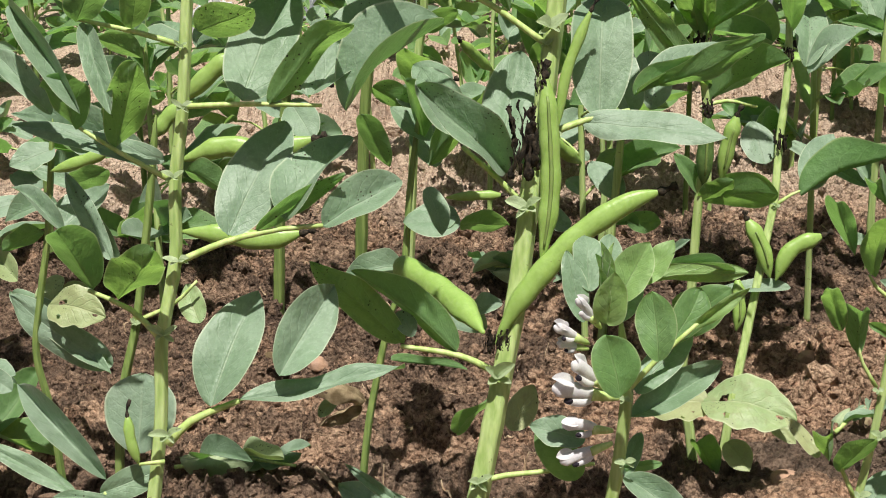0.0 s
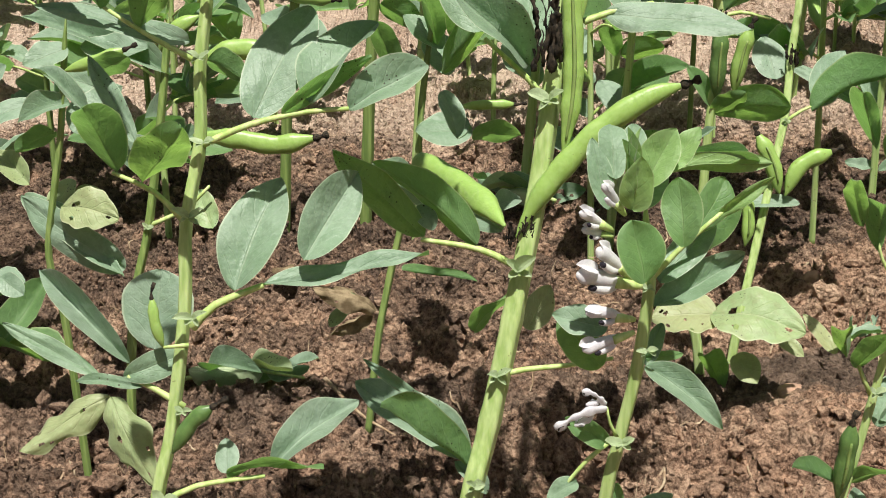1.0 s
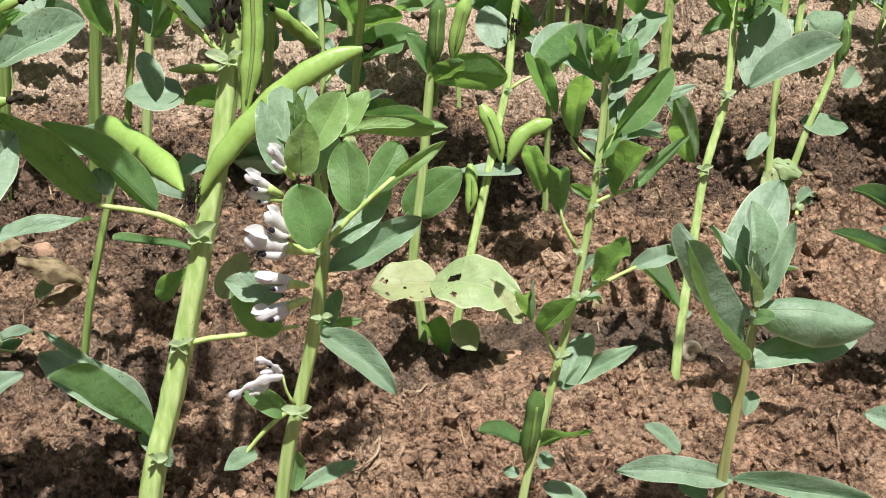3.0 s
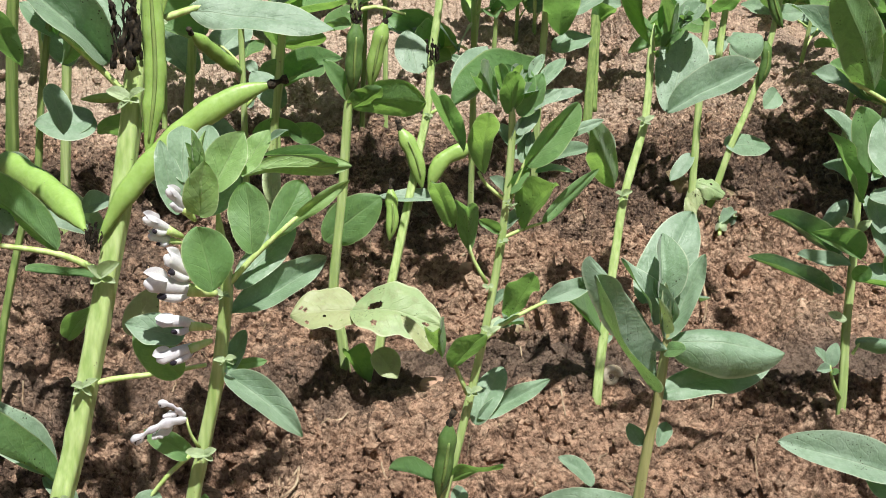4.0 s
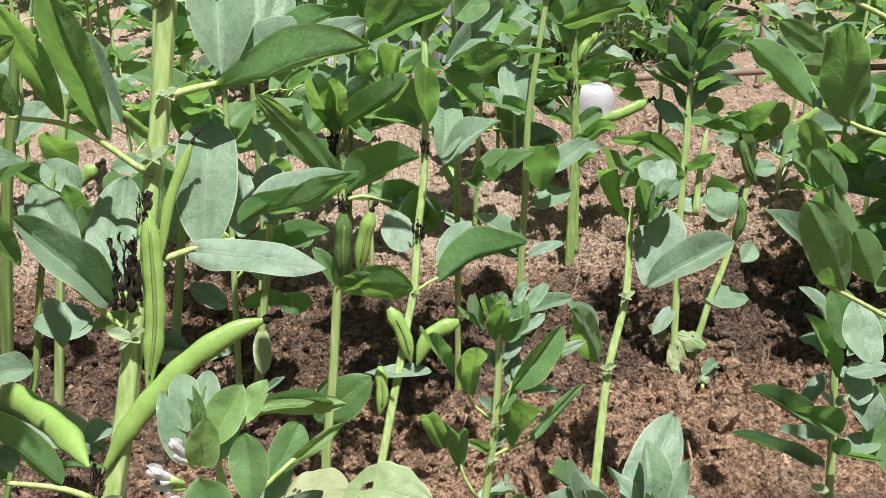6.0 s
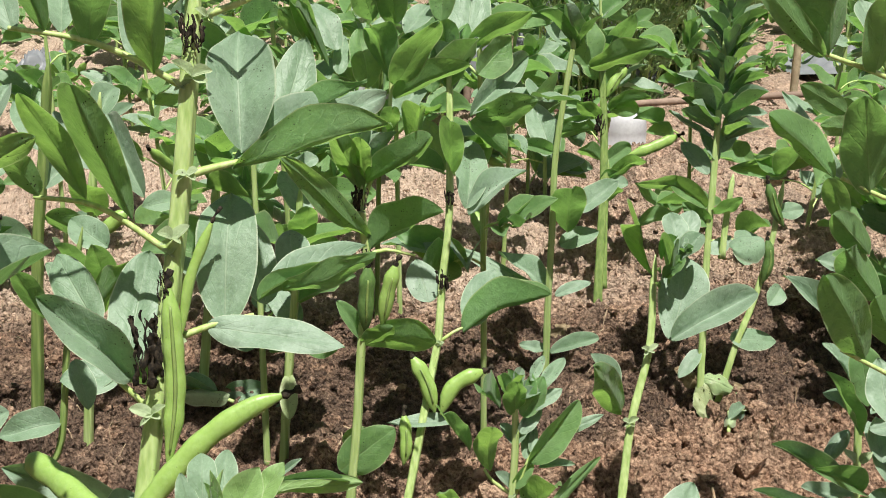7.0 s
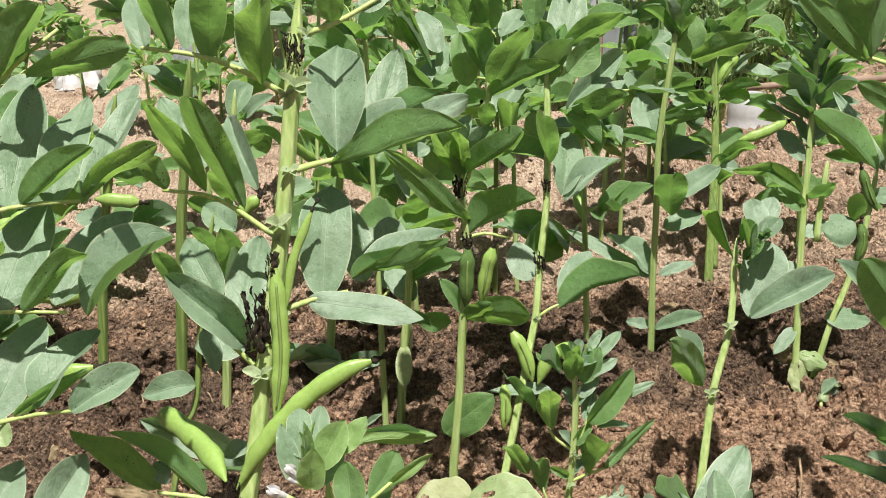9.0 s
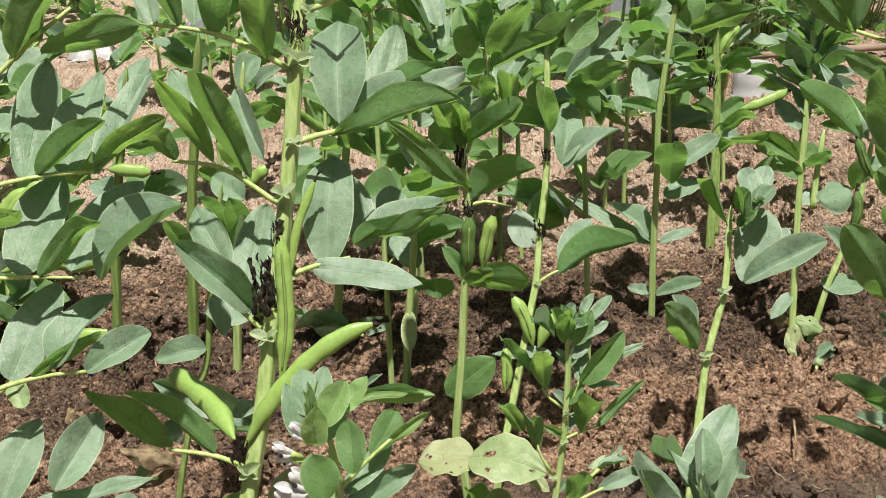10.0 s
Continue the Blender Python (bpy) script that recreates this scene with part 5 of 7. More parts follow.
owner = plant(0.409, 0.971, "upright broad bean plant with one crinkled growing tip")
stem(owner, [(0.463, 1.060, 0.268), (0.460, 1.054, 0.246), (0.454, 1.038, 0.192), (0.436, 1.021, 0.135), (0.426, 1.005, 0.082), (0.414, 0.983, 0.010), (0.410, 0.974, -0.019), (0.409, 0.971, -0.039)], 0.0036, 0.0050)
leaflet(owner, (0.458, 1.056, 0.253), (0.427, 1.008, 0.315), 0.019, (0.24, -0.82, -0.52), "G", "f")
leaflet(owner, (0.475, 1.054, 0.246), (0.462, 1.016, 0.291), 0.015, (-0.12, -0.75, -0.65), "G", "f")
leaflet(owner, (0.426, 1.023, 0.143), (0.372, 0.943, 0.225), 0.029, (0.29, -0.77, -0.57), "G")
leaflet(owner, (0.419, 1.025, 0.149), (0.409, 1.056, 0.184), 0.019, (0.25, -0.68, 0.69), "L", "f")
leaflet(owner, (0.414, 0.987, 0.024), (0.365, 0.936, 0.084), 0.018, (0.19, -0.82, -0.53), "G", "f")
leaflet(owner, (0.414, 0.985, 0.017), (0.426, 0.993, 0.020), 0.007, (0.22, -0.61, 0.76))
stipule(owner, (0.450, 1.030, 0.193), 0.008)
stipule(owner, (0.431, 1.013, 0.136), 0.008)
leaflet(owner, (0.468, 1.059, 0.264), (0.471, 1.035, 0.292), 0.012, (-0.10, -0.77, -0.63), "G", "f")
leaflet(owner, (0.469, 1.045, 0.253), (0.476, 1.049, 0.257), 0.004, (-0.03, -0.69, 0.73), "L", "f")
leaflet(owner, (0.466, 1.045, 0.246), (0.467, 1.047, 0.247), 0.002, (0.19, -0.71, 0.67), "L", "f")
leaflet(owner, (0.483, 1.045, 0.273), (0.480, 1.039, 0.279), 0.006, (0.25, -0.76, -0.59), "G", "f")
leaflet(owner, (0.482, 1.045, 0.274), (0.490, 1.047, 0.279), 0.005, (0.10, -0.98, 0.19), "G", "f")
leaflet(owner, (0.481, 1.045, 0.273), (0.488, 1.038, 0.281), 0.006, (-0.21, -0.82, -0.53), "G", "f")
leaflet(owner, (0.482, 1.045, 0.266), (0.480, 1.046, 0.273), 0.004, (0.20, -0.97, 0.17), "G", "f")
leaflet(owner, (0.472, 1.045, 0.260), (0.481, 1.047, 0.262), 0.005, (-0.01, -0.76, 0.65), "L", "f")
leaflet(owner, (0.484, 1.045, 0.273), (0.489, 1.054, 0.280), 0.005, (0.27, -0.72, 0.64), "L", "f")
leaflet(owner, (0.481, 1.045, 0.278), (0.487, 1.048, 0.282), 0.005, (-0.13, -0.62, 0.77), "L", "f")
leaflet(owner, (0.486, 1.045, 0.274), (0.485, 1.043, 0.278), 0.004, (0.16, -0.85, -0.50), "G", "f")
leaflet(owner, (0.465, 1.045, 0.251), (0.471, 1.033, 0.264), 0.005, (-0.14, -0.75, -0.65), "G", "f")
leaflet(owner, (0.480, 1.045, 0.276), (0.486, 1.055, 0.284), 0.006, (0.11, -0.66, 0.74), "L", "f")
leaflet(owner, (0.480, 1.045, 0.270), (0.485, 1.046, 0.272), 0.004, (-0.20, -0.69, 0.69), "L", "f")
leaflet(owner, (0.463, 1.045, 0.256), (0.459, 1.038, 0.264), 0.004, (0.16, -0.80, -0.57), "G", "f")
leaflet(owner, (0.467, 1.045, 0.252), (0.478, 1.045, 0.261), 0.005, (-0.23, -0.94, 0.25), "G", "f")
leaflet(owner, (0.484, 1.045, 0.276), (0.490, 1.050, 0.280), 0.006, (0.14, -0.71, 0.69), "L", "f")
leaflet(owner, (0.478, 1.045, 0.260), (0.479, 1.039, 0.268), 0.006, (0.16, -0.80, -0.58), "G", "f")
leaflet(owner, (0.471, 1.045, 0.261), (0.471, 1.041, 0.266), 0.005, (0.11, -0.76, -0.64), "G", "f")
leaflet(owner, (0.464, 1.045, 0.243), (0.459, 1.039, 0.250), 0.005, (0.25, -0.82, -0.51), "G", "f")
leaflet(owner, (0.478, 1.045, 0.266), (0.490, 1.057, 0.275), 0.004, (0.23, -0.69, 0.68), "L", "f")
leaflet(owner, (0.462, 1.045, 0.243), (0.461, 1.041, 0.250), 0.004, (-0.13, -0.82, -0.56), "G", "f")
leaflet(owner, (0.470, 1.045, 0.247), (0.470, 1.046, 0.251), 0.003, (0.13, -0.98, 0.13), "G", "f")
leaflet(owner, (0.471, 1.035, 0.200), (0.499, 1.075, 0.260), 0.041, (-0.15, -0.70, 0.70), "L", "b")
leaflet(owner, (0.471, 1.033, 0.201), (0.551, 1.045, 0.236), 0.033, (-0.12, -0.72, 0.68), "L", "f")
leaflet(owner, (0.480, 1.056, 0.275), (0.480, 1.075, 0.301), 0.023, (0.15, -0.70, 0.70), "L", "b")
leaflet(owner, (0.488, 1.060, 0.277), (0.502, 1.085, 0.299), 0.020, (-0.12, -0.70, 0.70), "L", "b")
leaflet(owner, (0.480, 1.050, 0.266), (0.503, 1.060, 0.285), 0.021, (-0.20, -0.75, 0.63), "L", "f")
leaflet(owner, (0.473, 1.045, 0.257), (0.483, 1.045, 0.272), 0.012, (-0.30, -0.85, 0.40), "G", "f")
leaflet(owner, (0.468, 1.046, 0.252), (0.475, 1.050, 0.275), 0.009, (0.25, -0.85, 0.45), "G", "f")

owner = plant(0.209, 1.044, "broad bean plant with upright young pods")
stem(owner, [(0.211, 1.067, 0.364), (0.212, 1.064, 0.317), (0.216, 1.061, 0.269), (0.210, 1.057, 0.197), (0.205, 1.052, 0.124), (0.198, 1.048, 0.046), (0.205, 1.045, 0.005), (0.209, 1.044, -0.034)], 0.0036, 0.0050)
tip_leaves(owner, (0.211, 1.067, 0.360), 0.050, 14, 7, 0.9)
leaflet(owner, (0.212, 1.065, 0.333), (0.188, 1.023, 0.395), 0.024, (-0.04, -0.82, -0.58), "G")
leaflet(owner, (0.215, 1.065, 0.338), (0.261, 1.019, 0.386), 0.031, (-0.17, -0.78, -0.60), "G")
leaflet(owner, (0.215, 1.065, 0.340), (0.206, 1.024, 0.388), 0.018, (0.23, -0.75, -0.61), "G")
leaflet(owner, (0.219, 1.062, 0.285), (0.277, 1.055, 0.318), 0.054, (0.24, -0.76, -0.60), "G", "f")
leaflet(owner, (0.219, 1.063, 0.293), (0.142, 0.973, 0.386), 0.021, (0.29, -0.80, -0.53), "G")
leaflet(owner, (0.212, 1.057, 0.204), (0.270, 1.038, 0.213), 0.040, (-0.20, -0.85, -0.49), "G")
leaflet(owner, (0.212, 1.057, 0.202), (0.235, 1.047, 0.224), 0.026, (0.11, -0.86, -0.50), "G")
leaflet(owner, (0.211, 1.058, 0.209), (0.191, 1.063, 0.241), 0.016, (0.22, -0.93, 0.31), "G")
# left pod: its shade is put into the dark skin
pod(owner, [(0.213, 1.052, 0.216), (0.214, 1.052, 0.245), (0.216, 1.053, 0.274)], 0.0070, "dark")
pod(owner, [(0.227, 1.052, 0.220), (0.232, 1.053, 0.249), (0.239, 1.053, 0.274)], 0.0065)
leaflet(owner, (0.219, 1.070, 0.416), (0.215, 1.088, 0.461), 0.028, (0.20, -0.90, 0.38), "G")
leaflet(owner, (0.235, 1.070, 0.424), (0.217, 1.035, 0.475), 0.027, (-0.17, -0.78, -0.60), "G")
leaflet(owner, (0.239, 1.070, 0.420), (0.268, 1.033, 0.475), 0.034, (0.16, -0.78, -0.61), "G")
leaflet(owner, (0.242, 1.073, 0.466), (0.231, 1.037, 0.523), 0.030, (0.20, -0.85, -0.50), "G")
leaflet(owner, (0.239, 1.069, 0.408), (0.297, 1.065, 0.439), 0.034, (0.28, -0.72, -0.63), "G")
leaflet(owner, (0.249, 1.072, 0.457), (0.272, 1.101, 0.475), 0.023, (0.13, -0.60, 0.79))
leaflet(owner, (0.176, 1.070, 0.410), (0.193, 1.101, 0.436), 0.018, (-0.02, -0.62, 0.78))
leaflet(owner, (0.257, 1.067, 0.362), (0.252, 1.024, 0.417), 0.020, (0.05, -0.79, -0.61), "G")
leaflet(owner, (0.191, 1.051, 0.092), (0.237, 1.047, 0.130), 0.039, (-0.17, -0.98, 0.13), "G")
stalk(owner, [(0.214, 1.062, 0.279), (0.232, 1.062, 0.283), (0.256, 1.062, 0.277)], 0.0016)
stipule(owner, (0.214, 1.058, 0.279), 0.005)
leaflet(owner, (0.189, 1.070, 0.414), (0.142, 1.080, 0.450), 0.018, (-0.09, -0.98, 0.16), "G")
leaflet(owner, (0.177, 1.072, 0.450), (0.157, 1.023, 0.505), 0.017, (0.10, -0.76, -0.65), "G")
dry_blossom(owner, (0.211, 1.057, 0.326), 0.015, 71)
dry_blossom(owner, (0.215, 1.054, 0.277), 0.011, 72)
leaflet(owner, (0.212, 1.000, 0.051), (0.158, 1.001, 0.051), 0.042, (-0.01, -0.50, 0.87), "Y", "h")
leaflet(owner, (0.206, 1.000, 0.053), (0.275, 0.969, 0.051), 0.047, (-0.17, -0.44, 0.88), "Y", "h")
leaflet(owner, (0.227, 1.000, 0.014), (0.242, 0.979, -0.002), 0.024, (-0.13, -0.66, 0.74), "Y")
leaflet(owner, (0.259, 1.000, 0.033), (0.281, 0.988, 0.017), 0.014, (-0.04, -0.82, 0.58), "Y")
leaflet(owner, (0.206, 1.020, 0.006), (0.228, 1.035, -0.029), 0.024, (-0.24, -0.83, -0.50), "G")
leaflet(owner, (0.224, 1.073, 0.468), (0.205, 1.029, 0.512), 0.024, (0.20, -0.73, -0.66), "G")
leaflet(owner, (0.239, 1.074, 0.479), (0.230, 1.049, 0.517), 0.022, (0.22, -0.84, -0.49), "G")
leaflet(owner, (0.278, 1.073, 0.467), (0.283, 1.079, 0.507), 0.024, (-0.34, -0.92, 0.19), "G")
leaflet(owner, (0.308, 1.070, 0.424), (0.338, 1.086, 0.452), 0.031, (0.36, -0.93, 0.12), "G")
leaflet(owner, (0.175, 1.072, 0.454), (0.151, 1.064, 0.481), 0.024, (-0.24, -0.85, -0.47), "G")
leaflet(owner, (0.188, 1.071, 0.434), (0.156, 1.006, 0.496), 0.013, (0.24, -0.73, -0.64), "G")
leaflet(owner, (0.195, 1.072, 0.446), (0.181, 1.105, 0.479), 0.024, (0.12, -0.67, 0.73))
leaflet(owner, (0.196, 1.071, 0.427), (0.205, 1.100, 0.452), 0.014, (0.11, -0.67, 0.74))
leaflet(owner, (0.234, 1.068, 0.379), (0.237, 1.051, 0.406), 0.017, (-0.28, -0.83, -0.47), "G")
stalk(owner, [(0.212, 1.064, 0.317), (0.234, 1.068, 0.386), (0.239, 1.072, 0.444), (0.242, 1.074, 0.488)], 0.0018)
stipule(owner, (0.212, 1.060, 0.317), 0.006)

owner = plant(0.236, 1.057, "pale-stemmed broad bean plant with a forked pair of pods")
stem(owner, [(0.307, 1.187, 0.423), (0.301, 1.148, 0.294), (0.292, 1.130, 0.232), (0.286, 1.115, 0.184), (0.278, 1.105, 0.151), (0.258, 1.081, 0.070), (0.244, 1.064, 0.015), (0.236, 1.057, -0.033)], 0.0034, 0.0047)
tip_leaves(owner, (0.307, 1.187, 0.420), 0.060, 5, 8, 0.7)
leaflet(owner, (0.304, 1.155, 0.318), (0.292, 1.104, 0.378), 0.026, (-0.25, -0.71, -0.65), "G")
leaflet(owner, (0.316, 1.147, 0.291), (0.331, 1.197, 0.342), 0.034, (0.22, -0.73, 0.65))
leaflet(owner, (0.318, 1.146, 0.286), (0.377, 1.177, 0.322), 0.027, (-0.18, -0.59, 0.79))
leaflet(owner, (0.312, 1.118, 0.192), (0.347, 1.165, 0.227), 0.034, (0.27, -0.69, 0.67))
leaflet(owner, (0.308, 1.116, 0.188), (0.380, 1.092, 0.230), 0.033, (-0.02, -0.87, -0.49), "G", "f")
stalk(owner, [(0.287, 1.114, 0.179), (0.300, 1.116, 0.187), (0.311, 1.117, 0.191)], 0.0015)
stipule(owner, (0.287, 1.110, 0.179), 0.005)
leaflet(owner, (0.279, 1.124, 0.213), (0.272, 1.153, 0.244), 0.033, (-0.01, -0.73, 0.68))
pod(owner, [(0.279, 1.091, 0.122), (0.272, 1.097, 0.149), (0.260, 1.103, 0.172)], 0.0072)
pod(owner, [(0.284, 1.090, 0.120), (0.297, 1.096, 0.144), (0.325, 1.098, 0.156)], 0.0072)
pod(owner, [(0.249, 1.078, 0.080), (0.252, 1.082, 0.098), (0.251, 1.089, 0.124)], 0.0057)
leaflet(owner, (0.298, 1.094, 0.112), (0.236, 1.089, 0.118), 0.017, (0.12, -0.59, 0.80))
leaflet(owner, (0.305, 1.178, 0.394), (0.324, 1.193, 0.449), 0.028, (-0.27, -0.90, 0.33), "G")
leaflet(owner, (0.322, 1.170, 0.368), (0.388, 1.228, 0.410), 0.025, (0.21, -0.73, 0.66))
leaflet(owner, (0.329, 1.170, 0.367), (0.382, 1.166, 0.385), 0.041, (0.13, -0.82, -0.56), "G")
leaflet(owner, (0.323, 1.170, 0.365), (0.359, 1.174, 0.337), 0.029, (-0.28, -0.82, -0.50), "G")
leaflet(owner, (0.319, 1.185, 0.416), (0.340, 1.243, 0.491), 0.040, (-0.25, -0.73, 0.64))
leaflet(owner, (0.325, 1.188, 0.428), (0.376, 1.164, 0.464), 0.031, (-0.08, -0.88, -0.47), "G")
leaflet(owner, (0.290, 1.177, 0.390), (0.287, 1.190, 0.438), 0.026, (-0.15, -0.96, 0.25), "G")
leaflet(owner, (0.253, 1.170, 0.367), (0.289, 1.200, 0.401), 0.028, (-0.17, -0.64, 0.75))
leaflet(owner, (0.234, 1.088, 0.095), (0.198, 1.103, 0.098), 0.031, (-0.32, -0.88, 0.35), "G")
leaflet(owner, (0.234, 1.087, 0.090), (0.221, 1.097, 0.107), 0.019, (-0.17, -0.90, 0.40), "G")
dry_blossom(owner, (0.300, 1.142, 0.301), 0.010, 16)
dry_blossom(owner, (0.291, 1.121, 0.230), 0.013, 17)

owner = plant(0.591, 0.898, "low broad bean plant with pale stem and wide leaves")
stem(owner, [(0.586, 0.919, 0.192), (0.588, 0.910, 0.102), (0.588, 0.906, 0.056), (0.590, 0.900, 0.002), (0.591, 0.898, -0.044)], 0.0034, 0.0047)
leaflet(owner, (0.575, 0.912, 0.115), (0.529, 0.945, 0.141), 0.011, (-0.10, -0.70, 0.70), "L", "f")
leaflet(owner, (0.582, 0.905, 0.113), (0.563, 0.935, 0.129), 0.013, (0.25, -0.50, 0.83), "L", "")
leaflet(owner, (0.583, 0.890, 0.122), (0.535, 0.880, 0.150), 0.021, (0.20, -0.85, 0.45), "G", "f")
leaflet(owner, (0.579, 0.897, 0.114), (0.537, 0.905, 0.122), 0.016, (0.10, -0.55, 0.83), "L", "")
leaflet(owner, (0.581, 0.895, 0.104), (0.588, 0.885, 0.117), 0.014, (-0.10, -0.90, 0.40), "G", "b")
leaflet(owner, (0.567, 0.897, 0.090), (0.501, 0.910, 0.121), 0.011, (-0.10, -0.70, 0.70), "L", "f")
leaflet(owner, (0.576, 0.898, 0.091), (0.556, 0.925, 0.101), 0.017, (0.25, -0.50, 0.83), "L", "")
leaflet(owner, (0.594, 0.905, 0.098), (0.634, 0.920, 0.099), 0.022, (-0.10, -0.55, 0.83), "L", "b")
leaflet(owner, (0.585, 0.898, 0.101), (0.620, 0.885, 0.097), 0.006, (0.05, -0.90, 0.40), "G", "f")
leaflet(owner, (0.583, 0.925, 0.159), (0.560, 0.915, 0.141), 0.014, (-0.35, -0.50, 0.80), "L", "o")
leaflet(owner, (0.582, 0.905, 0.140), (0.569, 0.900, 0.154), 0.008, (0.20, -0.75, 0.65), "P", "")
leaflet(owner, (0.585, 0.905, 0.140), (0.592, 0.900, 0.150), 0.008, (-0.20, -0.75, 0.65), "P", "")
leaflet(owner, (0.583, 0.897, 0.069), (0.564, 0.892, 0.077), 0.009, (0.20, -0.75, 0.65), "P", "")
stalk(owner, [(0.586, 0.897, 0.000), (0.576, 0.893, 0.018), (0.571, 0.892, 0.032)], 0.0016)
leaflet(owner, (0.571, 0.892, 0.031), (0.559, 0.895, 0.048), 0.009, (0.30, -0.70, 0.65), "L", "")
leaflet(owner, (0.571, 0.892, 0.031), (0.577, 0.897, 0.049), 0.012, (-0.20, -0.75, 0.63), "L", "")
leaflet(owner, (0.572, 0.892, 0.029), (0.556, 0.885, 0.032), 0.008, (0.10, -0.60, 0.80), "L", "")
leaflet(owner, (0.573, 0.892, 0.026), (0.576, 0.885, 0.030), 0.006, (0.00, -0.80, 0.60), "G", "")
stalk(owner, [(0.595, 0.903, 0.035), (0.601, 0.905, 0.044)], 0.0015)
leaflet(owner, (0.598, 0.905, 0.047), (0.640, 0.905, 0.040), 0.012, (-0.05, -0.60, 0.80), "L", "o")
leaflet(owner, (0.592, 0.912, 0.184), (0.579, 0.915, 0.235), 0.028, (0.12, -0.92, 0.36), "G", "b")
leaflet(owner, (0.593, 0.914, 0.184), (0.603, 0.925, 0.220), 0.021, (-0.35, -0.85, 0.38), "G", "")
leaflet(owner, (0.594, 0.912, 0.185), (0.631, 0.915, 0.213), 0.023, (-0.30, -0.90, 0.30), "G", "")
leaflet(owner, (0.586, 0.925, 0.194), (0.567, 0.950, 0.224), 0.018, (0.15, -0.60, 0.78), "L", "")
leaflet(owner, (0.583, 0.908, 0.162), (0.550, 0.905, 0.219), 0.012, (0.45, -0.85, 0.20), "G", "f")
leaflet(owner, (0.584, 0.930, 0.172), (0.577, 0.960, 0.179), 0.017, (0.10, -0.60, 0.78), "L", "")
leaflet(owner, (0.593, 0.910, 0.165), (0.636, 0.915, 0.164), 0.016, (0.00, -0.60, 0.80), "L", "")
leaflet(owner, (0.581, 0.905, 0.177), (0.579, 0.915, 0.190), 0.008, (0.10, -0.70, 0.70), "L", "")
leaflet(owner, (0.592, 0.908, 0.179), (0.607, 0.920, 0.184), 0.008, (-0.10, -0.70, 0.70), "L", "")
leaflet(owner, (0.609, 0.913, 0.133), (0.612, 0.937, 0.162), 0.029, (0.08, -0.77, 0.63))
leaflet(owner, (0.653, 0.907, 0.071), (0.638, 0.928, 0.145), 0.053, (0.13, -0.95, 0.29), "G")
leaflet(owner, (0.619, 0.911, 0.111), (0.616, 0.949, 0.155), 0.031, (0.02, -0.76, 0.65))

owner = plant(0.574, 0.734, "tall broad bean plant with large smooth leaves on long stalks")
stem(owner, [(0.564, 0.805, 0.566), (0.567, 0.788, 0.455), (0.567, 0.772, 0.347), (0.570, 0.755, 0.234), (0.574, 0.734, -0.049)], 0.0044, 0.0061)
stalk(owner, [(0.571, 0.758, 0.253), (0.536, 0.760, 0.268), (0.512, 0.762, 0.281), (0.484, 0.764, 0.296)], 0.0018)
stipule(owner, (0.571, 0.754, 0.253), 0.006)
leaflet(owner, (0.502, 0.763, 0.288), (0.449, 0.730, 0.361), 0.033, (0.15, -0.94, -0.31), "G")
leaflet(owner, (0.490, 0.764, 0.294), (0.460, 0.802, 0.338), 0.016, (-0.02, -0.77, 0.64))
stalk(owner, [(0.566, 0.776, 0.372), (0.534, 0.778, 0.385), (0.509, 0.779, 0.393), (0.481, 0.781, 0.406)], 0.0018)
stipule(owner, (0.566, 0.772, 0.372), 0.006)
leaflet(owner, (0.501, 0.779, 0.394), (0.479, 0.758, 0.464), 0.033, (-0.09, -0.95, -0.31), "G")
leaflet(owner, (0.476, 0.781, 0.407), (0.429, 0.782, 0.452), 0.021, (-0.31, -0.90, -0.31), "G")
leaflet(owner, (0.481, 0.781, 0.406), (0.459, 0.830, 0.452), 0.012, (-0.24, -0.72, 0.65))
stalk(owner, [(0.567, 0.786, 0.441), (0.534, 0.788, 0.456), (0.506, 0.790, 0.469), (0.464, 0.793, 0.484)], 0.0020)
stipule(owner, (0.567, 0.782, 0.441), 0.006)
leaflet(owner, (0.470, 0.792, 0.482), (0.461, 0.769, 0.550), 0.044, (0.13, -0.94, -0.31), "G")
leaflet(owner, (0.466, 0.792, 0.482), (0.409, 0.775, 0.535), 0.018, (0.00, -0.95, -0.31), "G")
leaflet(owner, (0.500, 0.791, 0.471), (0.503, 0.769, 0.536), 0.034, (0.26, -0.91, -0.31), "G")
leaflet(owner, (0.546, 0.725, 0.033), (0.460, 0.735, 0.064), 0.031, (0.19, -0.67, 0.72))
leaflet(owner, (0.552, 0.722, 0.012), (0.521, 0.740, 0.030), 0.025, (-0.01, -0.72, 0.69))
stalk(owner, [(0.551, 0.724, 0.024), (0.568, 0.722, 0.015), (0.595, 0.720, 0.000)], 0.0019)
stipule(owner, (0.551, 0.720, 0.024), 0.006)
leaflet(owner, (0.571, 0.900, 0.313), (0.527, 0.883, 0.355), 0.024, (0.07, -0.95, -0.31), "G")
leaflet(owner, (0.584, 0.900, 0.276), (0.540, 0.877, 0.326), 0.029, (0.14, -0.94, -0.31), "G")
leaflet(owner, (0.576, 0.950, 0.324), (0.553, 0.940, 0.364), 0.021, (-0.14, -0.94, -0.31), "G")
leaflet(owner, (0.604, 0.950, 0.364), (0.599, 0.972, 0.390), 0.027, (0.12, -0.76, 0.64))
leaflet(owner, (0.542, 0.900, 0.421), (0.497, 0.883, 0.446), 0.020, (0.19, -0.93, -0.31), "G")
leaflet(owner, (0.552, 0.900, 0.408), (0.514, 0.886, 0.417), 0.017, (0.27, -0.91, -0.31), "G")
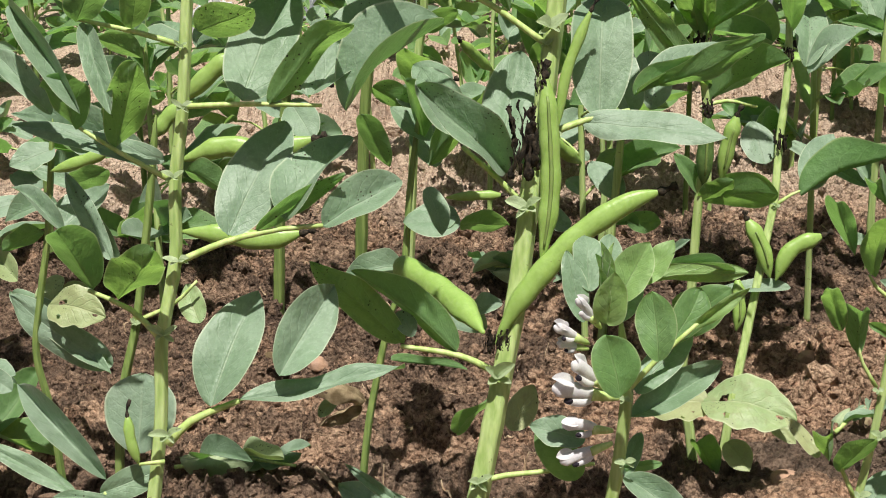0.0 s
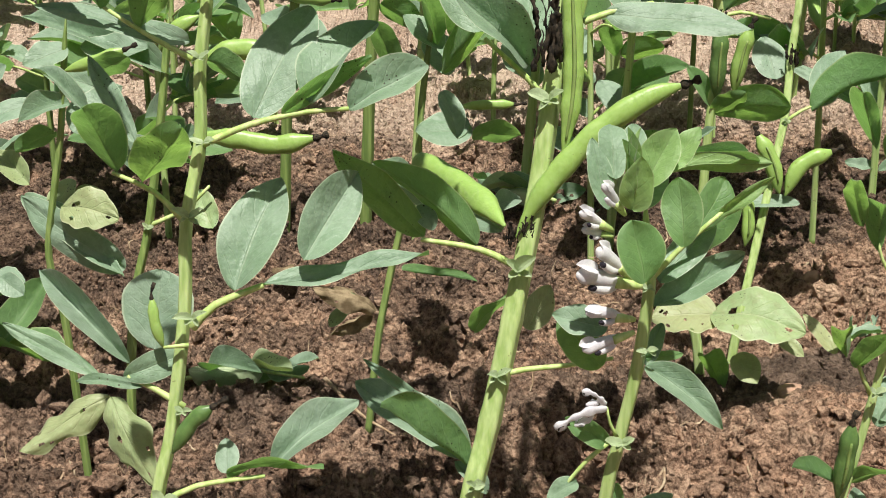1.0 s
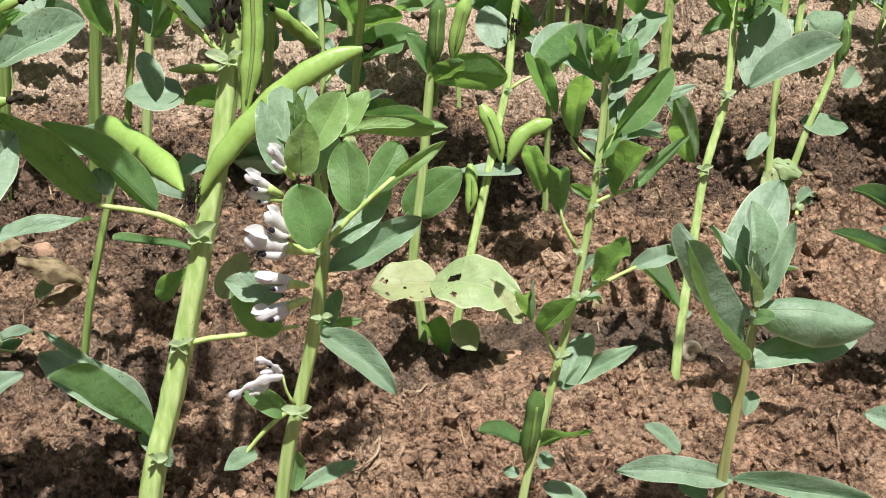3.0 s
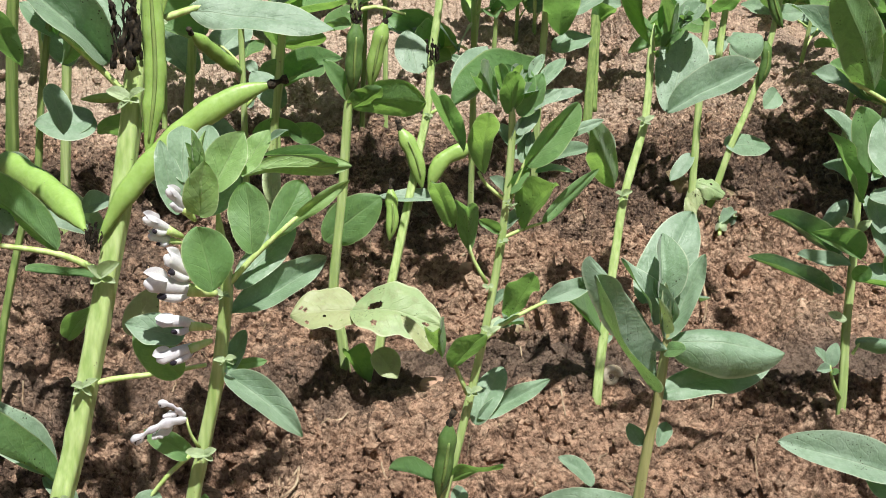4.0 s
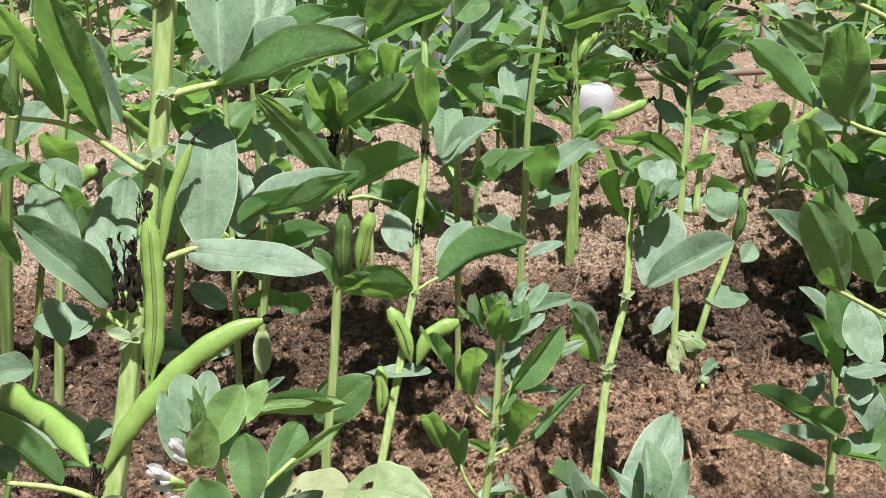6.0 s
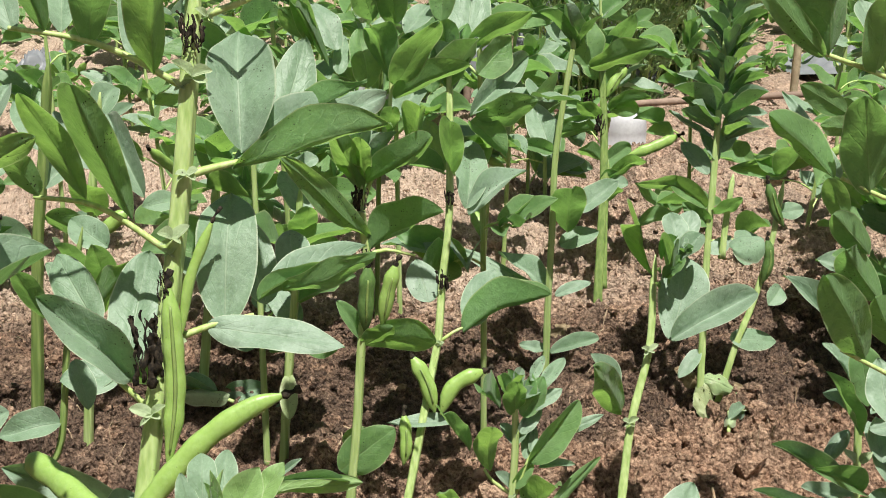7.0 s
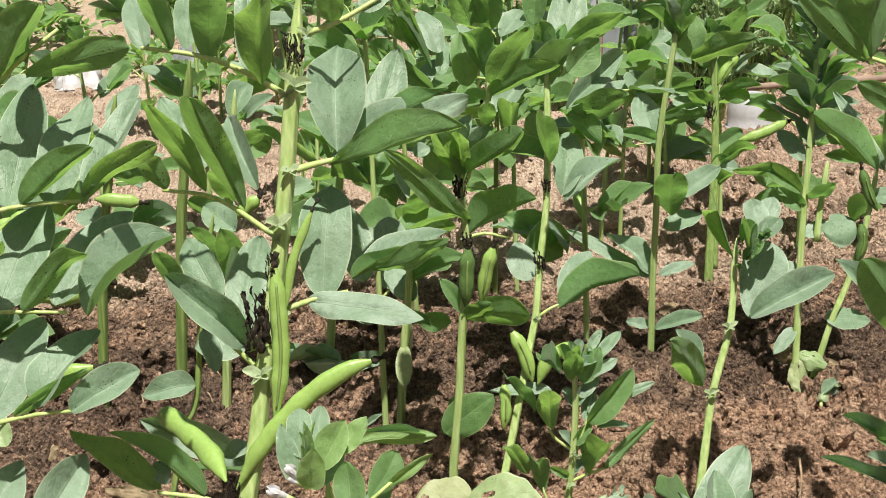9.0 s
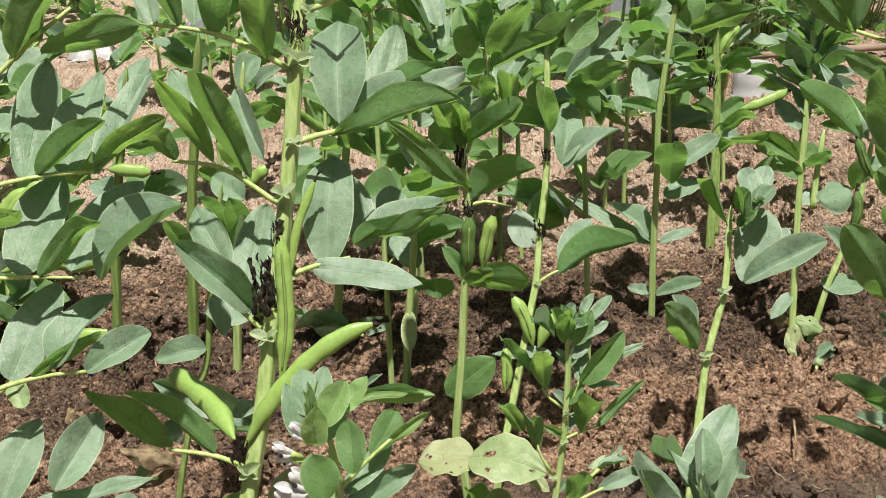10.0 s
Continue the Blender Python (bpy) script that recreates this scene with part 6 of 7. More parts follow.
leaflet(owner, (0.593, 0.950, 0.460), (0.591, 0.987, 0.493), 0.034, (0.15, -0.66, 0.74))
leaflet(owner, (0.544, 0.800, 0.278), (0.520, 0.792, 0.319), 0.026, (-0.23, -0.92, -0.31), "G")
leaflet(owner, (0.580, 0.850, 0.197), (0.581, 0.887, 0.236), 0.031, (-0.06, -0.72, 0.69))

owner = plant(0.474, 1.440, "slim broad bean plant with few leaves in dry soil")
stem(owner, [(0.497, 1.440, 0.413), (0.487, 1.440, 0.345), (0.477, 1.440, 0.262), (0.476, 1.440, 0.176), (0.474, 1.440, 0.088), (0.474, 1.440, 0.032), (0.474, 1.440, -0.007)], 0.0036, 0.0050)
tip_leaves(owner, (0.497, 1.440, 0.410), 0.055, 3, 7, 0.8)
leaflet(owner, (0.509, 1.440, 0.363), (0.509, 1.459, 0.417), 0.045, (0.24, -0.92, 0.31), "G")
leaflet(owner, (0.512, 1.440, 0.363), (0.582, 1.425, 0.392), 0.041, (0.06, -0.82, -0.57), "G")
leaflet(owner, (0.493, 1.440, 0.176), (0.486, 1.397, 0.244), 0.043, (-0.23, -0.81, -0.53), "G")
leaflet(owner, (0.505, 1.440, 0.197), (0.558, 1.463, 0.225), 0.030, (-0.16, -0.61, 0.78))
leaflet(owner, (0.485, 1.440, 0.159), (0.535, 1.452, 0.171), 0.027, (0.02, -0.73, 0.68))
leaflet(owner, (0.472, 1.440, 0.102), (0.426, 1.478, 0.147), 0.037, (0.21, -0.63, 0.75))
leaflet(owner, (0.470, 1.440, 0.097), (0.379, 1.512, 0.139), 0.021, (-0.26, -0.71, 0.66))
leaflet(owner, (0.482, 1.440, 0.098), (0.529, 1.454, 0.108), 0.017, (0.04, -0.67, 0.74))
leaflet(owner, (0.476, 1.440, 0.032), (0.445, 1.454, 0.037), 0.016, (-0.16, -0.63, 0.76))
leaflet(owner, (0.479, 1.440, 0.028), (0.537, 1.439, 0.044), 0.022, (-0.21, -0.61, 0.77))
leaflet(owner, (0.473, 1.440, 0.262), (0.462, 1.491, 0.316), 0.039, (-0.19, -0.73, 0.65))
leaflet(owner, (0.473, 1.440, 0.269), (0.425, 1.427, 0.283), 0.019, (0.34, -0.89, 0.32), "G")

owner = plant(0.607, 1.293, "broad bean plant with a dense crown of narrow leaves")
stem(owner, [(0.642, 1.366, 0.500), (0.628, 1.346, 0.371), (0.620, 1.330, 0.265), (0.613, 1.316, 0.176), (0.608, 1.297, 0.047), (0.607, 1.293, -0.008)], 0.0036, 0.0050)
leaflet(owner, (0.656, 1.275, 0.209), (0.617, 1.255, 0.208), 0.034, (-0.10, -0.60, 0.80), "L", "o")
stem(owner, [(0.642, 1.330, 0.264), (0.634, 1.322, 0.211), (0.630, 1.316, 0.175)], 0.0034, 0.0047)
leaflet(owner, (0.623, 1.333, 0.289), (0.661, 1.367, 0.317), 0.022, (0.15, -0.73, 0.67))
leaflet(owner, (0.614, 1.330, 0.265), (0.596, 1.365, 0.295), 0.022, (-0.14, -0.68, 0.72))
leaflet(owner, (0.611, 1.324, 0.230), (0.563, 1.327, 0.265), 0.020, (0.19, -0.92, 0.33), "G")
leaflet(owner, (0.595, 1.327, 0.245), (0.524, 1.295, 0.270), 0.027, (0.16, -0.81, -0.57), "G")
leaflet(owner, (0.639, 1.331, 0.270), (0.719, 1.359, 0.267), 0.024, (0.34, -0.93, 0.16), "G")
leaflet(owner, (0.654, 1.332, 0.282), (0.638, 1.318, 0.304), 0.020, (-0.08, -0.81, -0.57), "G")
leaflet(owner, (0.656, 1.315, 0.167), (0.670, 1.347, 0.198), 0.036, (0.10, -0.71, 0.69))
leaflet(owner, (0.609, 1.297, 0.047), (0.607, 1.264, 0.013), 0.020, (-0.22, -0.69, 0.69), "Y", "r")
leaflet(owner, (0.609, 1.297, 0.047), (0.644, 1.278, 0.038), 0.018, (-0.21, -0.69, 0.69), "Y", "r")
leaflet(owner, (0.614, 1.300, 0.036), (0.581, 1.290, 0.062), 0.018, (0, -0.8, 0.5), "D", "r")
leaflet(owner, (0.600, 1.290, 0.034), (0.609, 1.260, 0.019), 0.014, (0.2, -0.7, 0.7), "Y", "r")
leaflet(owner, (0.641, 1.303, 0.088), (0.696, 1.307, 0.080), 0.030, (0.16, -0.58, 0.80))
leaflet(owner, (0.606, 1.302, 0.078), (0.578, 1.284, 0.055), 0.018, (-0.22, -0.63, 0.74))
stem(owner, [(0.699, 1.328, 0.256), (0.685, 1.318, 0.184), (0.666, 1.309, 0.124), (0.648, 1.302, 0.082), (0.623, 1.296, -0.008)], 0.0034, 0.0048)
pod(owner, [(0.697, 1.315, 0.208), (0.687, 1.317, 0.226), (0.677, 1.320, 0.257)], 0.0060, "dark")
pod(owner, [(0.674, 1.306, 0.148), (0.680, 1.308, 0.172), (0.678, 1.311, 0.197)], 0.0061, "dark")
leaflet(owner, (0.698, 1.311, 0.141), (0.678, 1.293, 0.129), 0.023, (0.21, -0.67, 0.71))
leaflet(owner, (0.623, 1.332, 0.277), (0.609, 1.359, 0.308), 0.018, (0.06, -0.73, 0.68))
leaflet(owner, (0.620, 1.324, 0.223), (0.643, 1.306, 0.246), 0.028, (0.07, -0.75, -0.65), "G")
leaflet(owner, (0.617, 1.322, 0.212), (0.589, 1.334, 0.234), 0.021, (-0.24, -0.95, 0.20), "G")
leaflet(owner, (0.616, 1.317, 0.181), (0.643, 1.327, 0.196), 0.019, (-0.16, -0.67, 0.72))
leaflet(owner, (0.612, 1.311, 0.139), (0.589, 1.328, 0.147), 0.021, (-0.20, -0.62, 0.76))
leaflet(owner, (0.693, 1.329, 0.262), (0.696, 1.295, 0.307), 0.034, (0.27, -0.76, -0.59), "G")
leaflet(owner, (0.699, 1.329, 0.262), (0.661, 1.327, 0.283), 0.020, (0.15, -0.98, 0.14), "G")
leaflet(owner, (0.690, 1.323, 0.220), (0.730, 1.339, 0.220), 0.022, (0.29, -0.71, 0.64))
whorl = random.Random(31)
for n in range(84):
    up = n / 83
    yaw, tall = n * 2.4 + whorl.uniform(-0.5, 0.5), 0.30 + 0.20 * up
    start = Vector((0.626 + 0.016 * up + 0.006 * math.cos(yaw), 1.336 + 0.03 * up + 0.006 * math.sin(yaw), tall))
    rise, long = 0.55 + 1.3 * up * whorl.uniform(0.5, 1.1), (0.054 - 0.026 * up) * whorl.uniform(0.65, 1.2)
    way = Vector((math.cos(yaw), math.sin(yaw), rise)).normalized() * long
    leaflet(owner, start, start + way, long * whorl.uniform(0.20, 0.34), (-math.cos(yaw) * rise * 0.6, -math.sin(yaw) * rise * 0.6 - 0.6, 1.2), whorl.choice("LLLG"), "d")

owner = plant(0.610, 1.680, "broad bean plant with stems painted shade-dark and one bright pod")
stem(owner, [(0.628, 1.779, 0.331), (0.629, 1.759, 0.265), (0.626, 1.731, 0.170), (0.617, 1.702, 0.075), (0.610, 1.682, 0.005), (0.610, 1.680, -0.006)], 0.0055, 0.0077, STEM_DARK)
tip_leaves(owner, (0.628, 1.779, 0.325), 0.060, 11, 8, 0.8)
stem(owner, [(0.632, 1.735, 0.184), (0.624, 1.709, 0.096), (0.619, 1.685, 0.016)], 0.0037, 0.0051, STEM_DARK)
pod(owner, [(0.657, 1.730, 0.188), (0.693, 1.732, 0.198), (0.731, 1.735, 0.213)], 0.0077)
leaflet(owner, (0.635, 1.729, 0.162), (0.678, 1.716, 0.187), 0.040, (0.14, -0.78, -0.61), "G")
leaflet(owner, (0.624, 1.733, 0.177), (0.675, 1.758, 0.197), 0.032, (0.31, -0.90, 0.32), "G")
leaflet(owner, (0.635, 1.751, 0.248), (0.686, 1.727, 0.268), 0.034, (-0.04, -0.78, -0.62), "G")
leaflet(owner, (0.636, 1.757, 0.257), (0.675, 1.742, 0.248), 0.030, (-0.34, -0.93, 0.13), "G")
leaflet(owner, (0.624, 1.759, 0.265), (0.565, 1.745, 0.262), 0.027, (0.22, -0.95, 0.22), "G")
leaflet(owner, (0.628, 1.775, 0.316), (0.591, 1.794, 0.360), 0.031, (-0.06, -0.94, 0.35), "G")
leaflet(owner, (0.639, 1.775, 0.316), (0.657, 1.730, 0.383), 0.036, (-0.16, -0.84, -0.52), "G")
pod(owner, [(0.632, 1.753, 0.265), (0.645, 1.759, 0.286), (0.662, 1.763, 0.304)], 0.0077)
leaflet(owner, (0.618, 1.746, 0.221), (0.542, 1.739, 0.225), 0.043, (0.05, -0.84, -0.55), "G")
leaflet(owner, (0.659, 1.725, 0.150), (0.614, 1.733, 0.146), 0.028, (-0.19, -0.63, 0.76))
leaflet(owner, (0.623, 1.751, 0.236), (0.584, 1.729, 0.265), 0.029, (0.09, -0.85, -0.52), "G")
leaflet(owner, (0.621, 1.735, 0.184), (0.585, 1.723, 0.204), 0.029, (0.02, -0.87, -0.48), "G")
leaflet(owner, (0.633, 1.764, 0.279), (0.664, 1.766, 0.317), 0.028, (-0.18, -0.96, 0.20), "G")
leaflet(owner, (0.622, 1.766, 0.287), (0.604, 1.778, 0.324), 0.026, (-0.09, -0.96, 0.28), "G")
leaflet(owner, (0.619, 1.727, 0.155), (0.642, 1.724, 0.171), 0.021, (0.25, -0.83, -0.50), "G")
leaflet(owner, (0.635, 1.754, 0.246), (0.677, 1.786, 0.258), 0.025, (0.23, -0.58, 0.78))
leaflet(owner, (0.616, 1.754, 0.247), (0.566, 1.744, 0.243), 0.031, (0.06, -0.64, 0.76))
leaflet(owner, (0.622, 1.718, 0.126), (0.642, 1.698, 0.154), 0.031, (-0.01, -0.82, -0.58), "G")
dry_blossom(owner, (0.602, 1.745, 0.262), 0.020, 49)
dry_blossom(owner, (0.616, 1.735, 0.225), 0.018, 50)

owner = plant(0.074, 1.370, "broad bean plant with yellowing leaf near its base")
stem(owner, [(0.110, 1.370, 0.312), (0.102, 1.370, 0.262), (0.084, 1.370, 0.086), (0.075, 1.370, 0.003), (0.074, 1.370, -0.008)], 0.0042, 0.0059)
leaflet(owner, (0.105, 1.370, 0.262), (0.085, 1.333, 0.327), 0.024, (0.04, -0.88, -0.48), "G")
leaflet(owner, (0.135, 1.370, 0.083), (0.098, 1.394, 0.103), 0.026, (-0.10, -0.73, 0.68))
leaflet(owner, (0.107, 1.370, 0.165), (0.153, 1.413, 0.202), 0.038, (0.15, -0.74, 0.66))
leaflet(owner, (0.094, 1.370, 0.152), (0.064, 1.411, 0.193), 0.040, (0.12, -0.65, 0.75))
leaflet(owner, (0.126, 1.370, 0.021), (0.094, 1.360, 0.028), 0.026, (0.33, -0.91, 0.23))
leaflet(owner, (0.094, 1.370, 0.023), (0.146, 1.376, 0.039), 0.023, (-0.11, -0.74, 0.66))
leaflet(owner, (0.153, 1.370, -0.015), (0.172, 1.391, 0.010), 0.028, (-0.24, -0.66, 0.71))

owner = plant(0.155, 1.260, "broad bean plant with hanging yellow leaf")
stem(owner, [(0.179, 1.260, 0.288), (0.172, 1.260, 0.186), (0.162, 1.260, 0.087), (0.159, 1.260, 0.048), (0.155, 1.260, -0.012)], 0.0037, 0.0052)
leaflet(owner, (0.163, 1.260, 0.096), (0.160, 1.227, 0.063), 0.019, (-0.12, -0.70, 0.71), "Y")
leaflet(owner, (0.177, 1.260, 0.235), (0.182, 1.223, 0.281), 0.031, (0.21, -0.75, -0.63), "G")
leaflet(owner, (0.192, 1.260, 0.120), (0.145, 1.260, 0.123), 0.037, (-0.03, -0.75, -0.66), "G")
leaflet(owner, (0.180, 1.260, 0.124), (0.216, 1.273, 0.117), 0.024, (0.35, -0.92, 0.17), "G")
leaflet(owner, (0.180, 1.260, 0.306), (0.197, 1.269, 0.314), 0.017, (-0.01, -0.70, 0.71))
leaflet(owner, (0.175, 1.260, 0.149), (0.148, 1.294, 0.176), 0.030, (-0.13, -0.68, 0.72))
leaflet(owner, (0.184, 1.260, 0.258), (0.164, 1.299, 0.296), 0.031, (0.11, -0.66, 0.74))

owner = plant(0.171, 1.424, "slight broad bean plant in dry soil")
stem(owner, [(0.189, 1.439, 0.186), (0.185, 1.436, 0.162), (0.180, 1.431, 0.114), (0.177, 1.429, 0.089), (0.171, 1.424, -0.007)], 0.0034, 0.0048)
leaflet(owner, (0.189, 1.437, 0.168), (0.234, 1.432, 0.180), 0.036, (0.06, -0.83, -0.55), "G")
leaflet(owner, (0.186, 1.436, 0.162), (0.170, 1.402, 0.207), 0.026, (0.09, -0.80, -0.59), "G")
leaflet(owner, (0.161, 1.434, 0.139), (0.150, 1.444, 0.149), 0.014, (-0.08, -0.76, 0.64))
leaflet(owner, (0.155, 1.430, 0.102), (0.138, 1.443, 0.118), 0.021, (0.04, -0.77, 0.63))

owner = plant(-0.073, 0.979, "half-bare broad bean plant with crossing brown stems")
stem(owner, [(-0.004, 1.028, 0.323), (-0.011, 1.023, 0.290), (-0.021, 1.015, 0.231), (-0.029, 1.004, 0.161), (-0.040, 1.000, 0.135), (-0.056, 0.991, 0.072), (-0.064, 0.985, 0.031), (-0.073, 0.979, -0.038)], 0.0025, 0.0034, STEM_DARK)
leaflet(owner, (-0.062, 0.985, 0.069), (-0.103, 0.965, 0.102), 0.017, (0.2, -0.6, 0.8), "D", "r")
leaflet(owner, (-0.065, 0.985, 0.064), (-0.101, 0.970, 0.062), 0.016, (0, -0.9, -0.4), "D", "r")
leaflet(owner, (-0.041, 0.995, 0.099), (0.017, 1.024, 0.082), 0.011, (0.29, -0.83, -0.48), "G")
leaflet(owner, (-0.065, 0.990, 0.068), (-0.101, 1.002, 0.081), 0.007, (0.02, -0.71, 0.71), "Y")
leaflet(owner, (-0.083, 0.991, 0.073), (-0.100, 0.980, 0.059), 0.013, (-0.14, -0.68, 0.72), "Y")
pod(owner, [(0.007, 1.008, 0.227), (0.029, 1.007, 0.228), (0.051, 1.006, 0.228)], 0.0039)
leaflet(owner, (-0.008, 1.021, 0.273), (-0.018, 0.975, 0.333), 0.026, (-0.10, -0.78, -0.61), "G")
leaflet(owner, (0.013, 1.021, 0.272), (0.006, 0.981, 0.323), 0.025, (0.24, -0.78, -0.58), "G")
leaflet(owner, (-0.055, 1.024, 0.292), (-0.038, 1.053, 0.244), 0.023, (0.01, -0.86, -0.51), "G")
leaflet(owner, (0.014, 1.026, 0.307), (-0.016, 1.053, 0.325), 0.028, (-0.17, -0.67, 0.72))
leaflet(owner, (-0.004, 1.020, 0.269), (-0.034, 1.039, 0.292), 0.024, (0.10, -0.71, 0.70))
leaflet(owner, (0.015, 1.012, 0.211), (-0.022, 1.011, 0.213), 0.029, (0.05, -0.62, 0.78))
leaflet(owner, (-0.029, 1.006, 0.174), (-0.074, 0.994, 0.173), 0.026, (0.15, -0.64, 0.75))
leaflet(owner, (0.017, 1.011, 0.207), (-0.027, 1.002, 0.210), 0.032, (0.17, -0.64, 0.75))
leaflet(owner, (0.017, 1.011, 0.205), (0.055, 1.026, 0.199), 0.030, (0.24, -0.81, -0.54), "G")
leaflet(owner, (-0.001, 1.017, 0.250), (-0.011, 1.052, 0.278), 0.029, (0.20, -0.59, 0.78))
leaflet(owner, (-0.006, 1.017, 0.250), (0.035, 0.957, 0.317), 0.023, (-0.31, -0.79, -0.52), "G")

owner = plant(-0.272, 0.871, "broad bean plant with curled holed leaves")
stem(owner, [(-0.256, 0.902, 0.323), (-0.267, 0.895, 0.247), (-0.277, 0.890, 0.200), (-0.284, 0.886, 0.159), (-0.278, 0.882, 0.118), (-0.275, 0.877, 0.067), (-0.272, 0.871, -0.046)], 0.0022, 0.0031, STEM_DARK)
leaflet(owner, (-0.272, 0.890, 0.195), (-0.230, 0.872, 0.192), 0.028, (-0.22, -0.70, 0.68), "Y", "h")
leaflet(owner, (-0.259, 0.897, 0.266), (-0.294, 0.887, 0.258), 0.018, (-0.02, -0.63, 0.78))
leaflet(owner, (-0.232, 0.885, 0.148), (-0.302, 0.899, 0.199), 0.030, (-0.11, -0.99, 0.13))
leaflet(owner, (-0.257, 0.900, 0.304), (-0.284, 0.885, 0.297), 0.023, (0.15, -0.62, 0.77))
leaflet(owner, (-0.271, 0.895, 0.247), (-0.301, 0.899, 0.235), 0.019, (0.08, -0.87, -0.49), "G")
leaflet(owner, (-0.259, 0.895, 0.246), (-0.226, 0.915, 0.272), 0.031, (-0.20, -0.62, 0.76))
pod(owner, [(-0.259, 0.893, 0.289), (-0.235, 0.892, 0.296), (-0.216, 0.892, 0.303)], 0.0046)

owner = plant(-0.171, 1.290, "broad bean plant with one plump pod over dry soil")
stem(owner, [(-0.122, 1.290, 0.375), (-0.136, 1.290, 0.297), (-0.146, 1.290, 0.240), (-0.154, 1.290, 0.189), (-0.171, 1.290, -0.009)], 0.0044, 0.0061, STEM_DARK)
pod(owner, [(-0.153, 1.284, 0.268), (-0.130, 1.283, 0.266), (-0.105, 1.281, 0.263)], 0.0073)
leaflet(owner, (-0.141, 1.290, 0.246), (-0.118, 1.255, 0.218), 0.036, (-0.21, -0.70, 0.69))
leaflet(owner, (-0.146, 1.290, 0.234), (-0.177, 1.308, 0.249), 0.031, (-0.03, -0.68, 0.74))
leaflet(owner, (-0.132, 1.290, 0.303), (-0.151, 1.254, 0.343), 0.034, (0.12, -0.76, -0.63), "G")
leaflet(owner, (-0.127, 1.290, 0.339), (-0.107, 1.333, 0.378), 0.035, (-0.16, -0.61, 0.77))
leaflet(owner, (-0.137, 1.290, 0.290), (-0.090, 1.278, 0.298), 0.036, (-0.14, -0.86, -0.50), "G")
pod(owner, [(-0.234, 1.284, 0.251), (-0.256, 1.283, 0.239), (-0.274, 1.281, 0.218)], 0.0079)

owner = plant(-0.090, 1.330, "broad bean plant with bare lower stem")
stem(owner, [(-0.049, 1.330, 0.401), (-0.064, 1.330, 0.283), (-0.074, 1.330, 0.205), (-0.090, 1.330, -0.008)], 0.0050, 0.0069, STEM_DARK)
stem(owner, [(-0.004, 1.330, 0.368), (-0.012, 1.330, 0.306), (-0.020, 1.330, 0.248), (-0.040, 1.330, -0.008)], 0.0040, 0.0055)
leaflet(owner, (-0.064, 1.330, 0.276), (-0.031, 1.367, 0.304), 0.034, (0.06, -0.63, 0.77))
leaflet(owner, (-0.058, 1.330, 0.314), (-0.090, 1.375, 0.356), 0.031, (-0.03, -0.69, 0.72))
leaflet(owner, (-0.010, 1.330, 0.337), (0.008, 1.374, 0.371), 0.028, (0.04, -0.63, 0.78))
leaflet(owner, (-0.012, 1.330, 0.306), (0.023, 1.332, 0.323), 0.030, (0.30, -0.80, -0.51), "G")
leaflet(owner, (-0.014, 1.330, 0.248), (-0.028, 1.291, 0.298), 0.037, (-0.15, -0.76, -0.64), "G")
leaflet(owner, (-0.063, 1.330, 0.250), (-0.022, 1.335, 0.227), 0.037, (-0.20, -0.81, -0.55), "G")
leaflet(owner, (-0.016, 1.330, 0.222), (-0.040, 1.343, 0.245), 0.028, (0.25, -0.71, 0.66))
pod(owner, [(-0.018, 1.324, 0.228), (0.001, 1.323, 0.241), (0.015, 1.321, 0.253)], 0.0075)


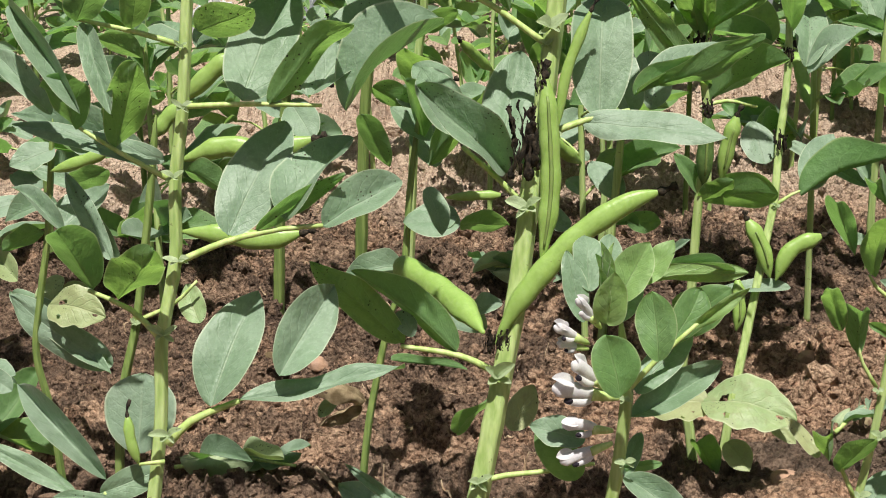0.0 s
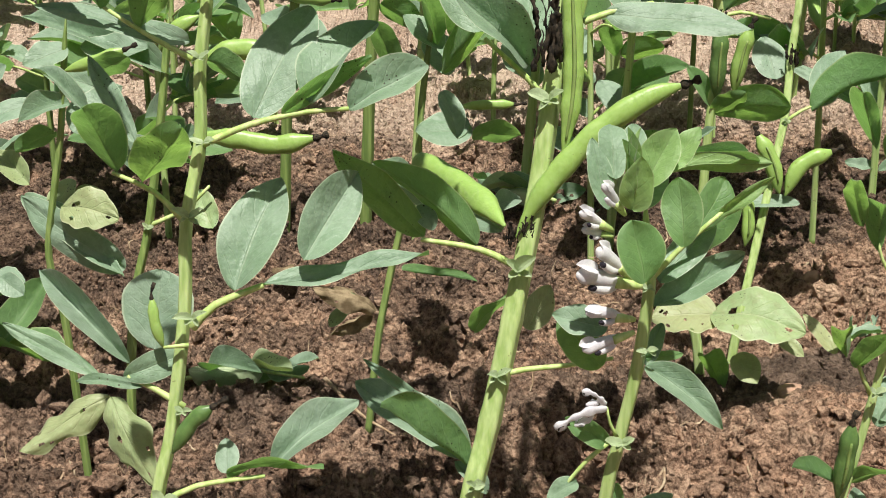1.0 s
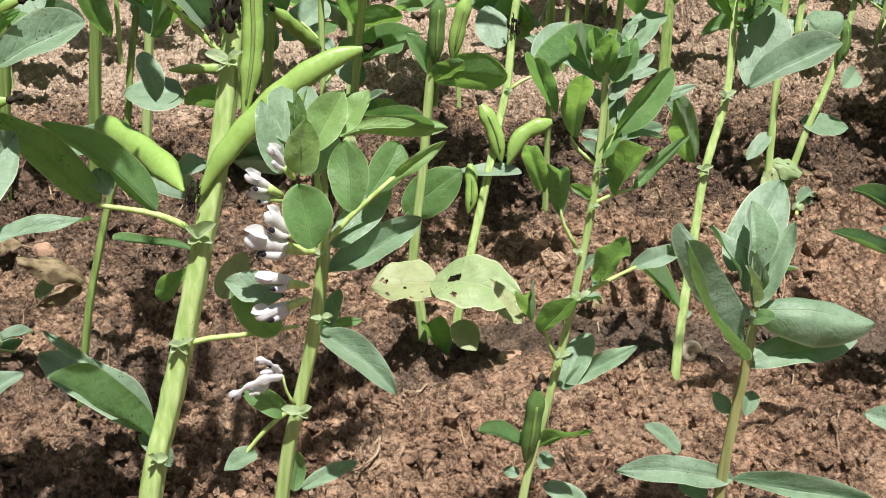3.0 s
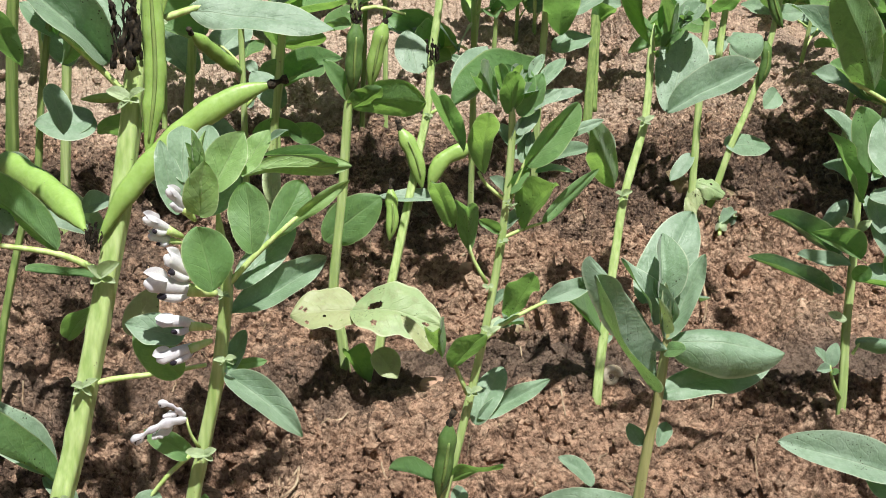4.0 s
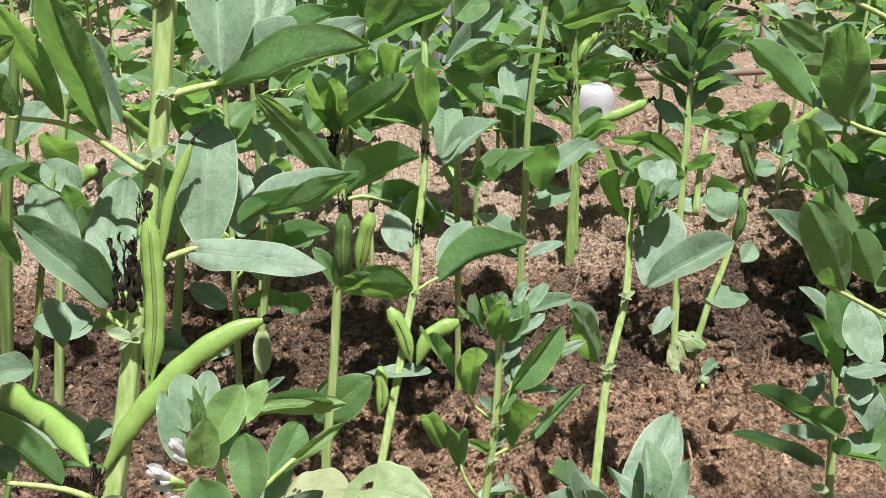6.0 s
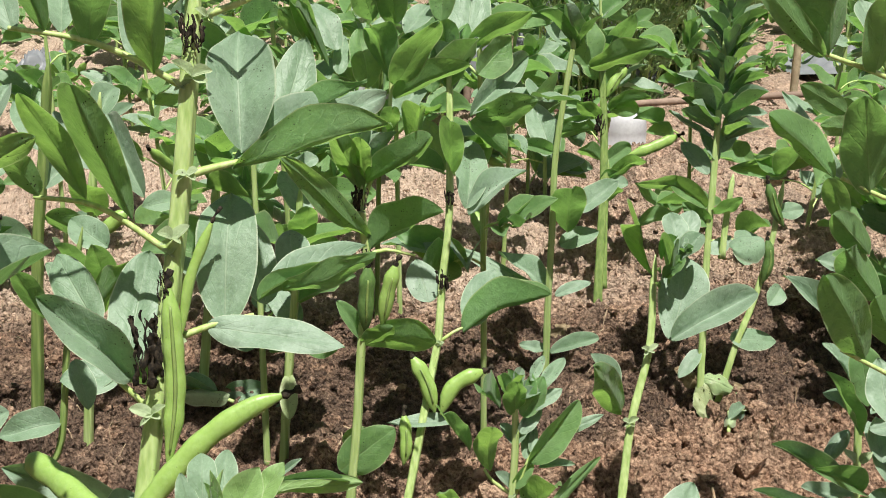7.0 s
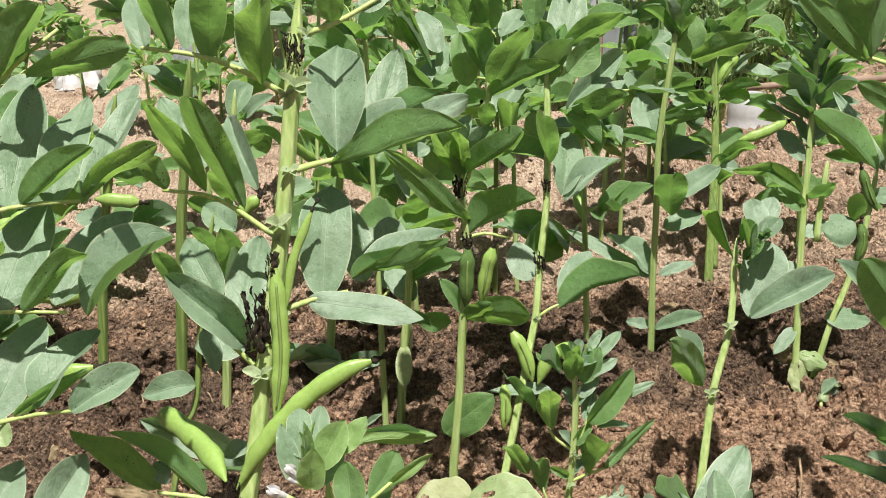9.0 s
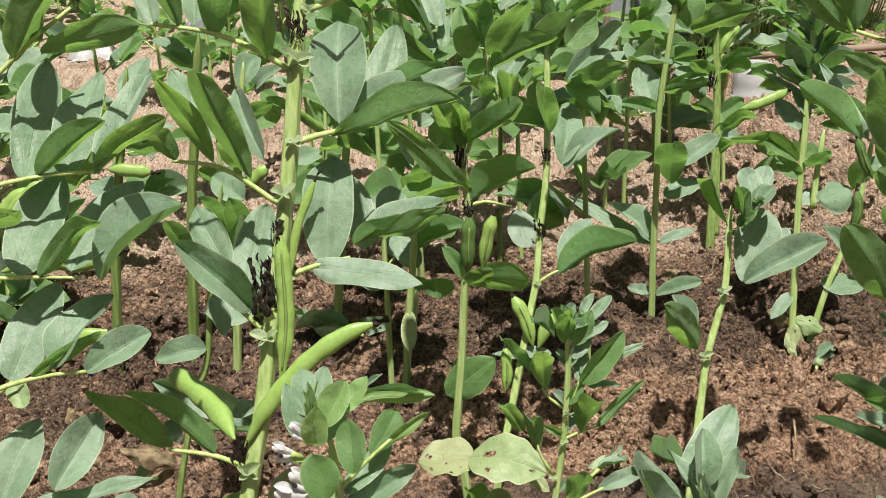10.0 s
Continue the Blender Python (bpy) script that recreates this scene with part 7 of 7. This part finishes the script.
# ---- the beans that stand further off ----
def field_plant(x, y, height, seed, bare=0.3, skin="L", lean=0.0, label="broad bean plant in the rows further back", joined=False):
    """A whole bean plant: one or two stems, leaf stalks at the joints, two to four leaflets on each."""
    rng = random.Random(seed)
    owner = plant(x, y, label)
    crowded = bmesh.new() if joined else None
    def blade(base, tip, width, normal, tone):
        if not joined:
            return leaflet(owner, base, tip, width, normal, tone, "d")
        along, up = (Vector(tip) - Vector(base)), Vector(normal)
        ax = along.normalized()
        up = (up - ax * up.dot(ax)).normalized()
        first = len(crowded.verts)
        crowded.from_mesh(rng.choice(FAR))
        crowded.verts.ensure_lookup_table()
        turn = Matrix.Translation(base) @ Matrix((ax, up.cross(ax), up)).transposed().to_4x4() @ Matrix.Diagonal((along.length, width, along.length, 1))
        for v in crowded.verts[first:]:
            v.co = turn @ v.co
    foot = ground_height(x, y) - 0.01
    bare *= 0.55
    for s in range(1 if rng.random() < 0.75 else 2):
        dx, dy = rng.uniform(-0.05, 0.05) + lean, rng.uniform(-0.04, 0.04)
        tall = height * rng.uniform(0.85, 1.05)
        ox = x + 0.03 * s
        line = [(ox + dx * (1 - k / 4) ** 1.3, y + dy * (1 - k / 4), foot + tall * (1 - k / 4)) for k in range(5)]
        stem(owner, line, 0.0022, 0.004, rng.choice((STEM, STEM_DARK, STEM)), sides=12)
        joints = max(5, int(tall * (1 - bare) / 0.037))
        for n in range(joints):
            t = bare + (1 - bare) * (n + 0.5) / joints
            at = Vector((ox + dx * t**1.3, y + dy * t, foot + tall * t))
            turn = n * 2.4 + rng.uniform(-0.5, 0.5) + seed
            reach = rng.uniform(0.035, 0.075) * (1.1 - 0.6 * t)
            out = Vector((math.cos(turn), math.sin(turn), 0))
            end = at + out * reach + Vector((0, 0, reach * rng.uniform(0.1, 0.7)))
            stalk(owner, [at, at.lerp(end, 0.5) + Vector((0, 0, 0.006)), end], 0.0014)
            size = rng.uniform(0.055, 0.085) * (1.1 - 0.45 * t)
            for q in range(rng.choice((2, 3, 4))):
                spot = at.lerp(end, 0.55 if q > 1 else 1.0)
                yaw = turn + (-1) ** q * rng.uniform(0.4, 1.1)
                rise = rng.uniform(-0.15, 0.95)
                d = Vector((math.cos(yaw), math.sin(yaw), rise)).normalized()
                nrm = Vector((-math.cos(yaw) * 0.5 + rng.uniform(-0.5, 0.5), -math.sin(yaw) * 0.5 + rng.uniform(-1.3, 0.2), 1.0))
                blade(spot, spot + d * size, size * rng.uniform(0.42, 0.56), nrm, skin if rng.random() < 0.6 else "G")
        crown = Vector((ox + dx, y + dy, foot + tall))
        for q in range(7):
            # the upright young leaves at the growing tip
            yaw, low = q * 2.4 + seed, 0.006 * (7 - q)
            d = Vector((math.cos(yaw) * 0.5, math.sin(yaw) * 0.5, 1.0)).normalized()
            size = rng.uniform(0.026, 0.046) * (1.15 - 0.09 * q)
            at = crown - Vector((0, 0, low))
            blade(at, at + d * size, size * rng.uniform(0.4, 0.6), Vector((-math.cos(yaw), -math.sin(yaw), 0.6)), rng.choice(("G", skin)))
        if rng.random() < 0.4:
            at = Vector((ox + dx * 0.3, y + dy * 0.3, foot + tall * 0.35))
            a = rng.uniform(0, 6.28)
            pod(owner, [at, at + Vector((math.cos(a) * 0.03, math.sin(a) * 0.03, 0.02)), at + Vector((math.cos(a) * 0.07, math.sin(a) * 0.07, 0.05))], 0.007)
    if joined:
        part("foliage", crowded, SKINS[skin], owner)
    return owner


for number, (px, py, tall, bare, skin) in enumerate((
        (-0.30, 1.36, 0.42, 0.35, "L"), (-0.46, 1.52, 0.5, 0.3, "L"), (0.06, 1.70, 0.60, 0.5, "L"),
        (0.30, 1.62, 0.60, 0.5, "G"), (0.48, 1.82, 0.5, 0.6, "L"), (0.19, 1.52, 0.60, 0.55, "G"), (-0.10, 1.90, 0.56, 0.45, "L"),
        (-0.42, 1.04, 0.42, 0.1, "L"), (-0.47, 1.12, 0.46, 0.3, "L"), (0.14, 1.27, 0.62, 0.45, "G"),
        (0.37, 1.30, 0.62, 0.5, "L"), (0.84, 1.20, 0.46, 0.25, "G"), (0.90, 1.36, 0.5, 0.25, "L"), (0.98, 1.12, 0.5, 0.3, "G"), (-0.36, 1.75, 0.5, 0.4, "L"), (1.3, 1.9, 0.6, 0.3, "G"), (1.05, 1.2, 0.5, 0.35, "G"), (0.92, 1.25, 0.55, 0.35, "L"), (0.70, 1.95, 0.5, 0.5, "L"),
        (0.86, 1.46, 0.42, 0.3, "G"), (1.00, 1.62, 0.5, 0.4, "G"), (1.16, 1.42, 0.46, 0.3, "L"), (-0.62, 1.25, 0.5, 0.3, "L"),
        (-0.33, 1.46, 0.5, 0.2, "G"), (-0.78, 2.15, 0.5, 0.2, "L"), (-0.86, 2.5, 0.5, 0.1, "G"), (-0.68, 1.86, 0.42, 0.2, "L"))):
    field_plant(px, py, tall, 11 + number * 3, bare, skin)
for number, (px, py, tall, bare, skin) in enumerate((
        (0.24, 1.92, 0.36, 0.1, "L"), (0.04, 2.05, 0.4, 0.1, "G"), (-0.22, 1.72, 0.36, 0.1, "L"), (0.77, 1.78, 0.36, 0.1, "G"),
        (1.02, 1.92, 0.42, 0.1, "L"), (0.62, 2.12, 0.36, 0.15, "L"), (-0.42, 2.1, 0.42, 0.1, "G"), (0.36, 2.3, 0.4, 0.15, "L"), (1.2, 2.2, 0.45, 0.1, "G"))):
    field_plant(px, py, tall, 211 + number * 7, bare, skin)
rows = random.Random(21)
px = -1.3
while px < 2.3:
    if not (0.74 < px < 1.5 or -0.62 < px < -0.40):
        field_plant(px, 2.72 + rows.uniform(-0.1, 0.12), rows.uniform(0.32, 0.55), rows.randrange(9999), 0.1, rows.choice(("L", "G")))
    px += rows.uniform(0.11, 0.2)
for row, py in enumerate((3.1, 3.45, 3.9, 4.4)):
    px = -1.5
    while px < 3.2:
        if not (row < 2 and (0.55 < px < 1.9 or -0.75 < px < -0.1)):
            field_plant(px, py + rows.uniform(-0.15, 0.15), rows.uniform(0.45, 0.75), rows.randrange(9999), 0.15, rows.choice(("L", "G")), joined=True)
        px += rows.uniform(0.13, 0.22) + 0.05 * row


# ---- things behind the bed ----
def lathe(profile, sides=40):
    bm = bmesh.new()
    rings = [[bm.verts.new((r * math.cos(6.28318 * k / sides), r * math.sin(6.28318 * k / sides), z)) for k in range(sides)] for r, z in profile]
    for a, b in zip(rings, rings[1:]):
        for k in range(sides):
            bm.faces.new((a[k], a[(k + 1) % sides], b[(k + 1) % sides], b[k]))
    bmesh.ops.recalc_face_normals(bm, faces=bm.faces)
    return bm


def thing(name, x, y, label, category, z=None):
    ob = new(name)
    ob.location = (x, y, ground_height(x, y) if z is None else z)
    return tagged(ob, label, category)


def plastic_tub(x, y):
    """A milky, bulging plastic tub upside down on the soil."""
    ob = thing("plastic_tub", x, y, "milky translucent plastic tub upside down on the soil", "tub")
    here = Matrix.Translation((x, y, ground_height(x, y)))
    outer = [(0.046, 0.0), (0.047, 0.004), (0.0445, 0.006), (0.0455, 0.03), (0.0435, 0.052), (0.036, 0.066), (0.026, 0.071), (0.0005, 0.072)]
    inner = [(max(0.0004, r - 0.0012), z - 0.001) for r, z in outer[::-1]]
    part("tub_body", lathe(outer + inner), TUB, ob, "", here)
    part("tub_rim", lathe([(0.0465, 0.0), (0.0485, 0.001), (0.0485, 0.005), (0.0465, 0.006), (0.0465, 0.0)]), TUB, ob, "", here)


def crumpled_sheet(x, y, wide, deep, tall, material, label, seed):
    bm = bmesh.new()
    n = 26
    grid = []
    for i in range(n + 1):
        row = []
        for j in range(n + 1):
            u, v = i / n - 0.5, j / n - 0.5
            hill = max(0.0, 1 - (abs(u) * 2) ** 3) * max(0.0, 1 - (abs(v) * 2) ** 3)
            crease = abs(noise.noise(Vector((u * 5, v * 5, seed)))) + 0.5 * abs(noise.noise(Vector((u * 13, v * 13, seed + 3))))
            row.append(bm.verts.new((u * wide + 0.03 * noise.noise(Vector((v * 4, u * 4, seed))), v * deep, tall * hill * (0.45 + crease) + 0.004)))
        grid.append(row)
    for i in range(n):
        for j in range(n):
            bm.faces.new((grid[i][j], grid[i + 1][j], grid[i + 1][j + 1], grid[i][j + 1]))
    ob = part("plastic_sheet", bm, material, None, "", Matrix.Translation((x, y, ground_height(x, y))))
    return tagged(ob, label, "plastic sheet")


def pole(x, y, tall, r, material, label, lean=(0.0, 0.0)):
    foot = Vector((x, y, ground_height(x, y) - 0.03))
    top = foot + Vector((lean[0], lean[1], tall))
    mid = foot.lerp(top, 0.5) + Vector((0.006, 0, 0))
    ob = part("stake", sweep(smooth_line([foot, mid, top], 0.03), lambda t: r * (1.05 - 0.15 * t) * (1 + 0.05 * math.sin(t * 60)), 9), material, None)
    return tagged(ob, label, "stake")


def rail(a, b, r, material, name, label, category):
    a, b = Vector(a), Vector(b)
    mid = a.lerp(b, 0.5) + Vector((0, 0.01, 0.004))
    ob = part(name, sweep(smooth_line([a, mid, b], 0.03), lambda t: r * (1 + 0.07 * math.sin(t * 23) + 0.04 * math.sin(t * 61)), 11), material, None)
    return tagged(ob, label, category)


def herb_bush(x, y, wide, tall, seed, label):
    """A bushy herb of many thin upright twigs set with narrow leaves."""
    rng = random.Random(seed)
    ob = thing("herb_bush", x, y, label, "bush")
    foot = ground_height(x, y)
    verts, faces, uvs = [], [], []
    for _ in range(70):
        a, q = rng.uniform(0, 6.283), rng.random() ** 0.6
        start = Vector((x + math.cos(a) * q * wide * 0.22, y + math.sin(a) * q * wide * 0.22, foot))
        end = Vector((x + math.cos(a) * q * wide * 0.5 + rng.uniform(-0.05, 0.05), y + math.sin(a) * q * wide * 0.5, foot + tall * rng.uniform(0.55, 1.0) * (1.1 - 0.4 * q)))
        line = smooth_line([start, start.lerp(end, 0.5) + Vector((0, 0, 0.05)), end], 0.08)
        part("twig", sweep(line, lambda t: 0.0022 * (1.1 - t), 4), STEM, ob)
        for _ in range(230):
            t = rng.random() ** 0.7
            p = line[min(len(line) - 1, int(t * len(line)))] + Vector((rng.uniform(-1, 1), rng.uniform(-1, 1), rng.uniform(-1, 1))) * 0.02
            d = Vector((rng.uniform(-0.8, 0.8), rng.uniform(-0.8, 0.8), rng.uniform(0.1, 1.0))).normalized() * rng.uniform(0.016, 0.036)
            side = d.cross(Vector((rng.uniform(-1, 1), rng.uniform(-1, 1), 0.4))).normalized() * 0.0030
            k = len(verts)
            verts += [tuple(p), tuple(p + d * 0.5 + side), tuple(p + d), tuple(p + d * 0.5 - side)]
            faces.append((k, k + 1, k + 2, k + 3))
            uvs += [(0, 0.5), (0.5, 0.9), (1, 0.5), (0.5, 0.1)]
    data = bpy.data.meshes.new("crown")
    data.from_pydata(verts, [], faces)
    layer = data.uv_layers.new(name="UVMap")
    for loop in data.loops:
        layer.data[loop.index].uv = uvs[loop.vertex_index]
    part("crown", data, NEEDLE, ob)
    return ob


def hedge(y, x0, x1, tall, seed):
    """The dark green growth that closes the garden off."""
    rng = random.Random(seed)
    verts, faces, uvs = [], [], []
    for _ in range(9000):
        p = Vector((rng.uniform(x0, x1), y + rng.uniform(-0.35, 0.5), ground_height(0, y) + tall * rng.random() ** 0.8))
        d = Vector((rng.uniform(-1, 1), rng.uniform(-1, 1), rng.uniform(-0.6, 0.8))).normalized() * rng.uniform(0.05, 0.11)
        side = d.cross(Vector((rng.uniform(-1, 1), rng.uniform(-1, 1), 1))).normalized() * d.length * 0.24
        k = len(verts)
        verts += [tuple(p), tuple(p + d * 0.35 + side), tuple(p + d * 0.7 + side * 0.8), tuple(p + d), tuple(p + d * 0.7 - side * 0.8), tuple(p + d * 0.35 - side)]
        faces.append(tuple(range(k, k + 6)))
        uvs += [(0, 0.5), (0.35, 0.97), (0.7, 0.95), (1, 0.5), (0.7, 0.05), (0.35, 0.03)]
    data = bpy.data.meshes.new("hedge")
    data.from_pydata(verts, [], faces)
    layer = data.uv_layers.new(name="UVMap")
    for loop in data.loops:
        layer.data[loop.index].uv = uvs[loop.vertex_index]
    data.materials.append(LEAF_GREEN)
    return tagged(new("hedge", data), "dense dark green growth at the garden's edge", "hedge", kind="stuff")


def low_weeds():
    """Low weeds that cover the ground in clumps behind the bed."""
    rng = random.Random(77)
    bm = bmesh.new()
    for _ in range(150):
        cx, cy = rng.uniform(-1.7, 2.8), rng.uniform(2.86, 4.7)
        if 0.72 < cx < 1.6 and cy < 3.0:
            continue
        tall = rng.uniform(0.03, 0.10)
        for _ in range(14):
            a, rise = rng.uniform(0, 6.283), rng.uniform(0.2, 1.5)
            base = Vector((cx + rng.gauss(0, 0.035), cy + rng.gauss(0, 0.035), 0))
            base.z = ground_height(base.x, base.y) + tall * rng.random() * 0.6
            d = Vector((math.cos(a), math.sin(a), rise)).normalized()
            up = Vector((-math.cos(a) * rise, -math.sin(a) * rise, 1.0)).normalized()
            size = rng.uniform(0.02, 0.05)
            first = len(bm.verts)
            bm.from_mesh(rng.choice(FAR))
            bm.verts.ensure_lookup_table()
            turn = Matrix.Translation(base) @ Matrix((d, up.cross(d), up)).transposed().to_4x4() @ Matrix.Diagonal((size, size * rng.uniform(0.3, 0.6), size, 1))
            for v in bm.verts[first:]:
                v.co = turn @ v.co
    return tagged(part("low_weeds", bm, LEAF_GREEN, None), "low green weeds in clumps on the dry soil", "weeds", kind="stuff")


low_weeds()
plastic_tub(0.915, 2.53)
herb_bush(1.02, 3.0, 0.62, 0.72, 5, "bushy herb with thin twigs and narrow leaves")
herb_bush(1.32, 3.25, 0.5, 0.7, 6, "tall wispy herb with narrow leaves")
rail((0.80, 2.78, 0.035), (2.1, 2.86, 0.04), 0.008, WOOD, "log", "weathered log lying across the dry soil", "log")
pole(1.42, 2.86, 0.9, 0.009, CANE, "pale wooden stake driven into the soil")
pole(0.80, 3.06, 0.8, 0.011, CANE, "thin cane stake beside the plastic sheet", (0.02, 0))
pole(0.70, 3.02, 0.8, 0.008, WOOD, "thin grey cane stake in the soil", (-0.02, 0))
pole(1.24, 2.98, 0.8, 0.008, CANE, "thin cane stake among the herbs", (0.015, 0))
rail((0.62, 3.03, 0.30), (1.02, 3.03, 0.305), 0.008, CANE, "cross_cane", "thin cane tied across two stakes", "cane")
crumpled_sheet(0.92, 3.3, 0.6, 0.3, 0.26, SHEET, "dark grey crumpled plastic sheet behind the canes", 4.0)
crumpled_sheet(1.78, 3.3, 0.4, 0.2, 0.04, SHEET, "grey plastic sheet heaped behind the stake", 6.0)
crumpled_sheet(0.52, 2.98, 0.16, 0.12, 0.16, SHEET_WHITE, "white crumpled plastic between the bean rows", 8.0)
crumpled_sheet(-0.53, 3.2, 0.11, 0.10, 0.07, SHEET_WHITE, "white crumpled plastic lying on the soil", 9.0)
crumpled_sheet(-0.27, 3.4, 0.16, 0.14, 0.07, SHEET, "grey crumpled plastic lying on the soil", 10.0)
hedge(5.2, -3.5, 5.5, 1.3, 3)


# ---- small things on the soil ----
def stone(x, y, size, seed, material=STONE, label="rounded sandy stone half sunk in the soil", name="stone"):
    bm = bmesh.new()
    bmesh.ops.create_icosphere(bm, subdivisions=3, radius=size)
    for v in bm.verts:
        v.co *= 1 + 0.35 * noise.noise(v.co / size * 1.1 + Vector((seed, 0, 0)))
        v.co.z *= 0.7
    ob = part(name, bm, material, None, "", Matrix.Translation((x, y, float(ground_relief(x, y)) + size * 0.25)))
    return tagged(ob, label, name.replace("_", " "))


stone(0.277, 1.005, 0.012, 1.0)
stone(-0.222, 0.862, 0.006, 9.0, SHELL, "small pale pebble beside a bean stem")
stone(0.02, 0.93, 0.006, 2.0, SHELL, "small pale pebble on the soil")
stone(0.52, 1.02, 0.005, 3.0, SHELL, "small pale pebble on the soil")
stone(0.66, 1.12, 0.006, 4.0, SHELL, "small pale pebble on the soil")
stone(0.35, 1.22, 0.009, 5.0)
stone(0.72, 1.3, 0.010, 6.0)
stone(-0.12, 1.18, 0.010, 7.0)


def snail_shell(x, y, size):
    rng = [Vector((math.cos(a) * size * (1 - a / 16), math.sin(a) * 0.35 * size * (1 - a / 16), size * 0.8 + math.sin(a) * size * (1 - a / 16))) for a in [k * 0.35 for k in range(36)]]
    ob = part("snail_shell", sweep(rng, lambda t: size * 0.5 * (1.02 - t), 10), SHELL, None, "", Matrix.Translation((x, y, float(ground_relief(x, y)))))
    return tagged(ob, "pale empty snail shell on the damp soil", "snail shell")


snail_shell(0.425, 0.985, 0.0075)


def dead_root(points, r, label):
    line = smooth_line([(px, py, float(ground_relief(px, py)) + up) for px, py, up in points], 0.006)
    ob = part("dead_root", sweep(line, lambda t: r * (1.1 - 0.6 * t), 6), STRAW, None)
    return tagged(ob, label, "root")


dead_root([(0.155, 0.90, 0.012), (0.150, 0.875, 0.008), (0.135, 0.855, 0.012), (0.122, 0.835, 0.004)], 0.0012, "pale forked root on the crumbly soil")
dead_root([(0.155, 0.90, 0.012), (0.142, 0.88, 0.012), (0.14, 0.868, 0.004)], 0.0009, "thin pale root on the crumbly soil")
dead_root([(0.56, 1.13, 0.012), (0.553, 1.10, 0.016), (0.548, 1.09, 0.006)], 0.0014, "short pale root curling out of the soil")
dead_root([(-0.11, 1.02, 0.012), (-0.08, 0.99, 0.02), (-0.05, 0.96, 0.008)], 0.0018, "dry pale stalk lying on the soil")
dead_root([(-0.24, 0.80, 0.01), (-0.20, 0.78, 0.016), (-0.17, 0.75, 0.006)], 0.0018, "dry pale stalk lying beside the beans")


def wilted_shoot(x, y, turn, size, label):
    """A pulled-out shoot with limp leaves that lies on the soil."""
    ob = thing("wilted_shoot", x, y, label, "shoot")
    rng = random.Random(round(x * 1000))
    z = float(ground_relief(x, y))
    d = Vector((math.cos(turn), math.sin(turn), 0))
    stalk(ob, [Vector((x, y, z + 0.006)), Vector((x, y, z + 0.014)) + d * size * 0.5, Vector((x, y, z + 0.006)) + d * size], 0.0018)
    for n in range(6):
        p = Vector((x, y, z + 0.014)) + d * size * (0.05 + 0.16 * n)
        a = turn + rng.uniform(-1.2, 1.2) * (0.3 + 0.15 * n)
        long = size * (0.62 - 0.06 * n)
        leaflet(ob, p, p + Vector((math.cos(a), math.sin(a), rng.uniform(-0.1, 0.25))) * long, long * 0.36, (rng.uniform(-0.4, 0.4), rng.uniform(-0.6, 0.0), 1), "P" if n % 3 == 0 else "L", "f" if n % 2 else "o", "limp_leaf")


wilted_shoot(-0.235, 1.055, -0.05, 0.105, "limp wilted bean shoot lying on the soil")
wilted_shoot(0.11, 1.33, 2.6, 0.09, "limp wilted bean shoot at a plant's foot")
wilted_shoot(0.33, 1.05, 0.6, 0.05, "limp wilted bean shoot among the stems")
wilted_shoot(0.62, 1.24, 1.2, 0.06, "limp wilted bean shoot in damp soil")


def dead_leaf(x, y, turn, size, label):
    """A dry curled leaf with its stalk, lying on the soil."""
    ob = thing("dead_leaf", x, y, label, "leaf")
    z = float(ground_relief(x, y)) + 0.004
    d = Vector((math.cos(turn), math.sin(turn), 0.25))
    stalk(ob, [Vector((x, y, z)) - d * size * 0.35, Vector((x, y, z)) - d * size * 0.1, Vector((x, y, z))], 0.0008, STRAW)
    leaflet(ob, (x, y, z), Vector((x, y, z)) + d * size, size * 0.5, (0.2, -0.6, 0.8), "D", "r", "blade")


dead_leaf(-0.031, 1.089, 1.2, 0.035, "dry brown curled leaf lying on the soil")
dead_leaf(0.539, 0.969, 0.3, 0.030, "dry brown curled leaf lying on the soil")
dead_leaf(0.658, 1.298, 2.6, 0.040, "dry brown curled leaf lying on the soil")
dead_leaf(-0.141, 1.189, 3.0, 0.030, "dry brown curled leaf lying on the soil")
dead_leaf(0.516, 1.574, 0.4, 0.035, "dry brown curled leaf lying on the soil")
dead_leaf(-0.196, 1.216, 2.8, 0.040, "dry brown curled leaf lying on the soil")
dead_leaf(0.366, 1.093, 0.2, 0.025, "dry brown curled leaf lying on the soil")
